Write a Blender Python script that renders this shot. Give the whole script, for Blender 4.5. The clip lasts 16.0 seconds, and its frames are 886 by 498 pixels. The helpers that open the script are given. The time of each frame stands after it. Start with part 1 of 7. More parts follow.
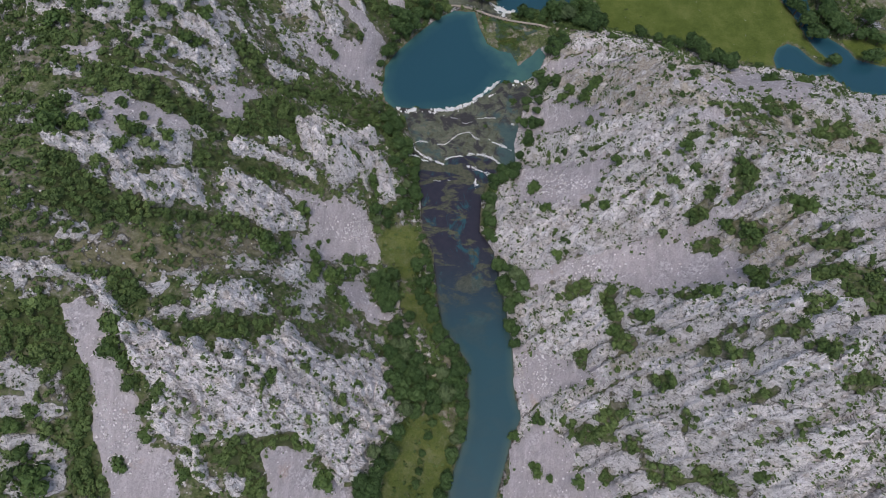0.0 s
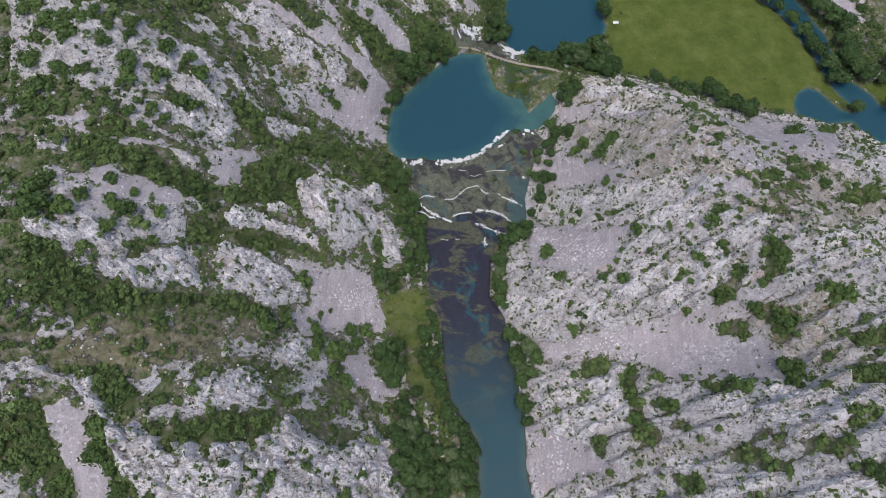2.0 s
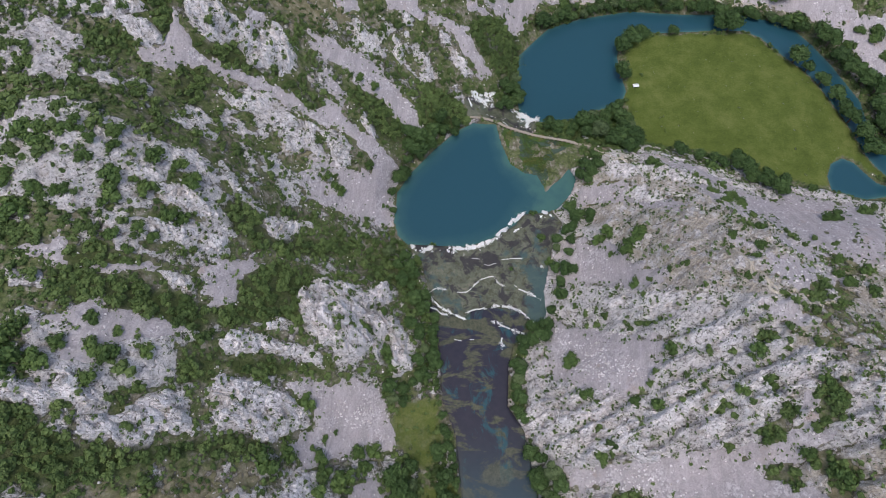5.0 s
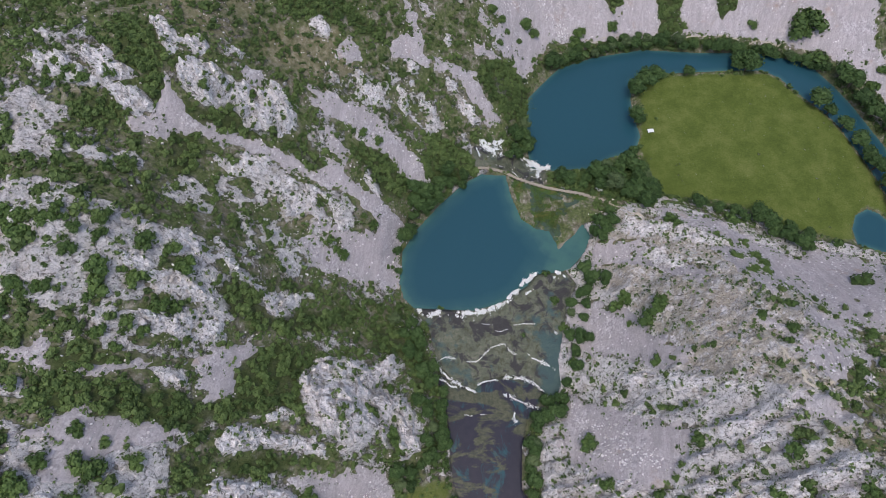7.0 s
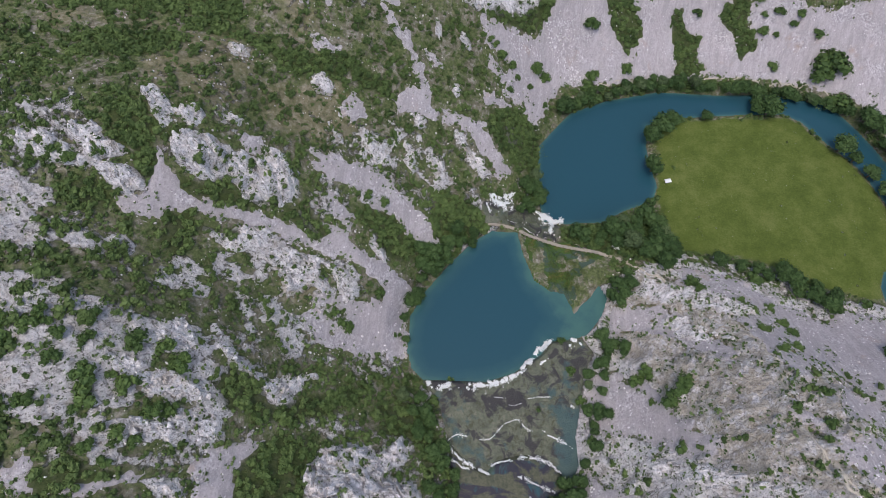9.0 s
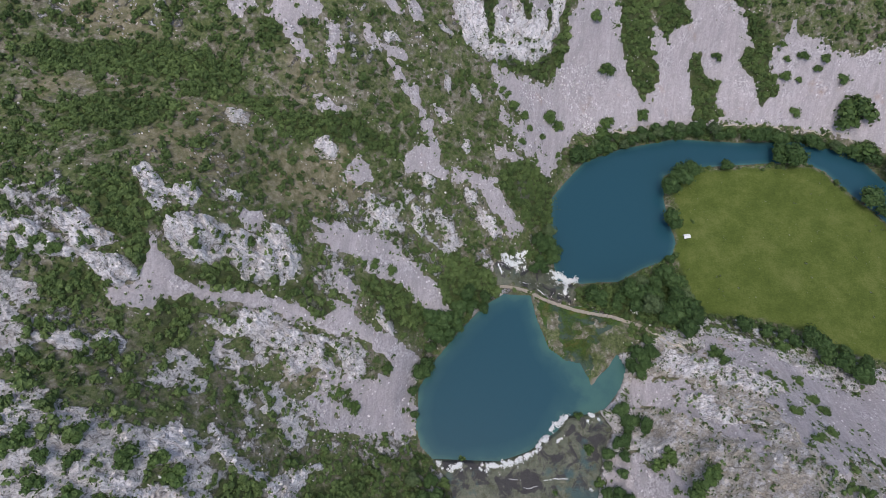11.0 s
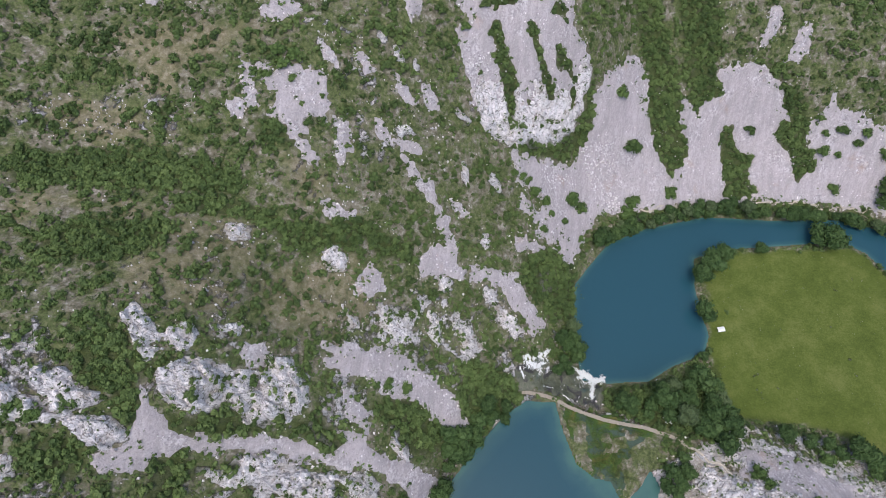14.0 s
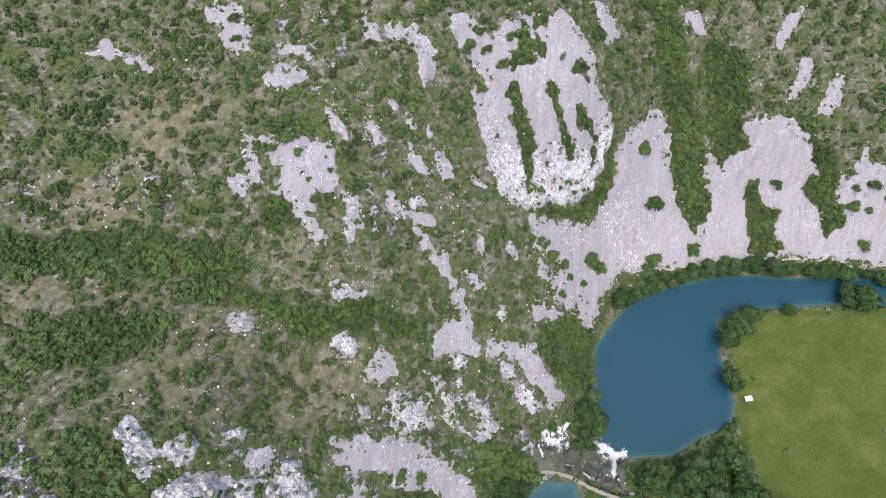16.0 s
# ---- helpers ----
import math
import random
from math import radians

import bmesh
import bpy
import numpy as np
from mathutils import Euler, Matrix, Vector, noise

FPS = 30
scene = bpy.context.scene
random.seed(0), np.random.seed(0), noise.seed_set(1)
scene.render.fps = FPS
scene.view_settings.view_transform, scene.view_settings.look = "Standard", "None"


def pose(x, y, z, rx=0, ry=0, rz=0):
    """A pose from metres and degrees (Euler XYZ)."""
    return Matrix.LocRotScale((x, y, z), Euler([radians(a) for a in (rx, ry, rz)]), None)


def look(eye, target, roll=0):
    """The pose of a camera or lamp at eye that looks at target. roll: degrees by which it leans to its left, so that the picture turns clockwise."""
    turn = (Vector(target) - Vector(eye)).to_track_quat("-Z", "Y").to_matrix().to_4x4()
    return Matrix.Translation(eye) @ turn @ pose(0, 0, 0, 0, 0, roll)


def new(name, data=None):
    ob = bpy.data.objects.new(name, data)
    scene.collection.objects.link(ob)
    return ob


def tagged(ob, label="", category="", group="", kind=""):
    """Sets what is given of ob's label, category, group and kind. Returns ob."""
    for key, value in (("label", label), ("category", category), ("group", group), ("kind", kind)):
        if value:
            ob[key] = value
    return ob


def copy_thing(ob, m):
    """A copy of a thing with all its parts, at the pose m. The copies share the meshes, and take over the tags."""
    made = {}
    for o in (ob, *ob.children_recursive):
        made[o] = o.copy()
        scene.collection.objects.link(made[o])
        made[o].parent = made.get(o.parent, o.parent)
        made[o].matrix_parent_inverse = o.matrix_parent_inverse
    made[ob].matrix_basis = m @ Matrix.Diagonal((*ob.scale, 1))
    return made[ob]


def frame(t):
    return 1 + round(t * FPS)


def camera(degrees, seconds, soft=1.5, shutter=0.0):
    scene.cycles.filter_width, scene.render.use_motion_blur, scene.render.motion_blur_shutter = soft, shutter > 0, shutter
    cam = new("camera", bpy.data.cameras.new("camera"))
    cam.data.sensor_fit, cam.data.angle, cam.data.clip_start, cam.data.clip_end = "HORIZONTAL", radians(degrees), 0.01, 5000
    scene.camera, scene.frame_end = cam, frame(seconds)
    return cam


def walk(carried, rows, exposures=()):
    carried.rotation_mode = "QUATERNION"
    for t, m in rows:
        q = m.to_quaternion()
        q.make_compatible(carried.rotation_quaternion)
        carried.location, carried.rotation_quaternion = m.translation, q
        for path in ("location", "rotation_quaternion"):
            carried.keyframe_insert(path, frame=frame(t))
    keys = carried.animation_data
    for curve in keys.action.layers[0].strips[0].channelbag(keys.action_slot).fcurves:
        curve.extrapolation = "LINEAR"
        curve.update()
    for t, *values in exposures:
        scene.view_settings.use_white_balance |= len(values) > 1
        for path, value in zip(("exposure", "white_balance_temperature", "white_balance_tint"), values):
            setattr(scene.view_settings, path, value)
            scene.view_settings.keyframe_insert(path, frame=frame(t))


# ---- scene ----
cam = camera(74.8, 16.0, soft=0.8)
METRES, EYE, TILT, LEAN, TURN = 440.0, 433.0, -65.1, 0.0, 0.0
ROWS = [
    (0.0, 0.0, 0.0, 0.0, -0.0, 0.0, -0.0),
    (0.5, -0.0035, 0.0125, 0.0271, -0.01, 0.0, -0.04),
    (1.0, -0.0072, 0.0253, 0.0549, -0.03, -0.0, -0.03),
    (1.5, -0.0112, 0.0382, 0.0829, -0.05, -0.0, -0.06),
    (2.0, -0.0151, 0.0511, 0.1111, -0.07, -0.0, -0.12),
    (2.5, -0.0188, 0.0641, 0.1393, -0.11, -0.01, -0.09),
    (3.0, -0.023, 0.0768, 0.1676, -0.16, -0.03, -0.07),
    (3.5, -0.0269, 0.0899, 0.1959, -0.16, -0.08, -0.08),
    (4.0, -0.0308, 0.1028, 0.2244, -0.15, -0.1, -0.04),
    (6.5, -0.0508, 0.1682, 0.3662, -0.29, -0.37, 0.22),
    (7.0, -0.0539, 0.1812, 0.3945, -0.27, -0.41, 0.27),
    (7.5, -0.0576, 0.1945, 0.4226, -0.25, -0.44, 0.29),
    (8.0, -0.062, 0.2076, 0.4513, -0.29, -0.53, 0.38),
    (8.5, -0.0657, 0.2208, 0.4794, -0.31, -0.54, 0.4),
    (9.0, -0.0697, 0.2336, 0.5078, -0.31, -0.59, 0.44),
    (11.5, -0.0901, 0.2991, 0.6483, -0.4, -0.76, 0.53),
    (12.0, -0.094, 0.3121, 0.6761, -0.37, -0.78, 0.58),
    (12.5, -0.0983, 0.3251, 0.7041, -0.38, -0.81, 0.62),
    (13.0, -0.1029, 0.3383, 0.7319, -0.41, -0.84, 0.7),
    (13.5, -0.1077, 0.3515, 0.7601, -0.44, -0.85, 0.71),
    (14.0, -0.1121, 0.3644, 0.7873, -0.44, -0.87, 0.73),
    (14.5, -0.1166, 0.3777, 0.8153, -0.45, -0.92, 0.78),
    (15.0, -0.1217, 0.3908, 0.8432, -0.46, -0.96, 0.77),
    (15.5, -0.1269, 0.4039, 0.8702, -0.45, -0.95, 0.81),
    (16.0, -0.1321, 0.417, 0.8991, -0.49, -1.1, 0.83),
]
walk(cam, [(t, pose(0, 0, EYE, TILT, LEAN, TURN) @ pose(METRES * x, METRES * y, METRES * z, 90 + pitch, roll, yaw)) for t, x, y, z, yaw, pitch, roll in ROWS],
     [(0, -0.08), (1.0, 0.07), (4, 0.18), (9, 0.17), (11.5, 0.12), (12.5, 0.1), (13.2, 0.14), (14.0, 0.40), (15.5, 0.56), (16, 0.69)])


# ---- light: an overcast day ----
world = bpy.data.worlds.new("overcast_sky")
world.use_nodes = True
scene.world = world
wn = world.node_tree
sky = wn.nodes.new("ShaderNodeTexSky")
sky.sky_type, sky.sun_disc = "NISHITA", False
sky.sun_elevation, sky.sun_rotation = radians(73), radians(195)
sky.air_density, sky.dust_density, sky.ozone_density, sky.altitude = 0.95, 4.5, 0.9, 300
wn.nodes["Background"].inputs["Strength"].default_value = 0.15
wn.links.new(sky.outputs["Color"], wn.nodes["Background"].inputs["Color"])
sun = new("sun", bpy.data.lights.new("sun", "SUN"))
sun.data.energy, sun.data.angle, sun.data.color = 0.95, radians(14), (1.0, 0.965, 0.90)
sun.matrix_world = look((-40, -150, 500), (0, 0, 0))

# ---- numbers: noise, distance to outlines ----


def smooth(a, b, v):
    u = np.clip((v - a) / (b - a), 0, 1)
    return u * u * (3 - 2 * u)


def rnd(ix, iy, seed):
    n = np.sin(ix * 127.1 + iy * 311.7 + seed * 74.7) * 43758.5453
    return n - np.floor(n)


def vnoise(x, y, seed=0):
    ix, iy = np.floor(x), np.floor(y)
    fx, fy = x - ix, y - iy
    ux, uy = fx * fx * (3 - 2 * fx), fy * fy * (3 - 2 * fy)
    a, b = rnd(ix, iy, seed), rnd(ix + 1, iy, seed)
    c, d = rnd(ix, iy + 1, seed), rnd(ix + 1, iy + 1, seed)
    return a + (b - a) * ux + (c - a) * uy + (a - b - c + d) * ux * uy


def fbm(x, y, size, octaves=4, seed=0):
    total, amp, norm = 0.0, 1.0, 0.0
    for o in range(octaves):
        turn_x, turn_y = x * 0.8 - y * 0.6, x * 0.6 + y * 0.8
        x, y = turn_x, turn_y
        total = total + amp * vnoise(x / size, y / size, seed + o)
        norm, amp, size = norm + amp, amp * 0.5, size * 0.5
    return total / norm


def ridged(x, y, size, octaves=4, seed=0):
    return 1 - np.abs(2 * fbm(x, y, size, octaves, seed) - 1) * 2


def blocks(x, y, size, seed=0):
    """Broken blocks: a height for each cell, and how near its edge a place lies."""
    x, y = x / size, y / size
    ix, iy = np.floor(x), np.floor(y)
    best, second, level = np.full(x.shape, 9.0), np.full(x.shape, 9.0), np.zeros(x.shape)
    for dx in (-1, 0, 1):
        for dy in (-1, 0, 1):
            cx, cy = ix + dx, iy + dy
            d = np.hypot(cx + rnd(cx, cy, seed) - x, cy + rnd(cx, cy, seed + 5) - y)
            near = d < best
            second = np.where(near, best, np.minimum(second, d))
            level = np.where(near, rnd(cx, cy, seed + 9), level)
            best = np.where(near, d, best)
    return level, second - best


def inside(pts, x, y):
    """Metres from the outline, positive inside it."""
    p = np.array(pts, float)
    q = np.roll(p, -1, 0)
    dist, odd = np.full(x.shape, 1e9), np.zeros(x.shape, bool)
    for (ax, ay), (bx, by) in zip(p, q):
        ex, ey = bx - ax, by - ay
        t = np.clip(((x - ax) * ex + (y - ay) * ey) / (ex * ex + ey * ey + 1e-9), 0, 1)
        dist = np.minimum(dist, np.hypot(x - ax - t * ex, y - ay - t * ey))
        if ay != by:
            odd ^= ((ay > y) != (by > y)) & (x < ex * (y - ay) / (by - ay) + ax)
    return np.where(odd, dist, -dist)


def near_inside(pts, x, y, margin=14.0):
    """inside(), worked out only near the outline; far off it is -margin."""
    p = np.array(pts, float)
    lo, hi = p.min(0) - margin, p.max(0) + margin
    m = (x > lo[0]) & (x < hi[0]) & (y > lo[1]) & (y < hi[1])
    out = np.full(x.shape, -margin)
    if m.any():
        out[m] = np.maximum(inside(pts, x[m], y[m]), -margin)
    return out


# ---- the plan: hills, waters, outlines of ground cover ----
HILLS = []
WATER = {}
OUTLINES = {"scree": [], "bare": [], "crag": [], "thicket": [], "grass": [], "dry": [], "mixed": [], "stones": [], "turf": []}


def hill(x, y, radius, height):
    HILLS.append((x, y, radius, height))


def outline(kind, pts, rise=0):
    OUTLINES[kind].append((pts, rise))


hill(196, 192, 60, 116.8)
hill(-20, 372, 60, -54.1)
hill(214, 804, 90, 116.6)
hill(172, 300, 40, 65)
hill(172, 84, 40, 57.8)
hill(-56, 750, 90, 83)
hill(-200, 192, 60, 52.1)
hill(-188, 444, 40, 44)
hill(-140, 84, 40, 30.3)
hill(-188, 324, 40, 36.2)
hill(76, 540, 40, -27.1)
hill(376, -6, 90, 130.4)
hill(-44, 180, 40, -28.2)
hill(-128, 588, 60, 31.8)
hill(292, 300, 40, 50.1)
hill(160, 588, 60, -19.7)
hill(52, 468, 40, -25.9)
hill(-260, 444, 40, 25.3)
hill(4, 252, 40, -16.3)
hill(100, 180, 40, 38.2)
hill(412, 696, 60, 84.2)
hill(-2, 858, 90, 81)
hill(292, 852, 40, 86.9)
hill(-92, 324, 40, -10.3)
hill(4, 108, 40, -0.9)
hill(172, 468, 40, -17.8)
hill(-20, 12, 40, -16.2)
hill(-218, 858, 90, 76.6)
hill(148, 156, 40, -44.8)
hill(-212, 636, 40, 18.9)
hill(376, 102, 90, 85.5)
hill(-236, 276, 40, 18.2)
hill(-236, 132, 40, 30.9)
hill(172, 372, 40, 20.4)
hill(-116, 468, 40, 10.1)
hill(214, -60, 90, 55.1)
hill(148, 852, 40, 47.7)
hill(292, 708, 40, 28.9)
hill(28, 348, 40, 20.3)
hill(124, 84, 40, 44.2)
hill(-92, 84, 40, 32.6)
hill(-236, 372, 40, 24)
hill(52, 684, 40, 28.1)
hill(-236, 516, 40, 15.8)
hill(-116, 396, 40, 10.2)
hill(-92, 252, 40, 3.1)
hill(52, 156, 40, -21.5)
hill(220, 420, 40, -9.6)
hill(76, 612, 40, -17)
hill(412, -60, 60, 52)
hill(292, 588, 40, -7.7)
hill(28, 420, 40, 8.8)
hill(244, 108, 40, 33.3)
hill(412, 264, 60, 34.9)
hill(412, 372, 40, -12.7)
hill(76, 348, 40, -13.4)
hill(76, 60, 40, -22)
hill(-20, 492, 40, -7)
hill(-44, 84, 40, -27.1)
hill(4, -60, 40, -17.4)
hill(76, 276, 40, -7.4)
hill(292, 396, 40, -6.7)
hill(-164, 396, 40, -14.4)
hill(-140, 660, 40, 11.1)
hill(-84, 246, 14, 21)
hill(185, 55, 28, 32)
hill(140, 82, 18, -12)
hill(-92, 181, 22, -11)
hill(-150, 186, 25, -6)
hill(130, 267, 28, 9)
hill(165, 292, 20, -7)
hill(-225, 328, 24, 11)
hill(-229, 415, 25, -6)
hill(-80, 402, 22, 10)
hill(54, 644, 22, -12)
hill(115, 705, 25, -10)
hill(-183, 510, 25, 13)
hill(-70, 633, 25, 6)
hill(190, 648, 30, -11)
hill(-76, 85, 18, 9)
hill(118, 326, 18, 6)
hill(116, 190, 18, -6)
hill(-155, 327, 22, 6)

WATER["river"] = (24, [(-24, 284), (-25, 275), (-19, 241), (-17, 210), (-8, 186), (-5, 153), (-1, 127), (9, 113), (17, 101), (17, 81), (17, 62), (12, 44), (7, 30), (2, 12), (-3, -23), (27, -23), (35, 12), (41, 30), (46, 46), (54, 63), (50, 78), (50, 101), (50, 118), (47, 140), (43, 167), (39, 190), (29, 205), (31, 231), (36, 249), (52, 258), (50, 262), (45, 270), (40, 274), (34, 276), (25, 278), (13, 276), (6, 274), (0, 267), (-8, 270), (-14, 274), (-19, 278)])
WATER["terrace"] = (20.5, [(-42, 330), (-23, 329), (2, 328), (22, 334), (44, 348), (51, 357), (73, 359), (80, 350), (72, 333), (66, 312), (60, 292), (60, 273), (52, 260), (46, 271), (41, 275), (33, 277), (23, 278), (13, 276), (6, 274), (0, 267), (-8, 271), (-15, 275), (-24, 284), (-27, 297), (-33, 317)])
WATER["lake"] = (17.5, [(-51, 339), (-55, 352), (-53, 379), (-42, 398), (-22, 422), (-4, 440), (11, 449), (31, 448), (35, 427), (42, 407), (53, 398), (64, 396), (70, 381), (83, 392), (91, 402), (96, 392), (90, 378), (78, 364), (62, 358), (49, 356), (42, 346), (23, 335), (2, 329), (-23, 328), (-42, 330)])
WATER["pool"] = (0, [(56, 466), (55, 491), (56, 521), (59, 542), (76, 562), (91, 578), (124, 591), (174, 601), (228, 597), (282, 597), (317, 590), (334, 580), (349, 555), (360, 531), (369, 504), (375, 487), (374, 468), (374, 448), (380, 434), (388, 426), (397, 415), (401, 404), (423, 395), (449, 391), (436, 354), (416, 358), (389, 362), (377, 372), (370, 385), (348, 382), (332, 387), (321, 391), (321, 404), (328, 418), (340, 424), (349, 419), (355, 409), (363, 398), (374, 394), (379, 399), (373, 406), (366, 417), (362, 428), (358, 451), (353, 471), (345, 495), (340, 511), (330, 527), (312, 548), (300, 566), (286, 575), (250, 575), (196, 572), (158, 564), (154, 539), (157, 499), (151, 485), (125, 476), (105, 465), (75, 464)])
REED_ISLAND = [(34, 440), (74, 434), (96, 426), (100, 424), (91, 406), (83, 394), (70, 382), (64, 397), (53, 399), (42, 409)]
TUFA_SLOPE = [(3, 470), (22, 483), (37, 476), (53, 475), (70, 462), (64, 443), (41, 451), (20, 456), (5, 455)]
SAND = (85, 92)

outline("grass", [(164, 557), (195, 568), (248, 570), (286, 571), (298, 563), (310, 546), (327, 527), (337, 510), (342, 495), (350, 471), (355, 450), (359, 430), (366, 412), (374, 402), (368, 403), (358, 411), (350, 421), (340, 427), (324, 413), (319, 393), (296, 397), (264, 406), (228, 429), (181, 434), (150, 445), (153, 467), (158, 497), (162, 526)])
outline("grass", [(-42, 207), (-20, 210), (-17, 182), (-19, 168), (-36, 166), (-49, 183), (-48, 197)])
outline("grass", [(-31, 152), (-10, 154), (-4, 135), (-6, 118), (-18, 126), (-30, 138)])
outline("grass", [(-32, 58), (-9, 66), (10, 51), (6, 30), (-1, 6), (-44, 5), (-35, 33)])
outline("scree", [(-213, 407), (-203, 408), (-196, 413), (-194, 422), (-195, 443), (-191, 445), (-187, 431), (-179, 425), (-175, 419), (-160, 417), (-140, 419), (-123, 418), (-109, 411), (-107, 422), (-96, 421), (-87, 412), (-66, 405), (-50, 399), (-52, 390), (-58, 376), (-53, 347), (-104, 345), (-125, 361), (-117, 368), (-102, 359), (-93, 369), (-114, 374), (-93, 380), (-73, 383), (-71, 392), (-90, 402), (-106, 403), (-117, 405), (-134, 409), (-155, 409), (-171, 409), (-184, 406), (-195, 398), (-207, 401)])
outline("scree", [(-118, 460), (-99, 471), (-86, 472), (-73, 463), (-51, 455), (-35, 447), (-24, 428), (-47, 427), (-66, 437), (-80, 446), (-96, 453)])
outline("scree", [(-204, 104), (-196, 109), (-186, 103), (-179, 95), (-182, 88), (-174, 77), (-166, 63), (-164, 49), (-161, 40), (-150, 33), (-146, 22), (-142, 5), (-182, 5), (-187, 22), (-193, 36), (-191, 50), (-194, 64), (-195, 77), (-200, 88), (-203, 97)])
outline("scree", [(-106, 34), (-99, 36), (-82, 39), (-78, 27), (-70, 21), (-51, 16), (-47, 5), (-100, 5), (-102, 23)])
outline("scree", [(-73, 140), (-70, 152), (-59, 157), (-51, 144), (-43, 138), (-36, 135), (-42, 125), (-51, 123), (-57, 130), (-69, 130)])
outline("scree", [(-112, 209), (-102, 211), (-91, 210), (-77, 217), (-62, 218), (-56, 203), (-50, 192), (-49, 174), (-61, 174), (-75, 171), (-85, 167), (-96, 163), (-104, 168), (-111, 172), (-97, 185), (-95, 197), (-104, 203)])
outline("scree", [(-106, 444), (-97, 439), (-88, 433), (-90, 428), (-97, 427), (-104, 433)])
outline("scree", [(-67, 529), (-57, 537), (-46, 544), (-44, 552), (-38, 541), (-34, 530), (-13, 534), (5, 534), (11, 524), (25, 511), (30, 503), (20, 495), (15, 504), (4, 512), (-4, 520), (-13, 526), (-30, 526), (-50, 523), (-63, 521)])
outline("scree", [(49, 543), (60, 565), (68, 578), (83, 601), (108, 600), (148, 609), (211, 612), (260, 609), (309, 603), (338, 590), (393, 566), (381, 662), (332, 658), (315, 657), (299, 664), (274, 671), (267, 681), (259, 662), (244, 666), (228, 677), (237, 690), (219, 691), (205, 703), (178, 697), (157, 678), (126, 692), (115, 695), (98, 698), (83, 679), (64, 663), (66, 646), (61, 630), (52, 624), (24, 619), (4, 614), (10, 602), (30, 592), (22, 568), (40, 567), (47, 557)])
outline("scree", [(60, 155), (62, 164), (82, 162), (103, 164), (125, 170), (148, 170), (162, 172), (172, 179), (181, 193), (182, 175), (177, 164), (167, 160), (161, 156), (175, 146), (180, 134), (172, 120), (157, 124), (133, 134), (112, 142), (86, 150), (64, 150)])
outline("scree", [(61, 260), (80, 257), (101, 242), (123, 236), (117, 221), (110, 212), (109, 202), (88, 206), (75, 219), (64, 228), (59, 244), (60, 252)])
outline("scree", [(80, 326), (105, 325), (111, 311), (120, 296), (127, 274), (114, 275), (92, 290), (68, 292), (74, 310)])
outline("scree", [(52, 110), (62, 109), (79, 96), (93, 85), (97, 77), (81, 77), (69, 72), (60, 67), (51, 81)])
outline("scree", [(62, 60), (75, 53), (83, 39), (83, 29), (103, 18), (104, 5), (38, 6), (46, 40), (56, 54)])
outline("scree", [(99, 380), (116, 384), (130, 378), (143, 358), (152, 345), (157, 329), (148, 336), (135, 353), (116, 363), (95, 365)])
outline("scree", [(145, 416), (169, 414), (195, 405), (226, 388), (245, 375), (267, 370), (290, 377), (321, 368), (342, 357), (274, 287), (248, 302), (228, 310), (219, 324), (184, 320), (191, 344), (181, 364), (162, 389)])
outline("scree", [(-158, 268), (-152, 274), (-139, 280), (-124, 289), (-124, 284), (-134, 276), (-141, 270), (-142, 263), (-137, 257), (-144, 249), (-149, 244), (-152, 251), (-155, 263), (-168, 264), (-185, 258), (-192, 253), (-210, 256), (-230, 259), (-231, 263), (-214, 261), (-196, 261), (-179, 264)])
outline("scree", [(-200, 242), (-193, 240), (-188, 233), (-163, 234), (-161, 225), (-179, 220), (-187, 207), (-198, 206), (-202, 224), (-223, 223), (-225, 227), (-203, 229)])
outline("thicket", [(66, 456), (97, 455), (149, 476), (158, 476), (148, 437), (151, 415), (107, 430), (70, 443)])
outline("thicket", [(67, 576), (93, 587), (138, 604), (192, 610), (260, 606), (337, 586), (336, 577), (260, 600), (191, 603), (137, 597), (82, 574)])
outline("thicket", [(12, 548), (39, 560), (60, 547), (64, 534), (50, 512), (32, 508), (30, 516), (12, 532)])
outline("thicket", [(-27, 473), (-1, 465), (7, 454), (-15, 436), (-35, 435), (-39, 449)])
outline("dry", [(175, 169), (211, 167), (197, 122), (171, 128)])
outline("dry", [(196, 260), (283, 257), (224, 197), (191, 207), (195, 229)])
outline("dry", [(95, 391), (119, 409), (200, 394), (232, 342), (222, 297), (216, 258), (195, 236), (159, 252), (129, 261), (117, 288), (108, 328), (99, 358)])
outline("dry", [(126, 305), (153, 296), (163, 269), (141, 266), (121, 284)])
outline("dry", [(-150, 505), (-101, 528), (-85, 496), (-113, 474), (-143, 477)])
outline("dry", [(-138, 398), (-112, 395), (-105, 375), (-131, 370)])
outline("dry", [(183, 222), (216, 258), (261, 272), (297, 272), (363, 281), (351, 260), (291, 245), (217, 210), (193, 202)])
outline("dry", [(-204, 132), (-171, 147), (-134, 158), (-107, 162), (-130, 138), (-155, 127), (-180, 122), (-202, 124)])
outline("dry", [(-193, 529), (-166, 542), (-159, 521), (-173, 501), (-185, 484), (-203, 479), (-207, 500), (-189, 509)])
outline("stones", [(63, 637), (83, 648), (102, 623), (101, 599), (83, 601), (71, 617)])
outline("stones", [(24, 619), (54, 624), (61, 610), (35, 605)])
outline("stones", [(51, 108), (66, 107), (82, 91), (68, 76), (53, 81)])
outline("stones", [(60, 157), (86, 159), (114, 163), (103, 148), (79, 150)])
outline("stones", [(-91, 198), (-58, 207), (-52, 194), (-76, 187)])
outline("stones", [(63, 260), (93, 237), (107, 214), (85, 213), (65, 234)])
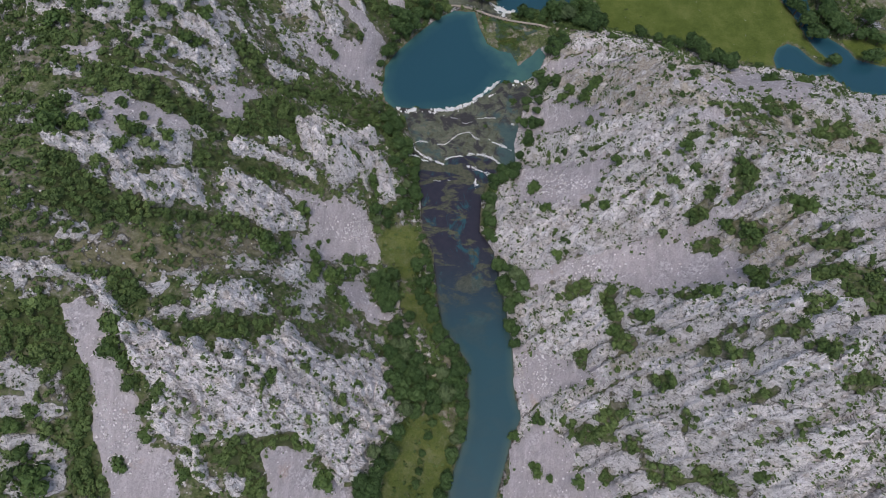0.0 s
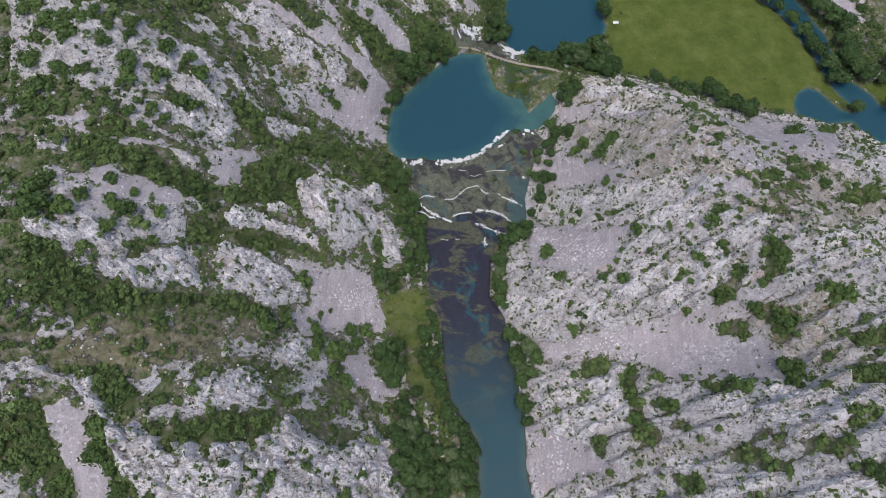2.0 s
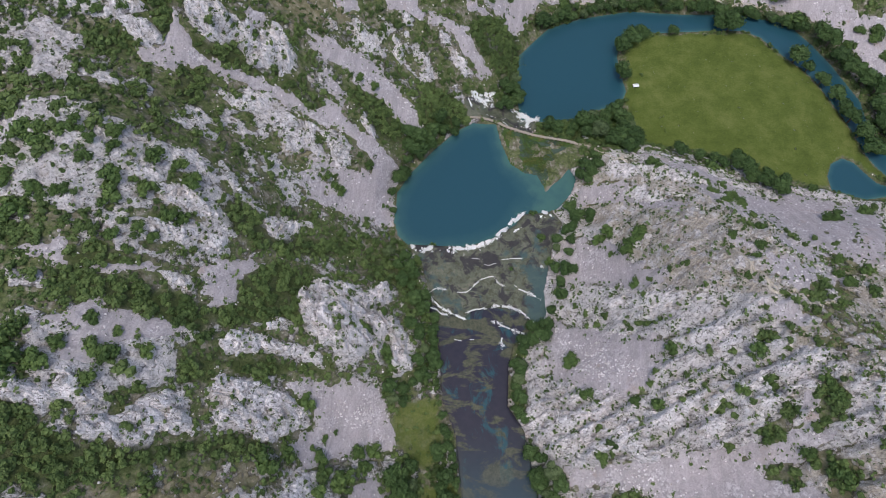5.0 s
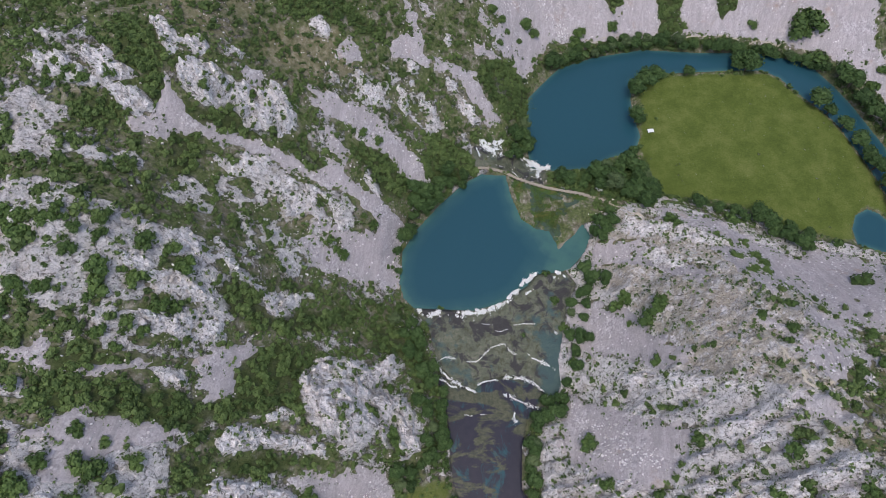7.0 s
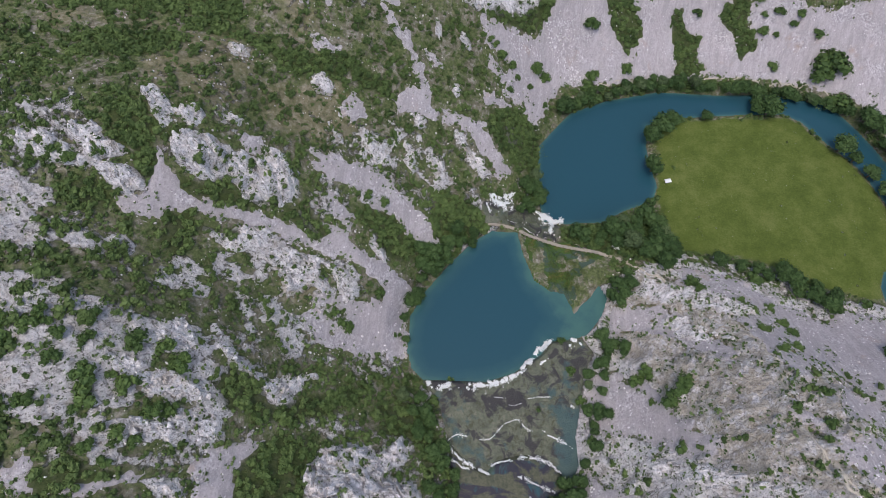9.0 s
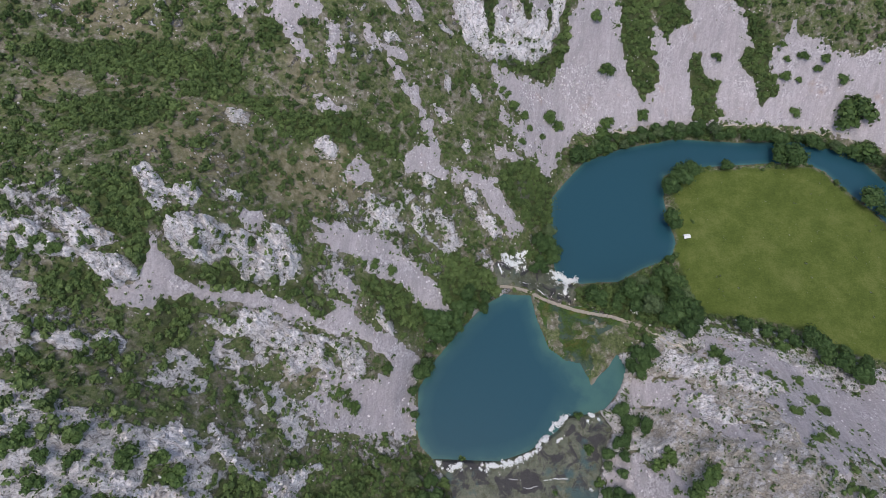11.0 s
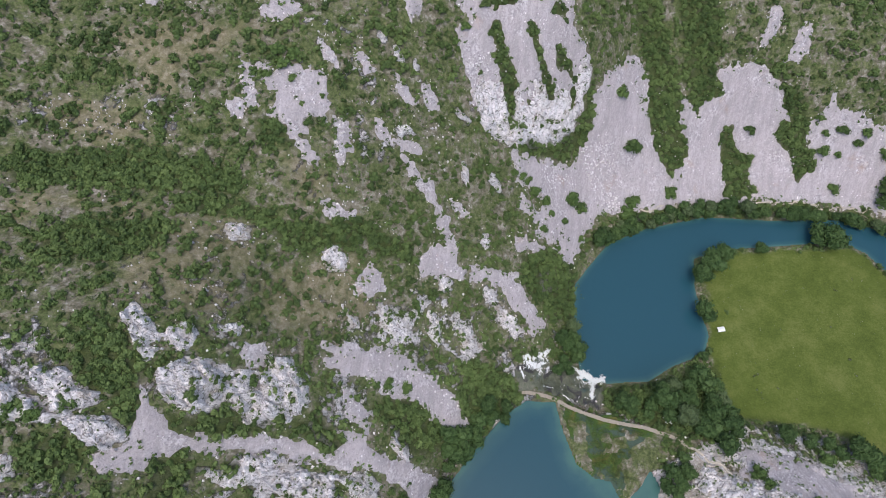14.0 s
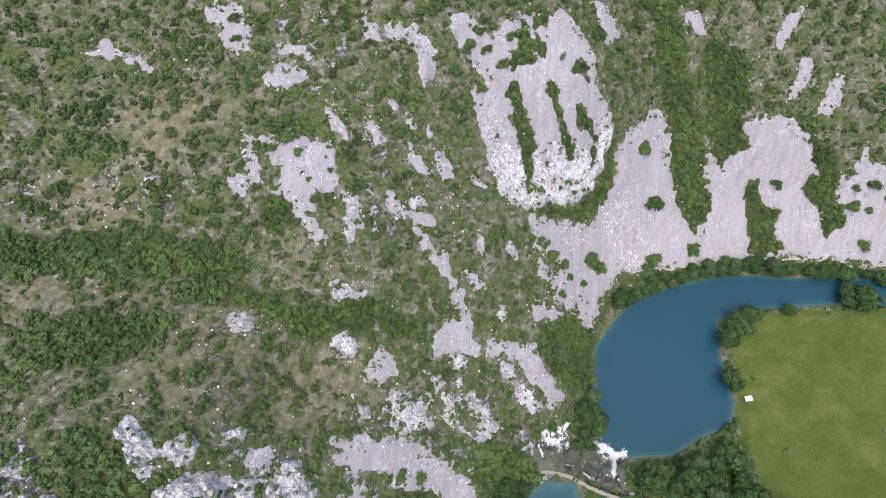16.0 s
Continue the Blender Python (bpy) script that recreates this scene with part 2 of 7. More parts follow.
outline("stones", [(-189, 61), (-167, 55), (-162, 33), (-180, 19)])
outline("stones", [(-26, 659), (-15, 661), (-11, 629), (-22, 633)])
outline("bare", [(-292, 362), (-259, 358), (-236, 348), (-226, 355), (-208, 345), (-197, 342), (-180, 337), (-170, 338), (-166, 324), (-178, 313), (-181, 294), (-198, 291), (-210, 285), (-221, 286), (-238, 290), (-273, 299)])
outline("bare", [(-296, 405), (-269, 405), (-251, 399), (-237, 382), (-249, 377), (-265, 386), (-294, 388)])
outline("mixed", [(-198, 291), (-176, 314), (-158, 340), (-142, 320), (-113, 326), (-122, 298), (-149, 280), (-172, 268), (-190, 264), (-197, 279)])
outline("bare", [(-198, 285), (-188, 282), (-184, 273), (-175, 269), (-184, 267), (-192, 267), (-197, 276)])
outline("bare", [(-227, 224), (-223, 231), (-212, 229), (-200, 228), (-200, 241), (-193, 243), (-190, 234), (-176, 234), (-167, 234), (-153, 227), (-155, 225), (-163, 228), (-161, 217), (-158, 206), (-163, 201), (-174, 195), (-179, 191), (-179, 182), (-189, 191), (-196, 193), (-211, 197), (-211, 206), (-211, 212), (-218, 218)])
outline("bare", [(-237, 250), (-222, 249), (-213, 242), (-223, 241), (-233, 242)])
outline("bare", [(-252, 285), (-235, 279), (-241, 276), (-248, 279)])
outline("bare", [(-165, 232), (-159, 233), (-151, 228), (-154, 224), (-162, 227)])
outline("scree", [(-237, 262), (-221, 266), (-218, 272), (-215, 270), (-210, 263), (-211, 254), (-220, 256), (-231, 259)])
outline("crag", [(-179, 334), (-170, 342), (-163, 338), (-155, 326), (-159, 321), (-168, 323), (-173, 325), (-177, 327)], 3.5)
outline("crag", [(-178, 306), (-169, 314), (-159, 311), (-152, 306), (-148, 301), (-154, 299), (-160, 299), (-168, 302), (-175, 299)], 3.5)
outline("crag", [(-186, 286), (-174, 289), (-163, 288), (-160, 281), (-166, 276), (-173, 280), (-180, 280)], 3.5)
outline("crag", [(-159, 285), (-150, 293), (-146, 283), (-153, 276), (-160, 279)], 3.5)
outline("crag", [(-174, 261), (-164, 261), (-159, 256), (-163, 251), (-171, 255)], 3.5)
outline("crag", [(-103, 397), (-94, 395), (-88, 386), (-86, 378), (-94, 376), (-99, 384)], 3.5)
outline("crag", [(-135, 388), (-121, 397), (-109, 394), (-105, 382), (-117, 382), (-129, 372)], 3.5)
outline("crag", [(-190, 315), (-185, 319), (-178, 314), (-181, 305), (-187, 308)], 3.5)
outline("crag", [(-157, 341), (-152, 338), (-145, 327), (-137, 319), (-130, 318), (-125, 319), (-111, 325), (-118, 314), (-119, 302), (-126, 305), (-134, 307), (-139, 315), (-144, 319), (-151, 327)], 5)
outline("crag", [(-138, 235), (-131, 236), (-119, 233), (-100, 230), (-87, 226), (-94, 222), (-110, 225), (-124, 225), (-140, 221), (-142, 226)], 4)
outline("crag", [(-130, 240), (-115, 248), (-110, 244), (-120, 239)], 3)
outline("crag", [(-202, 200), (-191, 197), (-182, 193), (-185, 181), (-190, 185), (-197, 189)], 5)
outline("crag", [(-224, 198), (-217, 199), (-210, 194), (-200, 192), (-193, 187), (-198, 185), (-199, 177), (-205, 182), (-212, 184), (-220, 188)], 5)
outline("crag", [(-188, 176), (-188, 183), (-181, 181), (-177, 180), (-169, 188), (-159, 196), (-153, 196), (-152, 189), (-147, 177), (-155, 173), (-159, 176), (-163, 170), (-170, 165), (-174, 172), (-178, 170), (-185, 170)], 8)
outline("crag", [(-143, 203), (-131, 207), (-115, 204), (-106, 200), (-99, 196), (-99, 188), (-110, 178), (-120, 176), (-126, 181), (-136, 179), (-143, 191)], 8)
outline("crag", [(-110, 265), (-100, 280), (-87, 285), (-71, 279), (-57, 289), (-52, 277), (-63, 266), (-47, 261), (-39, 246), (-38, 230), (-48, 223), (-59, 229), (-64, 238), (-71, 229), (-78, 225), (-90, 233), (-102, 244)], 11)
outline("mixed", [(-132, 402), (-109, 399), (-98, 376), (-104, 337), (-120, 331), (-139, 339), (-153, 369), (-145, 395)])
outline("mixed", [(-155, 203), (-143, 203), (-142, 175), (-150, 189)])
outline("mixed", [(-132, 161), (-92, 168), (-77, 148), (-77, 131), (-94, 120), (-117, 120), (-148, 130), (-143, 145)])
outline("mixed", [(-210, 147), (-199, 145), (-174, 150), (-175, 132), (-198, 129), (-209, 124)])
outline("thicket", [(-139, 268), (-124, 286), (-108, 287), (-109, 261), (-101, 243), (-118, 248), (-137, 236), (-146, 237), (-149, 244), (-138, 254)])
outline("thicket", [(-219, 185), (-205, 181), (-198, 174), (-187, 167), (-170, 164), (-157, 169), (-135, 176), (-115, 174), (-129, 167), (-149, 164), (-175, 155), (-192, 146), (-210, 149)])
outline("thicket", [(-75, 313), (-41, 311), (-33, 286), (-39, 268), (-53, 292), (-72, 290)])
outline("thicket", [(-61, 236), (-52, 241), (-47, 224), (-55, 222)])
outline("thicket", [(-155, 218), (-144, 220), (-143, 203), (-156, 200), (-159, 209)])
outline("thicket", [(-139, 216), (-121, 223), (-94, 219), (-112, 215), (-136, 208)])
outline("thicket", [(-258, 286), (-241, 275), (-223, 273), (-223, 268), (-237, 263), (-252, 268)])
outline("thicket", [(-215, 262), (-196, 272), (-192, 263), (-175, 267), (-188, 260), (-208, 254)])
outline("thicket", [(-215, 250), (-193, 253), (-181, 247), (-160, 251), (-151, 243), (-151, 230), (-167, 236), (-188, 234), (-192, 243), (-201, 234), (-215, 238)])
outline("thicket", [(-130, 255), (-124, 246), (-115, 251), (-120, 258)])
outline("thicket", [(-147, 321), (-139, 315), (-126, 303), (-105, 315), (-76, 324), (-90, 306), (-121, 292), (-145, 297), (-151, 309)])
outline("crag", [(-172, 89), (-162, 99), (-146, 85), (-132, 88), (-123, 81), (-119, 87), (-105, 88), (-92, 104), (-83, 98), (-74, 93), (-65, 89), (-51, 107), (-37, 94), (-32, 69), (-35, 50), (-49, 39), (-51, 18), (-64, 21), (-76, 36), (-85, 44), (-98, 46), (-112, 39), (-128, 41), (-143, 36), (-155, 41), (-161, 49), (-156, 60), (-164, 74), (-170, 82)], 12)
outline("crag", [(-227, 119), (-213, 122), (-201, 121), (-195, 118), (-185, 119), (-178, 107), (-169, 97), (-158, 87), (-165, 81), (-174, 90), (-178, 99), (-184, 109), (-192, 114), (-203, 117), (-214, 115), (-228, 113)], 8)
outline("crag", [(-141, 118), (-127, 125), (-115, 134), (-107, 123), (-107, 112), (-117, 108), (-137, 101)], 5)
outline("crag", [(-106, 140), (-99, 162), (-92, 148), (-96, 138)], 5)
outline("crag", [(-145, 33), (-135, 33), (-130, 25), (-124, 13), (-136, 17)], 5)
outline("crag", [(-122, 22), (-110, 20), (-114, 12), (-122, 13)], 5)
outline("bare", [(-158, 101), (-147, 106), (-135, 102), (-148, 94)])
outline("bare", [(-237, 76), (-226, 76), (-216, 70), (-222, 63), (-233, 63), (-238, 65)])
outline("bare", [(-238, 60), (-222, 59), (-208, 55), (-206, 50), (-222, 48), (-238, 49)])
outline("bare", [(-236, 40), (-221, 41), (-204, 35), (-202, 13), (-211, 10), (-232, 9)])
outline("bare", [(-220, 107), (-213, 107), (-214, 100), (-220, 99)])
outline("thicket", [(-232, 100), (-205, 108), (-204, 93), (-195, 74), (-193, 55), (-189, 27), (-180, 10), (-201, 10), (-204, 35), (-203, 55), (-209, 77), (-225, 82), (-236, 81)])
outline("thicket", [(-153, 98), (-139, 95), (-116, 104), (-98, 108), (-99, 96), (-138, 88), (-150, 90)])
outline("thicket", [(-109, 42), (-87, 46), (-79, 36), (-104, 37), (-103, 10), (-111, 11), (-113, 22), (-130, 30), (-120, 36)])
outline("thicket", [(-197, 122), (-180, 125), (-160, 112), (-161, 101), (-176, 109), (-185, 120), (-195, 120)])
outline("mixed", [(-89, 132), (-69, 122), (-55, 110), (-29, 91), (-25, 62), (-35, 39), (-48, 15), (-52, 38), (-42, 60), (-51, 95), (-72, 102), (-91, 111)])
outline("mixed", [(-176, 129), (-145, 142), (-107, 160), (-97, 138), (-113, 135), (-142, 118), (-156, 106), (-171, 111)])
outline("mixed", [(-229, 116), (-203, 115), (-205, 108), (-232, 101)])
outline("crag", [(-263, 431), (-255, 436), (-241, 433), (-239, 428), (-230, 431), (-227, 421), (-223, 418), (-233, 420), (-242, 419), (-246, 422)], 7)
outline("crag", [(-233, 440), (-223, 442), (-218, 436), (-207, 432), (-205, 429), (-214, 426), (-223, 422), (-227, 429)], 7)
outline("crag", [(-218, 418), (-209, 422), (-200, 420), (-195, 415), (-197, 409), (-208, 408), (-213, 412)], 7)
outline("crag", [(-184, 442), (-177, 451), (-164, 453), (-158, 449), (-152, 448), (-145, 449), (-141, 456), (-132, 458), (-124, 448), (-125, 436), (-135, 429), (-143, 422), (-150, 424), (-155, 430), (-160, 433), (-166, 426), (-174, 426), (-182, 430)], 10)
outline("crag", [(-203, 469), (-198, 473), (-187, 464), (-186, 459), (-189, 447), (-193, 452), (-198, 462)], 4)
outline("crag", [(-183, 460), (-175, 471), (-169, 463), (-177, 454), (-181, 456)], 4)
outline("crag", [(-162, 471), (-154, 472), (-155, 466), (-161, 467)], 4)
outline("crag", [(-122, 427), (-117, 421), (-110, 413), (-115, 410), (-120, 418)], 4)
outline("crag", [(-80, 431), (-72, 422), (-70, 409), (-78, 414)], 4)
outline("crag", [(-171, 401), (-162, 400), (-147, 410), (-138, 411), (-132, 402), (-125, 400), (-112, 402), (-104, 396), (-118, 395), (-132, 388), (-150, 394), (-161, 393)], 5)
outline("scree", [(-155, 460), (-148, 467), (-142, 459), (-145, 450), (-151, 452)])
outline("scree", [(-104, 438), (-97, 437), (-89, 427), (-94, 423), (-101, 431)])
outline("bare", [(-270, 413), (-261, 414), (-250, 408), (-239, 404), (-235, 397), (-242, 392), (-252, 399), (-268, 401)])
outline("bare", [(-264, 387), (-253, 388), (-239, 380), (-231, 368), (-242, 372), (-255, 374), (-262, 378)])
outline("bare", [(-227, 382), (-214, 378), (-212, 372), (-225, 376)])
outline("bare", [(-213, 382), (-203, 386), (-199, 374), (-209, 378)])
outline("bare", [(-256, 356), (-240, 356), (-227, 354), (-215, 354), (-217, 342), (-228, 338), (-250, 344)])
outline("bare", [(-266, 453), (-259, 454), (-249, 449), (-249, 446), (-259, 449)])
outline("mixed", [(-128, 400), (-98, 400), (-83, 390), (-137, 375), (-153, 385)])
outline("mixed", [(-100, 511), (-69, 495), (-31, 492), (-25, 468), (-44, 471), (-65, 479), (-88, 486)])
outline("mixed", [(-190, 376), (-156, 391), (-137, 379), (-180, 355)])
outline("thicket", [(-217, 461), (-203, 462), (-192, 442), (-190, 434), (-195, 416), (-204, 430), (-216, 439)])
outline("thicket", [(-185, 428), (-174, 425), (-161, 429), (-150, 423), (-135, 427), (-153, 417), (-170, 414), (-180, 419)])
outline("thicket", [(-188, 405), (-176, 410), (-175, 404), (-156, 403), (-173, 401), (-179, 382), (-189, 385)])
outline("thicket", [(-238, 413), (-219, 416), (-211, 407), (-214, 396), (-232, 395)])
outline("thicket", [(-132, 426), (-119, 432), (-105, 418), (-112, 412), (-125, 418)])
outline("thicket", [(-84, 446), (-65, 442), (-48, 428), (-53, 410), (-72, 417), (-88, 436)])
outline("thicket", [(-204, 449), (-198, 441), (-190, 443), (-191, 449), (-199, 459)])
outline("crag", [(-89, 499), (-78, 494), (-70, 485), (-71, 477), (-82, 481)], 3)
outline("crag", [(-56, 499), (-48, 495), (-50, 480), (-56, 485)], 3)
outline("crag", [(-40, 496), (-28, 492), (-21, 481), (-30, 477)], 3)
outline("crag", [(-118, 526), (-108, 523), (-105, 516), (-115, 519)], 3)
outline("crag", [(-105, 490), (-97, 482), (-104, 481)], 3)
outline("crag", [(-10, 512), (2, 506), (11, 498), (4, 494), (-7, 502)], 3)
outline("crag", [(-52, 522), (-42, 523), (-40, 515), (-47, 514)], 3)
outline("crag", [(-17, 520), (-11, 521), (-9, 513), (-16, 512)], 3)
outline("crag", [(24, 541), (37, 545), (39, 533), (26, 525)], 3)
outline("scree", [(-99, 509), (-92, 523), (-85, 516), (-80, 505), (-87, 504), (-92, 500), (-99, 503)])
outline("scree", [(-122, 553), (-113, 553), (-103, 547), (-98, 542), (-106, 543), (-118, 545)])
outline("scree", [(-105, 555), (-96, 557), (-97, 549), (-102, 549)])
outline("scree", [(-91, 549), (-81, 546), (-82, 542), (-87, 544)])
outline("scree", [(-57, 581), (-52, 581), (-51, 571), (-44, 564), (-40, 546), (-48, 548), (-50, 560), (-56, 569)])
outline("mixed", [(-118, 494), (-92, 498), (-71, 474), (-56, 471), (-92, 472), (-111, 477)])
outline("mixed", [(-71, 508), (-32, 506), (-11, 479), (-33, 468), (-60, 477)])
outline("scree", [(-166, 626), (-154, 627), (-145, 621), (-139, 629), (-131, 626), (-120, 624), (-116, 615), (-114, 607), (-118, 597), (-127, 599), (-123, 584), (-133, 588), (-145, 598), (-152, 596), (-145, 606), (-151, 615), (-163, 617)])
outline("scree", [(-111, 601), (-104, 600), (-103, 588), (-110, 576), (-113, 586), (-110, 594)])
outline("scree", [(-120, 643), (-114, 640), (-107, 631), (-114, 631), (-119, 635)])
outline("scree", [(-100, 639), (-94, 642), (-87, 633), (-94, 629)])
outline("scree", [(-175, 605), (-164, 602), (-164, 593), (-172, 597)])
outline("scree", [(-202, 603), (-196, 605), (-192, 600), (-199, 598)])
outline("scree", [(-196, 710), (-179, 712), (-168, 702), (-164, 678), (-173, 678), (-182, 686)])
outline("scree", [(-262, 680), (-251, 689), (-242, 684), (-230, 678), (-220, 667), (-232, 672), (-245, 677)])
outline("scree", [(-215, 705), (-206, 701), (-202, 693), (-212, 699)])
outline("scree", [(-150, 682), (-133, 679), (-131, 673), (-146, 675)])
outline("scree", [(-161, 659), (-149, 668), (-132, 666), (-139, 656), (-148, 654)])
outline("scree", [(-210, 677), (-198, 666), (-202, 664)])
outline("scree", [(-195, 673), (-187, 664), (-191, 661)])
outline("scree", [(-101, 699), (-91, 694), (-81, 698), (-68, 697), (-58, 688), (-61, 676), (-65, 668), (-70, 677), (-68, 686), (-78, 690), (-92, 686), (-98, 690)])
outline("scree", [(-136, 707), (-127, 702), (-128, 693)])
outline("scree", [(-124, 583), (-116, 583), (-119, 572), (-122, 575)])
outline("scree", [(-103, 665), (-95, 663), (-97, 658), (-102, 659)])
outline("scree", [(-100, 615), (-94, 613), (-86, 605), (-90, 602), (-97, 607)])
outline("scree", [(-74, 633), (-68, 628), (-61, 621), (-70, 619), (-74, 625)])
outline("scree", [(-77, 598), (-63, 600), (-60, 594), (-72, 593)])
outline("scree", [(-132, 555), (-124, 552), (-115, 553), (-100, 549), (-98, 541), (-109, 544), (-118, 550)])
outline("scree", [(-104, 557), (-96, 558), (-96, 551), (-103, 550)])
outline("scree", [(-94, 550), (-80, 546), (-84, 540), (-90, 545)])
outline("scree", [(-153, 542), (-144, 538), (-144, 533)])
outline("scree", [(-72, 590), (-65, 588), (-55, 576), (-55, 570), (-65, 577)])
outline("scree", [(-98, 572), (-94, 562), (-97, 561)])
outline("dry", [(-244, 648), (-209, 653), (-161, 649), (-151, 646), (-169, 638), (-196, 619), (-202, 607), (-221, 610), (-231, 626)])
outline("dry", [(-278, 540), (-263, 543), (-239, 540), (-213, 535), (-200, 532), (-222, 528), (-250, 534), (-273, 524)])
outline("dry", [(-189, 513), (-165, 532), (-160, 523), (-169, 510), (-183, 508)])
outline("dry", [(-204, 490), (-189, 507), (-179, 488), (-196, 483)])
outline("dry", [(-278, 604), (-255, 605), (-257, 596), (-274, 595)])
outline("thicket", [(-287, 571), (-271, 568), (-233, 574), (-204, 573), (-162, 561), (-165, 549), (-192, 546), (-228, 547), (-264, 546), (-280, 545)])
outline("thicket", [(-253, 515), (-240, 527), (-220, 525), (-194, 525), (-196, 513), (-212, 498), (-237, 500), (-252, 506)])
outline("thicket", [(-205, 545), (-173, 548), (-144, 544), (-144, 531), (-166, 535), (-189, 533)])
outline("thicket", [(-144, 535), (-118, 535), (-112, 526), (-127, 521), (-143, 523)])
outline("thicket", [(-160, 597), (-145, 592), (-133, 581), (-154, 583)])
outline("thicket", [(-115, 547), (-91, 543), (-71, 537), (-57, 527), (-84, 527), (-100, 534), (-115, 538)])
outline("mixed", [(-294, 606), (-205, 607), (-204, 578), (-248, 576), (-289, 580)])
outline("mixed", [(-126, 657), (-82, 649), (-77, 590), (-96, 577), (-102, 606), (-108, 629), (-127, 642)])
outline("mixed", [(-154, 704), (-108, 702), (-105, 671), (-127, 671), (-147, 689)])
outline("scree", [(50, 742), (62, 743), (70, 730), (58, 720), (52, 728)])
outline("thicket", [(127, 706), (142, 704), (147, 684), (153, 661), (161, 646), (143, 632), (132, 644), (122, 665), (124, 683)])
outline("thicket", [(146, 702), (171, 703), (181, 685), (168, 681), (164, 671), (156, 684), (148, 691)])
outline("thicket", [(184, 664), (195, 666), (199, 654), (213, 645), (211, 632), (218, 618), (189, 617), (192, 637), (187, 652)])
outline("thicket", [(226, 664), (235, 668), (255, 664), (255, 651), (263, 633), (251, 626), (243, 645), (230, 653)])
outline("thicket", [(207, 702), (226, 700), (239, 687), (225, 690)])
outline("thicket", [(231, 681), (240, 678), (242, 670), (233, 673)])
outline("thicket", [(5, 724), (12, 725), (13, 714), (5, 713)])
outline("thicket", [(6, 620), (43, 633), (61, 648), (64, 669), (70, 678), (72, 650), (53, 628), (15, 618)])
outline("scree", [(121, 760), (134, 756), (141, 746), (135, 745), (124, 753)])
outline("scree", [(146, 742), (165, 738), (166, 732), (150, 733)])
outline("scree", [(143, 734), (150, 722), (151, 713), (147, 719)])
outline("scree", [(193, 751), (203, 757), (205, 760), (209, 759), (197, 741), (193, 738)])
outline("scree", [(206, 715), (217, 729), (220, 720), (209, 709)])
outline("scree", [(226, 700), (240, 721), (243, 716), (234, 699)])
outline("scree", [(180, 731), (185, 729), (182, 720), (178, 722)])
outline("scree", [(125, 720), (132, 717), (133, 711), (127, 712)])
outline("thicket", [(85, 148), (103, 146), (99, 135), (86, 135)])
outline("thicket", [(107, 139), (115, 141), (113, 124), (106, 118)])
outline("thicket", [(106, 126), (113, 116), (113, 104), (118, 97), (112, 92), (107, 97), (106, 106)])
outline("thicket", [(118, 119), (129, 116), (126, 108), (117, 114)])
outline("thicket", [(120, 105), (131, 103), (130, 97), (121, 98)])
outline("thicket", [(156, 125), (161, 121), (156, 107), (152, 114)])
outline("thicket", [(143, 124), (152, 121), (150, 115), (142, 120)])
outline("thicket", [(134, 103), (144, 95), (137, 93)])
outline("thicket", [(155, 95), (159, 90), (156, 85), (155, 88)])
outline("thicket", [(161, 89), (167, 87), (172, 90), (176, 86), (177, 79), (170, 78), (161, 83)])
outline("thicket", [(187, 102), (194, 99), (191, 93), (181, 95)])
outline("thicket", [(142, 85), (148, 85), (151, 80), (158, 78), (158, 74), (152, 74), (141, 79)])
outline("thicket", [(176, 75), (187, 74), (182, 69), (175, 72)])
outline("thicket", [(85, 101), (99, 100), (93, 88), (95, 80), (87, 92)])
outline("thicket", [(118, 78), (130, 77), (132, 65), (125, 63), (121, 70)])
outline("thicket", [(138, 64), (149, 63), (153, 60), (141, 59)])
outline("thicket", [(157, 56), (166, 60), (168, 56), (162, 52), (157, 52)])
outline("thicket", [(187, 55), (189, 62), (215, 67), (219, 58), (202, 53)])
outline("thicket", [(80, 60), (98, 51), (103, 69), (111, 61), (104, 43), (90, 41), (80, 49)])
outline("thicket", [(109, 48), (116, 45), (120, 35), (112, 35)])
outline("thicket", [(131, 59), (138, 49), (135, 44)])
outline("thicket", [(144, 54), (149, 54), (147, 48)])
outline("thicket", [(157, 37), (166, 40), (171, 38), (162, 34)])
outline("thicket", [(171, 43), (177, 45), (181, 41), (174, 39)])
outline("thicket", [(137, 28), (146, 30), (153, 22), (164, 13), (162, 10), (151, 10)])
outline("thicket", [(116, 33), (133, 25), (142, 19), (130, 16), (119, 23)])
outline("thicket", [(97, 34), (105, 27), (103, 17), (97, 21)])
outline("thicket", [(161, 21), (173, 20), (171, 15), (163, 15)])
outline("thicket", [(181, 30), (192, 30), (191, 26)])
outline("thicket", [(198, 125), (214, 125), (235, 119), (228, 94), (209, 99), (207, 112), (195, 116)])
outline("thicket", [(180, 133), (186, 129), (180, 115), (174, 117)])
outline("thicket", [(141, 195), (148, 192), (148, 184), (141, 186)])
outline("thicket", [(141, 176), (149, 172), (151, 168), (142, 170)])
outline("thicket", [(157, 183), (164, 183), (169, 191), (173, 186), (170, 177), (160, 173)])
outline("thicket", [(160, 206), (167, 202), (166, 192), (160, 196)])
outline("thicket", [(158, 227), (169, 231), (173, 234), (171, 224), (161, 222)])
outline("thicket", [(162, 162), (172, 158), (170, 151), (161, 156)])
outline("thicket", [(175, 167), (188, 162), (191, 158), (186, 143), (180, 142), (178, 156)])
outline("thicket", [(183, 201), (189, 199), (191, 191), (187, 178), (181, 178), (181, 192)])
outline("thicket", [(277, 267), (306, 271), (315, 264), (287, 254), (274, 256)])
outline("thicket", [(321, 260), (336, 261), (333, 250), (321, 251)])
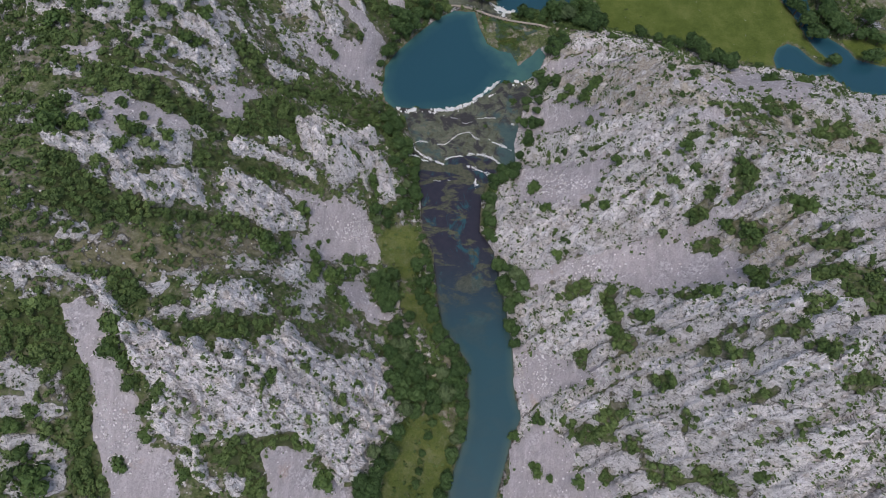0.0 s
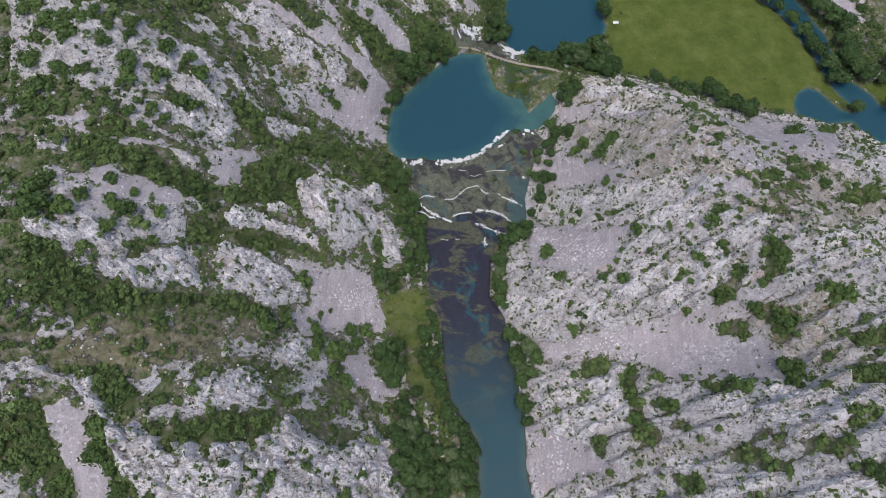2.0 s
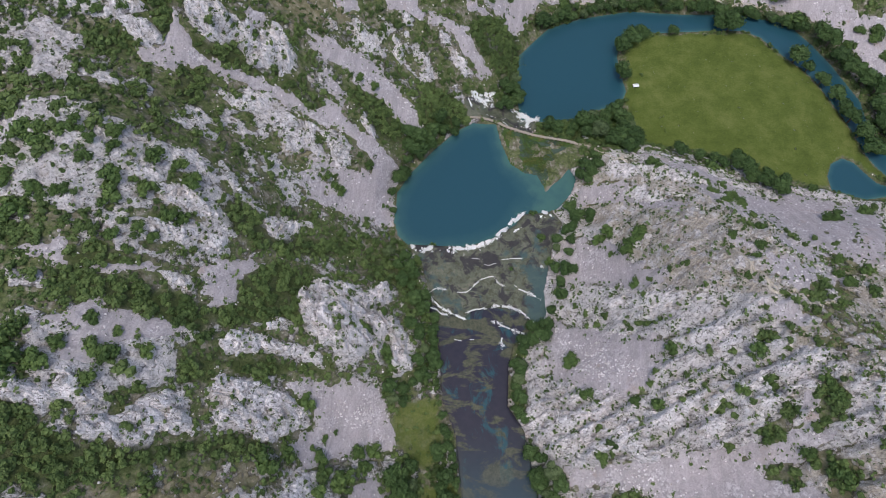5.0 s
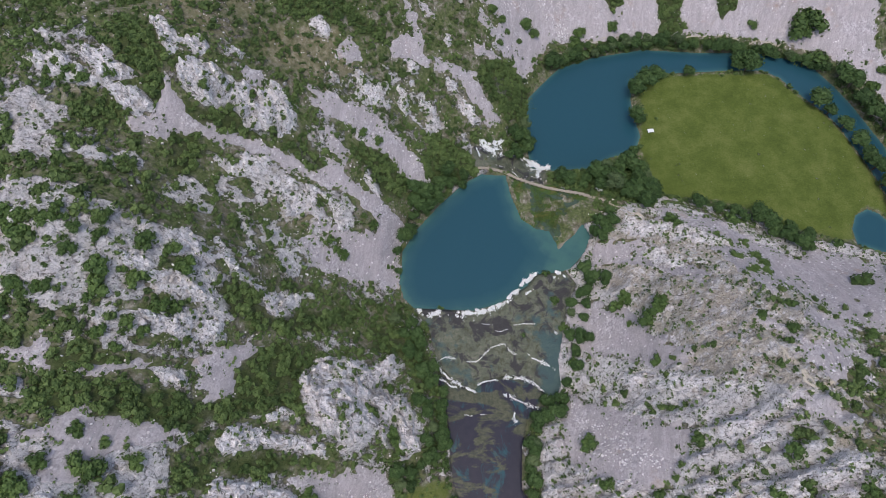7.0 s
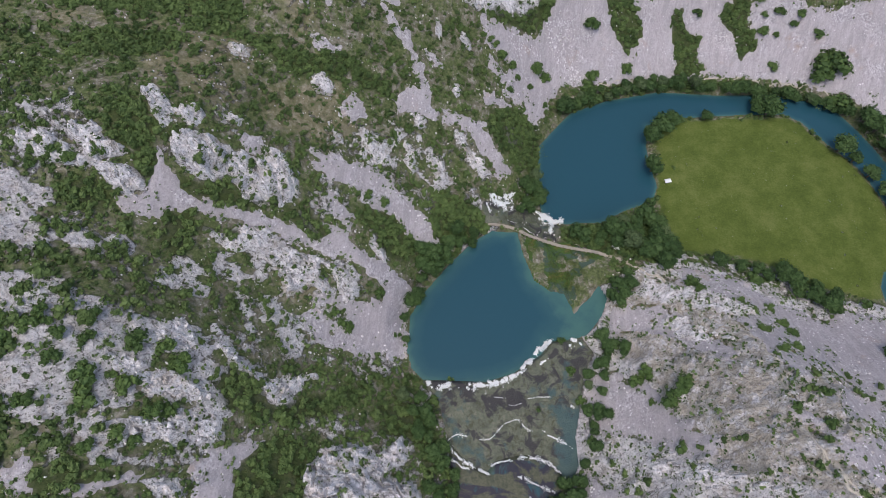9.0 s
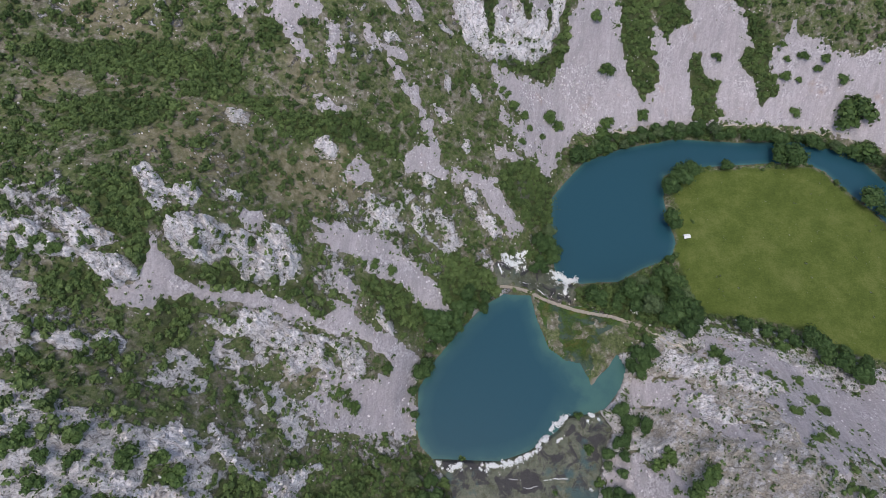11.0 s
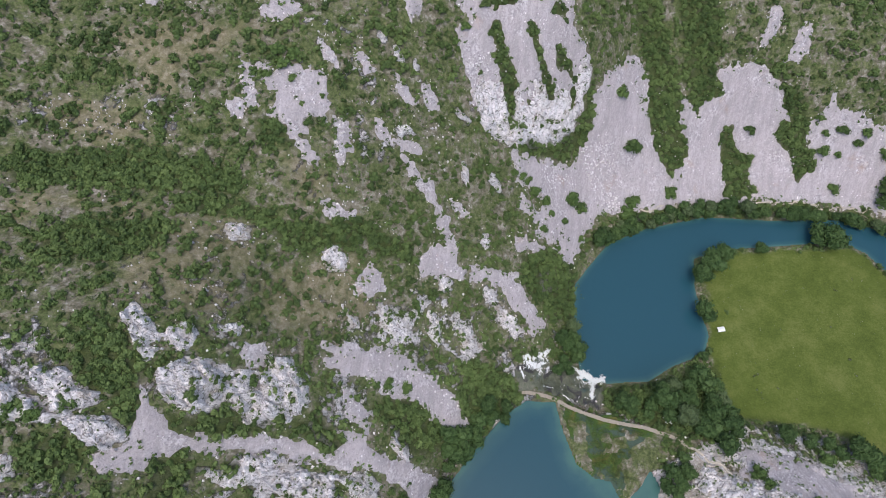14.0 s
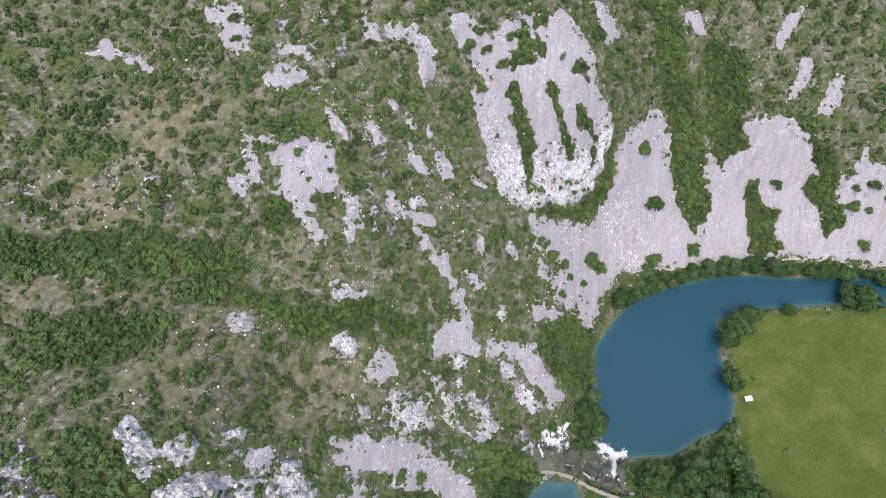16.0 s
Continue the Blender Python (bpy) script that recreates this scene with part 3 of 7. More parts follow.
outline("thicket", [(203, 170), (214, 168), (215, 160), (205, 162)])
outline("thicket", [(204, 139), (223, 148), (228, 144), (221, 133), (211, 130)])
outline("thicket", [(192, 136), (204, 135), (198, 127), (190, 127)])
outline("thicket", [(189, 254), (241, 285), (203, 246), (190, 245)])
outline("mixed", [(329, 365), (379, 388), (373, 352), (301, 288), (284, 300)])
outline("mixed", [(84, 299), (121, 247), (114, 242), (80, 263)])
outline("mixed", [(190, 192), (217, 182), (207, 164), (189, 175)])
outline("mixed", [(93, 88), (114, 85), (132, 80), (132, 62), (116, 54), (103, 72)])
outline("dry", [(189, 241), (268, 287), (270, 261), (191, 210), (182, 223)])
outline("dry", [(189, 170), (207, 163), (206, 153), (193, 158)])
outline("dry", [(106, 94), (118, 98), (140, 89), (139, 83), (121, 85), (109, 85)])
outline("crag", [(38, 195), (50, 208), (63, 216), (73, 200), (81, 183), (79, 167), (66, 163), (49, 174)], 9)
outline("crag", [(81, 186), (90, 194), (105, 191), (111, 172), (107, 165), (86, 172)], 9)
outline("crag", [(55, 120), (60, 133), (81, 135), (101, 137), (107, 114), (100, 104), (85, 101), (69, 106)], 6)
outline("crag", [(67, 61), (80, 73), (95, 69), (98, 63), (86, 55), (80, 46), (70, 54)], 6)
outline("crag", [(111, 55), (120, 57), (128, 46), (139, 33), (136, 27), (124, 35), (116, 45)], 6)
outline("crag", [(132, 77), (145, 76), (156, 72), (156, 67), (145, 63), (135, 65)], 6)
outline("crag", [(116, 84), (134, 85), (132, 77), (120, 77)], 6)
outline("crag", [(126, 181), (140, 200), (155, 208), (172, 212), (184, 218), (192, 218), (180, 198), (164, 192), (154, 180), (138, 170), (129, 173)], 5)
outline("crag", [(192, 206), (219, 202), (301, 243), (314, 232), (228, 174), (206, 184), (194, 191)], 5)
outline("crag", [(149, 112), (176, 120), (183, 109), (199, 106), (201, 91), (172, 92), (156, 96)], 5)
outline("crag", [(159, 71), (176, 69), (226, 83), (219, 70), (185, 62), (169, 59), (158, 59)], 5)
outline("crag", [(137, 61), (157, 51), (169, 50), (182, 52), (187, 48), (171, 42), (152, 39), (138, 44)], 5)
outline("crag", [(150, 32), (173, 37), (220, 53), (225, 9), (184, 9), (160, 19)], 5)
outline("scree", [(-49, 706), (-37, 708), (-23, 702), (-12, 713), (6, 720), (26, 726), (42, 714), (46, 704), (47, 690), (64, 682), (64, 666), (59, 653), (32, 640), (6, 636), (-11, 628), (-23, 629), (-29, 649), (-34, 665), (-27, 681), (-37, 689), (-48, 695)])
outline("thicket", [(-3, 712), (1, 707), (3, 693), (-14, 687), (-25, 686), (-16, 691), (-5, 698)])
outline("thicket", [(6, 708), (12, 705), (13, 696), (7, 699)])
outline("thicket", [(34, 700), (44, 698), (42, 693), (33, 694)])
outline("grass", [(394, 429), (439, 435), (466, 428), (454, 393), (422, 397), (401, 406)])
outline("scree", [(349, 584), (375, 558), (389, 542), (387, 525), (393, 507), (416, 507), (429, 550), (433, 580)])
outline("scree", [(-115, 468), (-99, 470), (-84, 475), (-65, 465), (-44, 454), (-25, 441), (-25, 430), (-44, 428), (-61, 440), (-77, 450), (-95, 457), (-108, 462)])
outline("scree", [(4, 594), (13, 593), (37, 580), (50, 574), (55, 567), (42, 559), (29, 571), (13, 584)])
outline("crag", [(-25, 640), (-15, 651), (1, 652), (14, 650), (27, 658), (39, 658), (49, 667), (60, 679), (64, 668), (59, 654), (49, 639), (29, 627), (2, 620), (-15, 623), (-24, 632)], 4.5)
outline("thicket", [(-12, 683), (-5, 681), (0, 668), (6, 652), (8, 630), (4, 628), (-1, 649), (-7, 664)])
outline("thicket", [(15, 686), (20, 685), (26, 673), (34, 660), (40, 654), (33, 652), (22, 667), (17, 675)])
outline("thicket", [(32, 679), (42, 678), (50, 672), (49, 668), (38, 671)])
outline("thicket", [(49, 665), (57, 663), (55, 650), (48, 654)])
outline("scree", [(175, 275), (190, 280), (206, 273), (231, 269), (234, 258), (202, 249), (185, 257), (176, 265)])
outline("scree", [(168, 249), (178, 245), (189, 236), (177, 228), (176, 236), (166, 239)])
outline("scree", [(218, 320), (221, 306), (246, 299), (234, 287), (207, 289), (191, 294)])
outline("scree", [(165, 302), (170, 295), (180, 286), (172, 283), (163, 292)])
outline("crag", [(97, 275), (113, 272), (136, 261), (150, 260), (149, 253), (122, 257), (98, 267)], 4)
outline("crag", [(132, 237), (143, 238), (153, 234), (152, 225), (140, 223), (132, 229)], 4)
outline("crag", [(74, 202), (84, 206), (92, 197), (108, 190), (121, 208), (130, 208), (140, 217), (147, 218), (141, 207), (128, 193), (123, 182), (84, 182)], 4)
outline("mixed", [(243, 322), (259, 322), (267, 310), (259, 292), (244, 283), (214, 291)])
outline("scree", [(-96, 625), (-91, 620), (-92, 608), (-96, 610)])
outline("scree", [(-91, 608), (-83, 607), (-79, 595), (-89, 596)])
outline("bare", [(-75, 651), (-71, 648), (-70, 642), (-74, 644)])
outline("bare", [(-64, 648), (-59, 642), (-60, 636), (-63, 640)])
outline("scree", [(-59, 634), (-54, 636), (-49, 625), (-55, 622)])
outline("bare", [(-43, 631), (-34, 630), (-25, 623), (-34, 622)])
outline("scree", [(-66, 614), (-59, 613), (-58, 606), (-65, 606)])
outline("scree", [(-21, 617), (-16, 612), (-17, 606), (-21, 609)])
outline("scree", [(-47, 597), (-39, 597), (-36, 590), (-43, 591)])
outline("bare", [(-32, 598), (-29, 595), (-28, 583), (-32, 587)])
outline("bare", [(-13, 598), (-7, 595), (-5, 587), (-11, 590)])
outline("scree", [(-42, 574), (-34, 572), (-26, 564), (-35, 563)])
outline("scree", [(-170, 607), (-164, 604), (-164, 595), (-172, 594)])
outline("scree", [(-165, 554), (-158, 552), (-158, 548), (-164, 548)])
outline("scree", [(-155, 538), (-144, 535), (-142, 529), (-150, 530)])
outline("scree", [(3, 561), (15, 563), (30, 559), (26, 554), (8, 551)])
outline("scree", [(-54, 612), (-43, 616), (-39, 614), (-51, 608)])
outline("scree", [(-110, 573), (-103, 572), (-101, 566), (-107, 565)])
outline("bare", [(-85, 661), (-81, 657), (-81, 652), (-85, 655)])
outline("crag", [(-119, 524), (-113, 528), (-106, 523), (-107, 514), (-115, 514)], 3)
outline("crag", [(-20, 556), (-14, 557), (-14, 548), (-19, 547)], 3)
outline("crag", [(-169, 529), (-161, 533), (-158, 524), (-165, 520)], 3)
outline("crag", [(-76, 605), (-68, 608), (-64, 605), (-72, 600)], 3)
outline("thicket", [(-144, 539), (-123, 539), (-97, 539), (-94, 527), (-123, 525), (-142, 528)])
outline("scree", [(62, 271), (74, 259), (94, 244), (120, 235), (116, 221), (108, 214), (106, 201), (84, 205), (59, 219), (54, 239)])
outline("scree", [(73, 332), (93, 334), (105, 314), (116, 300), (130, 280), (116, 283), (104, 284), (83, 291), (67, 306)])
outline("scree", [(99, 385), (116, 380), (134, 367), (145, 351), (149, 329), (135, 342), (118, 364), (97, 367)])
outline("scree", [(142, 402), (168, 405), (187, 388), (204, 367), (186, 312), (174, 317), (170, 364), (157, 377)])
outline("scree", [(221, 385), (244, 384), (256, 367), (272, 389), (289, 382), (314, 373), (280, 317), (270, 289), (276, 275), (264, 290), (259, 307), (236, 317), (238, 347), (182, 315)])
outline("scree", [(176, 283), (185, 277), (213, 282), (249, 281), (238, 269), (207, 259), (186, 262)])
outline("scree", [(168, 246), (179, 242), (188, 238), (179, 232), (170, 236)])
outline("scree", [(175, 197), (181, 193), (183, 172), (176, 165), (158, 162), (161, 167), (173, 170), (177, 179)])
outline("scree", [(129, 165), (158, 160), (179, 146), (174, 137), (176, 128), (167, 125), (143, 127), (125, 132), (115, 146), (88, 150), (66, 152), (61, 163), (94, 164)])
outline("turf", [(170, 229), (176, 239), (184, 231), (200, 249), (238, 269), (250, 266), (267, 256), (290, 257), (281, 235), (220, 219), (203, 213), (195, 202), (191, 198), (192, 213), (179, 218), (173, 219)])
outline("turf", [(251, 306), (264, 291), (281, 276), (293, 276), (291, 261), (262, 266), (244, 276), (242, 289)])
outline("crag", [(36, 196), (51, 212), (65, 215), (74, 198), (97, 199), (112, 193), (109, 179), (94, 174), (75, 166), (60, 169), (47, 179)], 9)
outline("crag", [(57, 134), (68, 140), (92, 131), (104, 125), (103, 114), (84, 110), (66, 113), (57, 120)], 4)
outline("crag", [(140, 112), (152, 118), (159, 109), (181, 119), (191, 110), (184, 102), (140, 104)], 4)
outline("crag", [(107, 394), (123, 402), (142, 396), (163, 392), (184, 380), (191, 371), (171, 364), (154, 371), (142, 375), (125, 383)], 3)
outline("crag", [(126, 373), (140, 365), (149, 354), (159, 345), (140, 345), (128, 355)], 3)
outline("mixed", [(-281, 601), (-252, 605), (-220, 595), (-215, 580), (-241, 575), (-275, 584)])
outline("dry", [(-281, 601), (-252, 605), (-220, 595), (-215, 580), (-241, 575), (-275, 584)])
outline("mixed", [(-185, 529), (-158, 535), (-156, 510), (-170, 500), (-182, 512)])
outline("dry", [(-185, 529), (-158, 535), (-156, 510), (-170, 500), (-182, 512)])
outline("mixed", [(-205, 493), (-182, 496), (-163, 491), (-157, 479), (-178, 475), (-199, 481)])
outline("dry", [(-205, 493), (-182, 496), (-163, 491), (-157, 479), (-178, 475), (-199, 481)])
outline("mixed", [(-141, 572), (-121, 572), (-114, 557), (-134, 549)])
outline("dry", [(-141, 572), (-121, 572), (-114, 557), (-134, 549)])
outline("scree", [(-139, 589), (-127, 587), (-122, 575), (-121, 571), (-131, 577), (-137, 581)])
outline("scree", [(-113, 602), (-107, 602), (-105, 589), (-107, 577), (-111, 576), (-110, 588)])
outline("scree", [(-166, 618), (-161, 620), (-157, 614), (-154, 602), (-161, 597), (-163, 606)])
outline("scree", [(-176, 604), (-169, 606), (-164, 600), (-166, 594), (-172, 597)])
outline("thicket", [(95, 761), (117, 763), (128, 729), (142, 687), (150, 646), (129, 646), (121, 686), (107, 726)])
outline("thicket", [(139, 746), (169, 733), (179, 706), (161, 694), (142, 717)])
outline("thicket", [(224, 692), (244, 682), (257, 651), (240, 662)])
outline("scree", [(104, 699), (111, 705), (119, 682), (117, 667)])
outline("scree", [(209, 729), (216, 731), (216, 717), (210, 711)])
outline("scree", [(235, 716), (242, 722), (243, 703), (236, 699)])

BASE = (42.667, -18.43, 2.052, 3.025, -1.331)


def slopes(x, y):
    """The hills and the valley, with no detail."""
    x, y = np.clip(x, -450, 480), np.clip(y, -120, 900)
    z = BASE[0] + BASE[1] * x / 100 + BASE[2] * y / 100 + BASE[3] * (x / 100) ** 2 + BASE[4] * x * y / 1e4
    for hx, hy, r, h in HILLS:
        z = z + h * np.exp(-((x - hx) ** 2 + (y - hy) ** 2) / (2 * r * r))
    return z


def cover(kind, x, y, edge=3.0, wobble=3.0):
    """How far a place belongs to a kind of ground cover, 0 to 1."""
    best = np.full(x.shape, -14.0)
    for pts, _ in OUTLINES[kind]:
        best = np.maximum(best, near_inside(pts, x, y))
    ragged = fbm(x, y, 9, 3, 3) - 0.5 + 0.5 * (fbm(x, y, 3, 2, 4) - 0.5)
    return smooth(-edge / 2, edge / 2, best + wobble * ragged * 2)


def east(x, y):
    """1 on the bare rocky spur east of the river, 0 elsewhere."""
    axis = np.interp(y, [-100, 50, 150, 250, 330, 400, 430, 470], [45, 45, 45, 40, 62, 90, 150, 420])
    return smooth(-6, 8, x - axis) * smooth(470, 380, y - np.clip(x - 120, 0, 300) * -0.1)


def lay(x, y, z=None):
    """Ground with banks and river beds, before rock relief."""
    z = slopes(x, y) if z is None else z
    meadow = near_inside(OUTLINES["grass"][0][0], x, y, 14)
    z = z + (1.6 + 0.4 * fbm(x, y, 30, 3, 8) - z) * smooth(-8, 6, meadow)
    for name, (level, pts) in WATER.items():
        d = near_inside(pts, x, y, 26)
        z = np.where(d > -26, z + (level + 0.7 - z) * smooth(-16 if name != "pool" else -9, 0, d), z)
        z = np.where(d > -1.5, np.minimum(z, level + 0.5 - 2.4 * smooth(-1.5, 3, d)), z)
    d = near_inside(REED_ISLAND, x, y, 8)
    return np.where(d > -1, np.maximum(z, 17.0 + 1.1 * smooth(-1, 3, d)), z)


def strata(x, y):
    """Tilted beds of rock: long ridges that run down the slopes."""
    e = smooth(0, 90, x)
    a, b = x * 0.80 - y * 0.60, x * 0.60 + y * 0.80
    c, d = x * 0.96 + y * 0.28, -x * 0.28 + y * 0.96
    west = ridged(a * 0.35, b, 7, 4, 21)
    spur = ridged(c * 0.4, d, 8, 4, 31)
    return west * (1 - e) + spur * e


def grain(x, y):
    """Rock or soil in the broken karst: streaks along the beds, 0 to 1."""
    e = smooth(0, 60, x) * smooth(480, 420, y)
    a, b = x * 0.80 - y * 0.60, x * 0.60 + y * 0.80
    c, d = x * 0.96 + y * 0.28, -x * 0.28 + y * 0.96
    return fbm(a * 0.5, b, 11, 5, 15) * (1 - e) + fbm(c * 0.8, d, 9, 5, 16) * e


def beds(x, y):
    """The tilted slabs of the spur: 0 at the foot of a slab to 1 at its edge."""
    u = (-x * 0.375 + y * 0.927 + 16 * fbm(x, y, 34, 3, 25) + 3 * fbm(x, y, 8, 2, 26)) / 13
    return u - np.floor(u)


def clefts(x, y):
    """1 in the soil-filled clefts between the slabs of the spur."""
    u = beds(x, y)
    return np.maximum(smooth(0.90, 0.97, u), smooth(0.12, 0.04, u)) * east(x, y) * smooth(260, 225, y) * smooth(0.38, 0.50, fbm(x, y, 26, 3, 27))


def rockiness(x, y):
    wild = smooth(0.46, 0.60, 0.5 * fbm(x, y, 22, 3, 11) + 0.5 * grain(x, y))
    north = smooth(430, 560, y)
    west = 0.30 * wild * (1 - 0.9 * north)
    rock = np.maximum(west, east(x, y) * (0.42 + 0.58 * smooth(0.36, 0.46, grain(x, y))) * (1 - 0.85 * clefts(x, y)))
    rock = np.maximum(rock, cover("mixed", x, y, 9, 7) * (0.58 - 0.28 * north) * smooth(0.46, 0.56, fbm(x, y, 7, 4, 12)))
    keep = 1 - np.maximum(np.maximum(cover("grass", x, y), 0.9 * cover("thicket", x, y)), np.maximum((0.6 - 0.5 * east(x, y)) * cover("dry", x, y, 12, 6), 0.62 * cover("turf", x, y, 8, 5)))
    rock = rock * keep
    rock = np.maximum(rock, cover("bare", x, y, 3, 3) * (1 - 0.9 * cover("thicket", x, y)) * (0.72 + 0.28 * smooth(0.34, 0.46, grain(x, y))))
    rock = np.maximum(rock, 0.8 * cover("crag", x, y, 3, 3))
    rock = rock * (1 - smooth(-4, 0, near_inside(REED_ISLAND, x, y, 9))) * (1 - 0.9 * cover("scree", x, y, 3, 3))
    for pts in (WATER["pool"][1], OUTLINES["grass"][0][0]):
        rock = rock * (1 - 0.9 * smooth(-9, -3, near_inside(pts, x, y, 10)))
    return rock


def ground_z(x, y, rock=None):
    z = lay(x, y)
    rock = rockiness(x, y) if rock is None else rock
    wet = np.full(x.shape, -9.0)
    for level, pts in WATER.values():
        wet = np.maximum(wet, near_inside(pts, x, y, 9))
    dry_land = smooth(0, -7, wet)
    meadow = 1 - smooth(-6, 4, near_inside(OUTLINES["grass"][0][0], x, y, 14))
    level, edge = blocks(x + 3 * fbm(x, y, 9, 2, 4), y, 5.5, 2)
    relief = rock * ((6.0 * (ridged((x * 0.96 + y * 0.28) * 0.7, -x * 0.28 + y * 0.96, 19, 3, 35) - 0.4) + smooth(270, 225, y) * 8.5 * (np.minimum(beds(x, y), (1 - beds(x, y)) * 7) - 0.4)) * east(x, y) + 2.3 * strata(x, y) + 2.3 * level + 0.6 * smooth(0, 0.2, edge) + 1.9 * vnoise(x, y, 59) - 2.4)
    return z + dry_land * meadow * (relief + 2.2 * (fbm(x, y, 24, 3, 6) - 0.5) + 0.5 * (fbm(x, y, 5, 2, 7) - 0.5))


# ---- materials ----


class Nodes:
    def __init__(self, name, rough=0.9, specular=0.25):
        self.mat = bpy.data.materials.new(name)
        self.mat.use_nodes = True
        self.t = self.mat.node_tree
        self.out = self.t.nodes["Principled BSDF"]
        self.out.inputs["Roughness"].default_value = rough
        self.out.inputs["Specular IOR Level"].default_value = specular
        self.place = self.t.nodes.new("ShaderNodeNewGeometry").outputs["Position"]

    def link(self, a, b):
        self.t.links.new(a, b)

    def put(self, socket, value):
        if hasattr(value, "links"):
            self.link(value, socket)
        elif isinstance(value, (tuple, list)) and len(value) == 3 and socket.type == "RGBA":
            socket.default_value = (*value, 1)
        else:
            socket.default_value = value

    def squeezed(self, x, y, z, turn=0.0):
        n = self.t.nodes.new("ShaderNodeMapping")
        n.vector_type = "TEXTURE"
        n.inputs["Rotation"].default_value, n.inputs["Scale"].default_value = (0, 0, radians(turn)), (1 / x, 1 / y, 1 / z)
        self.link(self.place, n.inputs["Vector"])
        return n.outputs["Vector"]

    def noise(self, size, detail=5, rough=0.6, where=None, warp=0.0):
        n = self.t.nodes.new("ShaderNodeTexNoise")
        n.inputs["Scale"].default_value, n.inputs["Detail"].default_value = 1 / size, detail
        n.inputs["Roughness"].default_value, n.inputs["Distortion"].default_value = rough, warp
        self.link(where or self.place, n.inputs["Vector"])
        return n.outputs["Fac"]

    def cells(self, size, feature="DISTANCE_TO_EDGE", where=None):
        n = self.t.nodes.new("ShaderNodeTexVoronoi")
        n.feature = feature
        n.inputs["Scale"].default_value = 1 / size
        self.link(where or self.place, n.inputs["Vector"])
        return n.outputs["Distance"] if feature == "DISTANCE_TO_EDGE" else n.outputs["Color"]

    def ramp(self, fac, *stops):
        n = self.t.nodes.new("ShaderNodeValToRGB")
        e = n.color_ramp.elements
        while len(e) < len(stops):
            e.new(0.5)
        for el, (pos, col) in zip(e, stops):
            el.position, el.color = pos, (*col, 1) if isinstance(col, tuple) else (col, col, col, 1)
        self.link(fac, n.inputs["Fac"])
        return n.outputs["Color"]

    def mix(self, fac, a, b, how="MIX"):
        n = self.t.nodes.new("ShaderNodeMix")
        n.data_type, n.blend_type = "RGBA", how
        self.put(n.inputs[0], fac)
        self.put(n.inputs[6], a)
        self.put(n.inputs[7], b)
        return n.outputs[2]

    def sum(self, a, b, how="ADD"):
        n = self.t.nodes.new("ShaderNodeMath")
        n.operation = how
        self.put(n.inputs[0], a)
        self.put(n.inputs[1], b)
        return n.outputs[0]

    def attr(self, name):
        n = self.t.nodes.new("ShaderNodeAttribute")
        n.attribute_name = name
        return n.outputs["Fac"]

    def island(self):
        n = self.t.nodes.new("ShaderNodeNewGeometry")
        return n.outputs["Random Per Island"]

    def each(self):
        n = self.t.nodes.new("ShaderNodeObjectInfo")
        return n.outputs["Random"]

    def bump(self, height, depth, strength=1.0, before=None):
        n = self.t.nodes.new("ShaderNodeBump")
        n.inputs["Strength"].default_value, n.inputs["Distance"].default_value = strength, depth
        self.link(height, n.inputs["Height"])
        if before:
            self.link(before, n.inputs["Normal"])
        return n.outputs["Normal"]

    def done(self, colour, normal=None, rough=None):
        self.put(self.out.inputs["Base Color"], colour)
        if normal:
            self.link(normal, self.out.inputs["Normal"])
        if rough is not None:
            self.put(self.out.inputs["Roughness"], rough)
        return self.mat


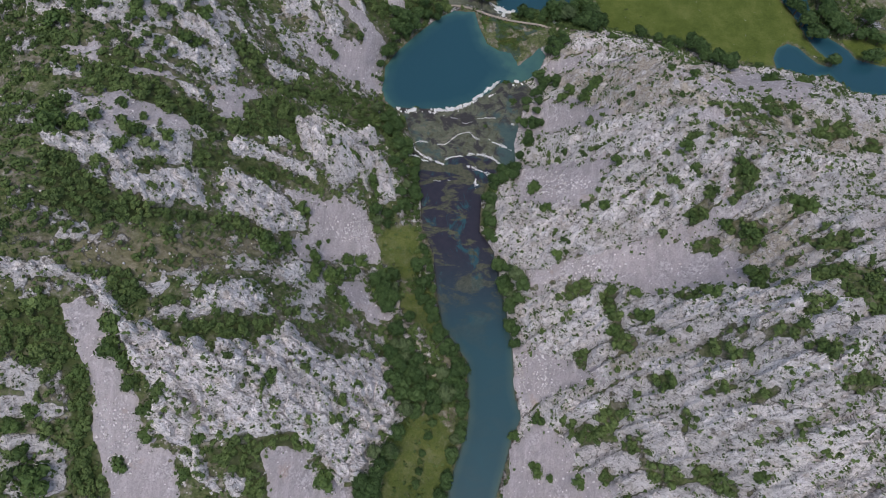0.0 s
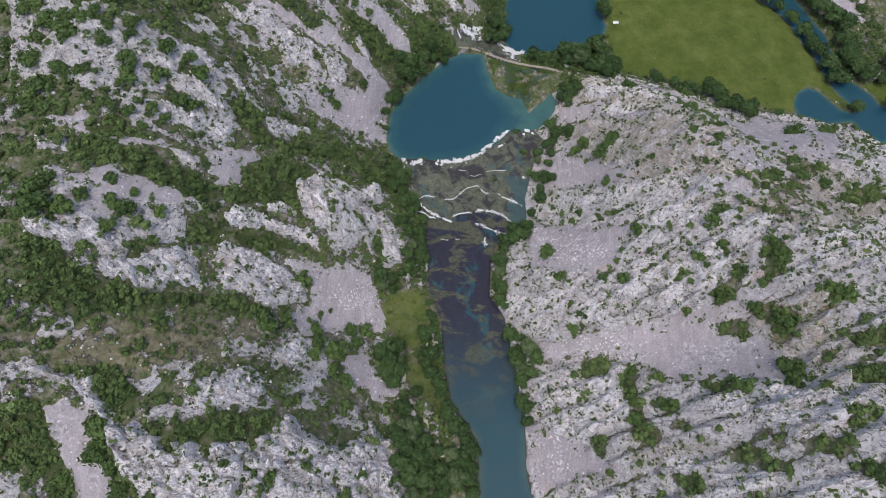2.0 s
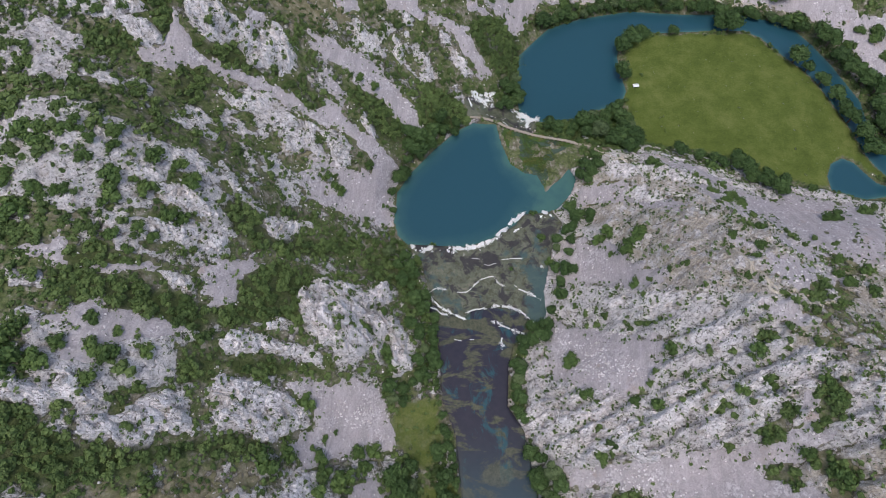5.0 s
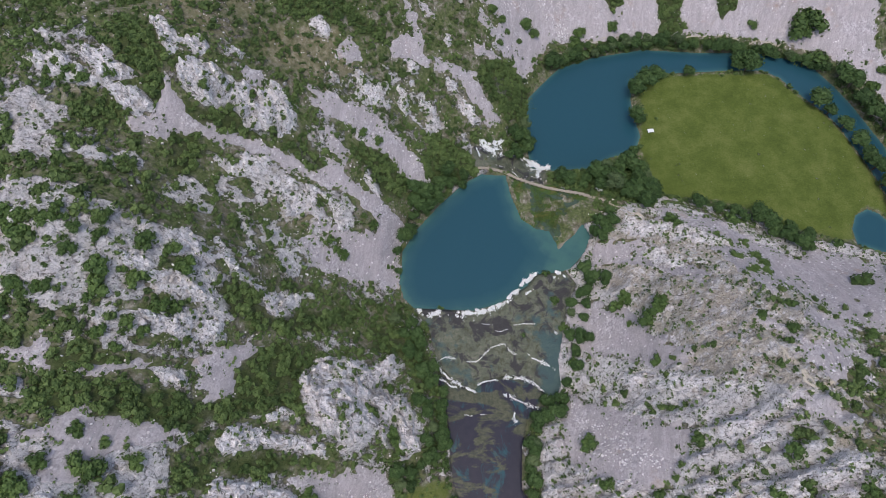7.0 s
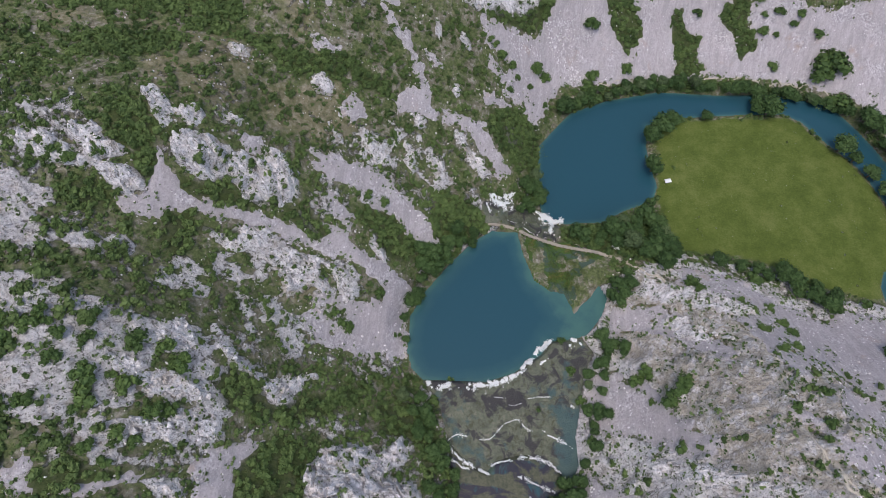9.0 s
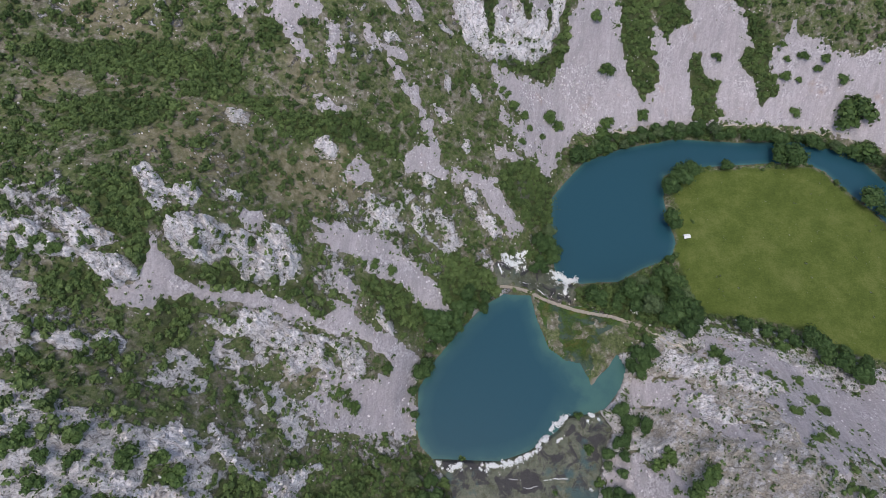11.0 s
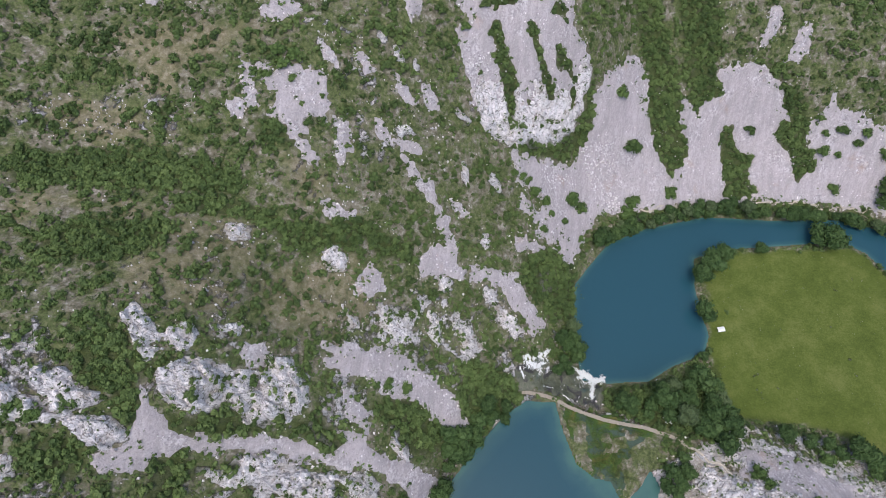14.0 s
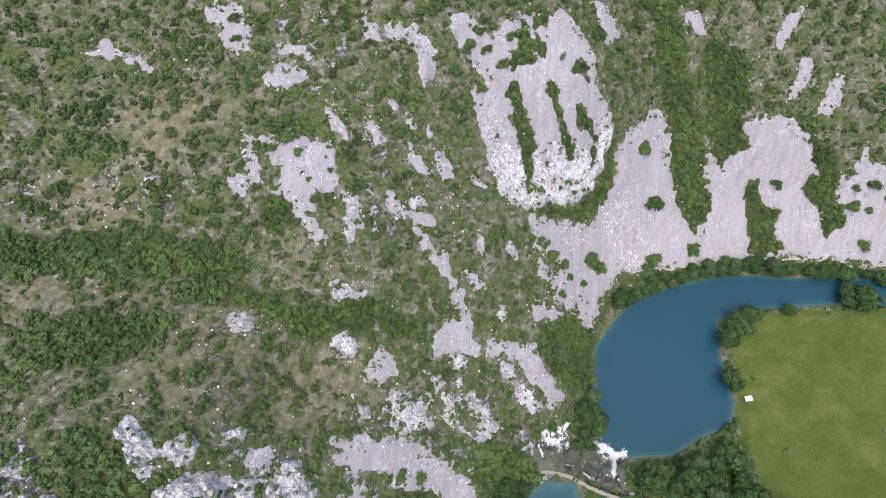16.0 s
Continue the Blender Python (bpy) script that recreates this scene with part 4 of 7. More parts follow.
def rock_colour(n, turn=35.0, pale=1.0):
    """Weathered white limestone: broken blocks along the beds, cracks, and browner rubble between; shade in pits and
    crevices is painted into the colour.
    """
    beds = n.noise(2.6, 6, 0.72, n.squeezed(0.55, 1, 0.8, turn), 0.5)
    pits = n.noise(1.0, 5, 0.85)
    holes = n.noise(4.0, 6, 0.75, n.squeezed(0.75, 1, 1, turn))
    broad = n.noise(26, 6, 0.65)
    block = n.cells(2.3, "F1", n.squeezed(0.75, 1, 1, turn))
    chip = n.cells(1.0, "F1", n.squeezed(0.7, 1, 1, turn + 20))
    slab = n.ramp(broad, (0.32, (0.70 * pale, 0.662 * pale, 0.69 * pale)), (0.5, (0.793 * pale, 0.757 * pale, 0.778 * pale)), (0.68, (0.838 * pale, 0.80 * pale, 0.824 * pale)))
    tone = n.ramp(n.mix(0.5, block, chip), (0.24, 0.74), (0.5, 1.0), (0.78, 1.12))
    slab = n.mix(1.0, slab, tone, "MULTIPLY")
    rubble = n.ramp(pits, (0.36, (0.12, 0.11, 0.10)), (0.5, (0.42, 0.395, 0.385)), (0.62, (0.72, 0.69, 0.68)))
    # low pits go dark: occlusion shade put into the base colour
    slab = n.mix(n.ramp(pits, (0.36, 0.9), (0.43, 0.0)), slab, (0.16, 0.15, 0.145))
    slab = n.mix(n.ramp(pits, (0.51, 0.0), (0.58, 0.85)), slab, (0.87 * pale, 0.84 * pale, 0.868 * pale))
    base = n.mix(n.ramp(n.noise(15, 6, 0.7, n.squeezed(0.5, 1, 1, turn), 0.4), (0.56, 0.0), (0.64, 0.6)), slab, rubble)
    # low beds and holes: painted shade, with a soil-green tinge in the holes
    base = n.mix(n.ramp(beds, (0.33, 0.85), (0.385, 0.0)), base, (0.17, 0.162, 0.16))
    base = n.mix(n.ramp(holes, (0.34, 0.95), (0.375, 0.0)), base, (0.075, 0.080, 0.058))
    joints = n.cells(6.5, "DISTANCE_TO_EDGE", n.squeezed(0.3, 1, 1, turn + 6))
    open_joints = n.sum(n.ramp(joints, (0.008, 0.6), (0.035, 0.0)), n.ramp(n.noise(8, 6, 0.7), (0.50, 0.0), (0.57, 1.0)), "MULTIPLY")
    base = n.mix(open_joints, base, (0.16, 0.15, 0.145))
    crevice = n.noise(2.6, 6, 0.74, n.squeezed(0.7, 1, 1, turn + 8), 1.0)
    # contact shade of the crevices, drawn as dark colour over the same noise
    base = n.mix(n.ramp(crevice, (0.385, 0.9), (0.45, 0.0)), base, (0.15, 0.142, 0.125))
    base = n.mix(n.ramp(crevice, (0.53, 0.0), (0.62, 0.5)), base, (0.88 * pale, 0.855 * pale, 0.865 * pale))
    lichen = n.ramp(n.noise(12, 5, 0.7), (0.55, 0.0), (0.68, 0.5))
    base = n.mix(lichen, base, (0.38, 0.31, 0.24))
    height = n.sum(n.sum(beds, 0.6, "MULTIPLY"), n.sum(pits, 0.6, "MULTIPLY"))
    height = n.sum(height, n.sum(tone, 0.7, "MULTIPLY"))
    height = n.sum(height, n.sum(open_joints, -0.8, "MULTIPLY"))
    height = n.sum(height, n.sum(crevice, 1.6, "MULTIPLY"))
    return base, n.sum(height, n.sum(holes, 0.5, "MULTIPLY"))


def make_rock(name, turn, pale=1.0):
    n = Nodes(name, 0.95, 0.15)
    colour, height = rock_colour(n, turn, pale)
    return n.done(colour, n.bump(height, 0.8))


def make_ground():
    n = Nodes("hillside", 0.95, 0.1)
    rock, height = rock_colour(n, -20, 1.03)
    soil = n.ramp(n.noise(3.5, 6, 0.7), (0.36, (0.09, 0.082, 0.057)), (0.52, (0.225, 0.20, 0.168)), (0.66, (0.43, 0.40, 0.378)))
    herb = n.ramp(n.noise(2.2, 5, 0.7), (0.36, (0.055, 0.070, 0.032)), (0.5, (0.098, 0.125, 0.050)), (0.66, (0.180, 0.190, 0.100)))
    lush = n.ramp(n.mix(0.55, n.noise(1.3, 5, 0.8), n.noise(24, 8, 0.7)), (0.36, (0.062, 0.088, 0.020)), (0.5, (0.097, 0.131, 0.030)), (0.61, (0.150, 0.172, 0.055)))
    patch = n.ramp(n.noise(11, 7, 0.72), (0.465, 0.0), (0.565, 0.8))
    low = n.mix(patch, herb, soil)
    dry = n.ramp(n.noise(4, 6, 0.7), (0.35, (0.10, 0.10, 0.05)), (0.52, (0.225, 0.20, 0.13)), (0.68, (0.40, 0.35, 0.28)))
    low = n.mix(n.sum(n.attr("dry"), 0.75, "MULTIPLY"), low, dry)
    low = n.mix(n.attr("grass"), low, lush)
    broken = n.sum(n.sum(n.attr("rock"), 1.1, "MULTIPLY"), n.sum(n.noise(5, 7, 0.75), 1.45, "MULTIPLY"))
    stony = n.ramp(n.sum(broken, 0.5, "MULTIPLY"), (0.47, 0.0), (0.53, 1.0))
    litter = n.ramp(n.noise(6, 7, 0.75), (0.41, 0.0), (0.53, 0.8))
    rock = n.mix(n.sum(litter, n.attr("dry"), "MULTIPLY"), rock, n.ramp(n.noise(1.2, 5, 0.8), (0.38, (0.29, 0.25, 0.20)), (0.6, (0.66, 0.59, 0.50))))
    colour = n.mix(stony, low, rock)
    mud = n.ramp(n.noise(3, 5, 0.6), (0.35, (0.05, 0.055, 0.04)), (0.65, (0.16, 0.145, 0.11)))
    colour = n.mix(n.sum(n.attr("thicket"), 0.85, "MULTIPLY"), colour, n.ramp(n.noise(2.5, 5, 0.7), (0.35, (0.03, 0.048, 0.016)), (0.65, (0.075, 0.095, 0.034))))
    colour = n.mix(n.attr("bed"), colour, mud)
    tall = n.sum(height, n.sum(stony, 0.25, "ADD"), "MULTIPLY")
    return n.done(colour, n.bump(tall, 1.3))


def make_scree():
    n = Nodes("scree_gravel", 0.95, 0.1)
    broad, fine = n.noise(16, 4, 0.6), n.noise(0.75, 5, 0.85)
    streak = n.noise(4.2, 5, 0.68, n.squeezed(1, 0.13, 0.3, -6), 0.7)
    chip = n.cells(0.95, "F1")
    c = n.mix(broad, (0.412, 0.377, 0.402), (0.560, 0.516, 0.548))
    c = n.mix(1.0, c, n.ramp(chip, (0.2, 0.88), (0.5, 1.0), (0.85, 1.1)), "MULTIPLY")
    c = n.mix(n.ramp(streak, (0.38, 0.6), (0.52, 0.0)), c, (0.37, 0.343, 0.362))
    c = n.mix(n.ramp(streak, (0.55, 0.0), (0.66, 0.55)), c, (0.62, 0.585, 0.617))
    c = n.mix(n.ramp(fine, (0.33, 0.7), (0.41, 0.0)), c, (0.24, 0.22, 0.22))
    c = n.mix(n.ramp(fine, (0.58, 0.0), (0.65, 0.8)), c, (0.72, 0.665, 0.675))
    zone = n.ramp(n.noise(17, 6, 0.65), (0.51, 0.0), (0.60, 1.0))
    rubble = n.ramp(n.mix(0.5, chip, n.cells(1.7, "F1")), (0.25, (0.26, 0.24, 0.257)), (0.5, (0.49, 0.46, 0.50)), (0.72, (0.80, 0.775, 0.80)))
    c = n.mix(n.sum(zone, 0.5, "MULTIPLY"), c, rubble)
    rust = n.ramp(n.noise(19, 5, 0.6), (0.62, 0.0), (0.74, 0.5))
    c = n.mix(rust, c, (0.43, 0.29, 0.21))
    return n.done(c, n.bump(n.sum(fine, chip), 0.6))


def make_leaf(name, dark, mid, light):
    n = Nodes(name, 0.7, 0.2)
    leaf = n.ramp(n.island(), (0.0, dark), (0.5, mid), (1.0, light))
    c = n.mix(0.6, leaf, n.ramp(n.attr("tint"), (0.0, dark), (0.5, mid), (1.0, light)))
    n.out.inputs["Subsurface Weight"].default_value = 0.0
    return n.done(n.mix(0.35, c, n.ramp(n.noise(30, 3), (0.35, dark), (0.65, light))))


def make_tree_leaf(name, dark, mid, light):
    n = Nodes(name, 0.65, 0.2)
    leaf = n.ramp(n.island(), (0.0, dark), (0.5, mid), (1.0, light))
    return n.done(n.mix(0.45, leaf, n.ramp(n.each(), (0.0, dark), (0.5, mid), (1.0, light))))


def make_water(name, deep, mid, shallow, spots=0.0):
    n = Nodes(name, 0.06, 0.5)
    n.out.inputs["IOR"].default_value = 1.33
    d = n.sum(n.attr("depth"), n.sum(n.sum(n.noise(16, 4, 0.6), 0.5, "SUBTRACT"), 0.35, "MULTIPLY"))
    c = n.ramp(d, (0.0, shallow), (0.16, mid), (0.45, deep))
    if spots:
        dark = n.ramp(n.noise(14, 6, 0.65, n.squeezed(1, 0.6, 1, 10), 0.6), (0.36, 0.0), (0.44, spots))
        c = n.mix(n.sum(dark, n.attr("weed"), "MULTIPLY"), c, n.mix(n.noise(5, 5, 0.6), (0.022, 0.020, 0.036), (0.044, 0.040, 0.056)))
        bars = n.ramp(n.noise(13, 6, 0.62, n.squeezed(0.5, 1, 1, -4), 0.5), (0.50, 0.0), (0.56, spots))
        olive = n.ramp(n.noise(2.5, 5, 0.7), (0.35, (0.055, 0.062, 0.040)), (0.65, (0.115, 0.118, 0.078)))
        c = n.mix(n.sum(bars, n.attr("weed"), "MULTIPLY"), c, olive)
    ripple = n.noise(1.3, 3, 0.6)
    return n.done(c, n.bump(ripple, 0.05, 0.35))


def make_tufa():
    n = Nodes("wet_tufa", 0.45, 0.4)
    c = n.ramp(n.noise(6, 6, 0.7), (0.3, (0.062, 0.072, 0.050)), (0.5, (0.115, 0.126, 0.088)), (0.7, (0.19, 0.188, 0.145)))
    moss = n.ramp(n.noise(4, 5, 0.7, None, 0.5), (0.5, 0.0), (0.62, 0.8))
    c = n.mix(moss, c, (0.055, 0.062, 0.030))
    weed = n.ramp(n.noise(12, 6, 0.65, None, 0.6), (0.51, 0.0), (0.57, 0.85))
    c = n.mix(weed, c, (0.024, 0.020, 0.030))
    wet = n.ramp(n.sum(n.noise(14, 4, 0.6, None, 0.4), n.attr("deep")), (0.58, 0.0), (0.70, 0.85))
    c = n.mix(wet, c, (0.045, 0.095, 0.10))
    return n.done(c, n.bump(n.noise(0.9, 5, 0.7), 0.5))


def make_marsh():
    n = Nodes("marsh_grass", 0.9, 0.2)
    c = n.ramp(n.noise(15, 5, 0.6, None, 0.6), (0.40, (0.11, 0.115, 0.035)), (0.46, (0.060, 0.105, 0.022)), (0.54, (0.056, 0.10, 0.028)), (0.60, (0.062, 0.095, 0.075)))
    c = n.mix(n.ramp(n.noise(1.6, 5, 0.8), (0.38, 0.6), (0.5, 0.0)), c, (0.035, 0.045, 0.022))
    c = n.mix(n.attr("sand"), c, n.mix(n.noise(2.0, 5, 0.7), (0.17, 0.15, 0.12), (0.30, 0.275, 0.235)))
    return n.done(c, n.bump(n.noise(1.0, 4), 0.3))


def make_plain(name, a, b, size, rough=0.9, depth=0.1):
    n = Nodes(name, rough, 0.25)
    return n.done(n.mix(n.noise(size, 6, 0.7), a, b), n.bump(n.noise(size * 0.4, 4), depth))


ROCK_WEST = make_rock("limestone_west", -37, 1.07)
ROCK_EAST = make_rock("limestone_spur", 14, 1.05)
GROUND = make_ground()
SCREE = make_scree()
SCRUB = make_leaf("scrub_leaf", (0.034, 0.060, 0.020), (0.081, 0.131, 0.040), (0.156, 0.217, 0.076))
SHRUB_LEAF = make_tree_leaf("shrub_leaf", (0.036, 0.066, 0.021), (0.074, 0.128, 0.038), (0.13, 0.195, 0.06))
TREE_LEAF = make_tree_leaf("tree_leaf", (0.026, 0.054, 0.018), (0.050, 0.094, 0.030), (0.085, 0.14, 0.048))
WILLOW_LEAF = make_tree_leaf("willow_leaf", (0.042, 0.070, 0.032), (0.078, 0.115, 0.050), (0.12, 0.165, 0.075))
REED_LEAF = make_leaf("reed_leaf", (0.12, 0.13, 0.025), (0.075, 0.12, 0.03), (0.06, 0.11, 0.075))
BARK = make_plain("bark", (0.09, 0.07, 0.05), (0.17, 0.14, 0.11), 0.4)
DEEP_WATER = make_water("deep_water", (0.021, 0.074, 0.104), (0.032, 0.094, 0.114), (0.060, 0.142, 0.134))
RIVER_WATER = make_water("river_water", (0.027, 0.080, 0.102), (0.044, 0.098, 0.106), (0.080, 0.115, 0.095), 0.95)
TUFA = make_tufa()
FOAM = make_plain("white_foam", (0.86, 0.89, 0.92), (0.97, 0.975, 0.98), 0.6, 0.7, 0.1)
STONE = make_plain("causeway_stone", (0.26, 0.23, 0.19), (0.44, 0.39, 0.33), 1.2, 0.9, 0.15)
DIRT = make_plain("trodden_dirt", (0.40, 0.355, 0.30), (0.60, 0.545, 0.475), 2.0)
CANVAS = make_plain("white_canvas", (0.74, 0.75, 0.77), (0.82, 0.83, 0.84), 0.8, 0.6, 0.02)
METAL = make_plain("grey_metal", (0.35, 0.35, 0.36), (0.5, 0.5, 0.5), 0.3, 0.4, 0.01)

# ---- mesh helpers ----


def hollows(x, y, share):
    """Pockets of soil between rocks: metres outside them, negative within."""
    return (fbm(x, y, 8, 4, 23) - share) * 26



def mesh_from(name, co, faces, mats, floats=None, flat=False):
    """A mesh from arrays: corners, and faces that all have the same number of corners. flat: True, or a flag for each face."""
    me = bpy.data.meshes.new(name)
    co, faces = np.asarray(co, np.float32), np.asarray(faces, np.int32)
    k = faces.shape[1]
    me.vertices.add(len(co))
    me.vertices.foreach_set("co", co.ravel())
    me.loops.add(faces.size)
    me.loops.foreach_set("vertex_index", faces.ravel())
    me.polygons.add(len(faces))
    me.polygons.foreach_set("loop_start", np.arange(0, faces.size, k, dtype=np.int32))
    me.update(calc_edges=True)
    me.polygons.foreach_set("use_smooth", np.broadcast_to(np.logical_not(flat), len(faces)).copy())
    for m in mats:
        me.materials.append(m)
    for key, values in (floats or {}).items():
        me.attributes.new(key, "FLOAT", "POINT").data.foreach_set("value", np.asarray(values, np.float32))
    me.validate()
    return me


def grid_faces(nx, ny, keep=None):
    i = np.arange(nx * ny).reshape(ny, nx)
    f = np.stack([i[:-1, :-1], i[:-1, 1:], i[1:, 1:], i[1:, :-1]], -1).reshape(-1, 4)
    if keep is None:
        return f, None
    f = f[keep.ravel()[f].any(1)]
    used = np.unique(f)
    back = np.zeros(nx * ny, np.int64)
    back[used] = np.arange(len(used))
    return back[f], used


def spread_out(mask, rounds):
    for _ in range(rounds):
        m = mask.copy()
        m[1:] |= mask[:-1]
        m[:-1] |= mask[1:]
        m[:, 1:] |= mask[:, :-1]
        m[:, :-1] |= mask[:, 1:]
        mask = m
    return mask


def pools(mask, least=40):
    """The connected pieces of a mask that hold more than a few places."""
    left, found = mask.copy(), []
    for j, i in zip(*np.nonzero(mask)):
        if not left[j, i]:
            continue
        left[j, i] = False
        stack, cells = [(j, i)], []
        while stack:
            v, u = stack.pop()
            cells.append((v, u))
            for a, c in ((v + 1, u), (v - 1, u), (v, u + 1), (v, u - 1)):
                if 0 <= a < mask.shape[0] and 0 <= c < mask.shape[1] and left[a, c]:
                    left[a, c] = False
                    stack.append((a, c))
        if len(cells) > least:
            one = np.zeros(mask.shape, bool)
            one[tuple(np.array(cells).T)] = True
            found.append(one)
    return found


def sheet(name, pts, step, height, margin, material, floats=None, wobble=0.0, gaps=0.0, flat=False, green=False, split=False):
    """A piece of ground within an outline, as a grid; height(x, y, d) gives z from the metres inside the outline."""
    p = np.array(pts, float)
    lo, hi = p.min(0) - margin - wobble, p.max(0) + margin + wobble
    xs, ys = np.arange(lo[0], hi[0] + step, step), np.arange(lo[1], hi[1] + step, step)
    x, y = np.meshgrid(xs, ys)
    d = inside(pts, x, y)
    if wobble:
        wobble = min(wobble, 0.9 * float(np.percentile(d[d > 0], 90))) if (d > 0).any() else wobble
        d = d + wobble * 2 * (fbm(x, y, 9, 4, 17) - 0.5) + 2.6 * min(wobble, 5.0) * (fbm(x, y, 4.2, 3, 19) - 0.5)
    if gaps:
        d = np.minimum(d, hollows(x, y, gaps))
    if green:
        d = np.minimum(d, 7 * (0.5 - cover("thicket", x, y, 4, 4)))
    z = height(x, y, d)
    if split:
        pieces = []
        for label in pools(d > 0):
            faces, used = grid_faces(len(xs), len(ys), spread_out(label, int(round(margin / step))) & (d > -margin))
            pieces.append(mesh_from(name, np.stack([x, y, z], -1).reshape(-1, 3)[used], faces, [material], None, flat))
        return pieces
    faces, used = grid_faces(len(xs), len(ys), d > -margin)
    co = np.stack([x, y, z], -1).reshape(-1, 3)[used]
    extra = {k: f(x, y, d).ravel()[used] for k, f in (floats or {}).items()}
    return mesh_from(name, co, faces, [material], extra, flat)


def part(name, bm, material, parent, label=""):
    me = bpy.data.meshes.new(name)
    bm.to_mesh(me)
    bm.free()
    me.materials.append(material)
    ob = new(name, me)
    ob.parent = parent
    return tagged(ob, label)


def part_mesh(name, me, parent, label=""):
    ob = new(name, me)
    ob.parent = parent
    return tagged(ob, label)


# ---- ground ----
def axis_of(lo, hi, step, far):
    reach = np.cumsum(np.geomspace(step * 2, far / 4, 20))
    return np.concatenate([lo - reach[::-1], np.arange(lo, hi, step), hi + reach])


gx, gy = axis_of(-345, 435, 1.55, 4000), axis_of(-45, 800, 1.55, 4000)
X, Y = np.meshgrid(gx, gy)
ROCKY = rockiness(X, Y)
Z = ground_z(X, Y, ROCKY)
bed = np.zeros(X.shape)
for level, pts in WATER.values():
    bed = np.maximum(bed, smooth(-0.8, 0.6, near_inside(pts, X, Y, 9) + 1.5 * (fbm(X, Y, 6, 3, 5) - 0.5)))
TURF = cover("turf", X, Y, 8, 5)
GROUND_FACES = grid_faces(len(gx), len(gy))[0]
ground = new("ground", mesh_from("ground", np.stack([X, Y, Z], -1).reshape(-1, 3), GROUND_FACES, [GROUND],
             {"rock": ROCKY.ravel(), "grass": np.maximum(cover("grass", X, Y) * np.where(Y < 330, 0.8, 1.0), 0.22 * TURF).ravel(), "dry": np.maximum(cover("dry", X, Y, 14, 8), TURF).ravel(), "bed": bed.ravel(), "thicket": (cover("thicket", X, Y, 4, 4) * (1 - 0.85 * east(X, Y))).ravel()}, ROCKY.ravel()[GROUND_FACES].mean(1) > 0.45))
tagged(ground, "rocky karst hillsides with grass and stony soil", "ground", kind="structure")


def height_at(x, y, Z=Z):
    """The ground's height at places within the fine part of the grid."""
    u, v = (np.asarray(x, float) - gx[20]) / 1.55, (np.asarray(y, float) - gy[20]) / 1.55
    u, v = np.clip(u, 0, len(gx) - 42), np.clip(v, 0, len(gy) - 42)
    i, j = u.astype(int), v.astype(int)
    fu, fv = u - i, v - j
    i, j = i + 20, j + 20
    return (Z[j, i] * (1 - fu) + Z[j, i + 1] * fu) * (1 - fv) + (Z[j + 1, i] * (1 - fu) + Z[j + 1, i + 1] * fu) * fv


# ---- waters ----
def water_body(name, key, material, label, reach):
    level, pts = WATER[key]
    me = sheet(name, pts, 1.5, lambda x, y, d: level - (3.4 if key == "river" else 0.6) * smooth(0.3, -2.4, d), 3.0, material, {"depth": lambda x, y, d: np.clip(d / reach, 0, 1) * (1 - 0.9 * smooth(12, 75, x) if key == "lake" else 1), "weed": lambda x, y, d: 0.05 + 0.95 * smooth(100, 200, y)})
    return tagged(new(name, me), label, "water", kind="structure")


water_body("water_pool", "pool", DEEP_WATER, "deep still blue-green river pool round a meadow", 10)
water_body("water_lake", "lake", DEEP_WATER, "deep blue-green lake held by a tufa barrier", 26)
water_body("water_river", "river", RIVER_WATER, "shallow clear river over dark weed and gravel", 14)


def tufa_height(x, y, d):
    return 20.45 + 0.55 * (fbm(x, y, 6, 4, 13) - 0.5) - (0.5 + 4 * smooth(300, 328, y)) * smooth(0.6, -3, d) + 0.9 * smooth(330, 268, y)


me = sheet("tufa_terrace", WATER["terrace"][1], 1.0, tufa_height, 3.5, TUFA, {"deep": lambda x, y, d: 0.28 * smooth(38, 58, x) * smooth(345, 300, y)})
tagged(new("tufa_terrace", me), "wet brown tufa terrace with moss and dark weed", "tufa barrier", kind="structure")
me = sheet("tufa_slope", TUFA_SLOPE, 1.2, lambda x, y, d: height_at(x, y) + 0.5 * smooth(-1, 2, d) - 0.3 + 0.8 * (fbm(x, y, 4, 3, 14) - 0.5), 1.5, TUFA, None, 2)
tagged(new("tufa_slope", me), "wet grey tufa slope below the causeway", "tufa barrier", kind="structure")
me = sheet("reed_island", REED_ISLAND, 1.5, lambda x, y, d: 17.2 + 0.9 * smooth(-1.5, 2.5, d) + 0.3 * fbm(x, y, 4, 3, 3), 2.0,
           make_marsh(), {"sand": lambda x, y, d: smooth(SAND[0], SAND[1], x - 0.7 * (y - 410) + 5 * (fbm(x, y, 8, 3, 9) - 0.5))}, 1.0)
tagged(new("reed_island", me), "marshy island of green and yellow reeds in the lake", "island", kind="structure")

# ---- scree and crags ----
def scree_height(x, y, d):
    rise = np.where(d > 0, 0.8 * smooth(0, 4, d), -1.2 * smooth(0, -2.5, d))
    return height_at(x, y) + rise + 0.45 * (fbm(x, y, 3, 3, 41) - 0.5) + 0.25


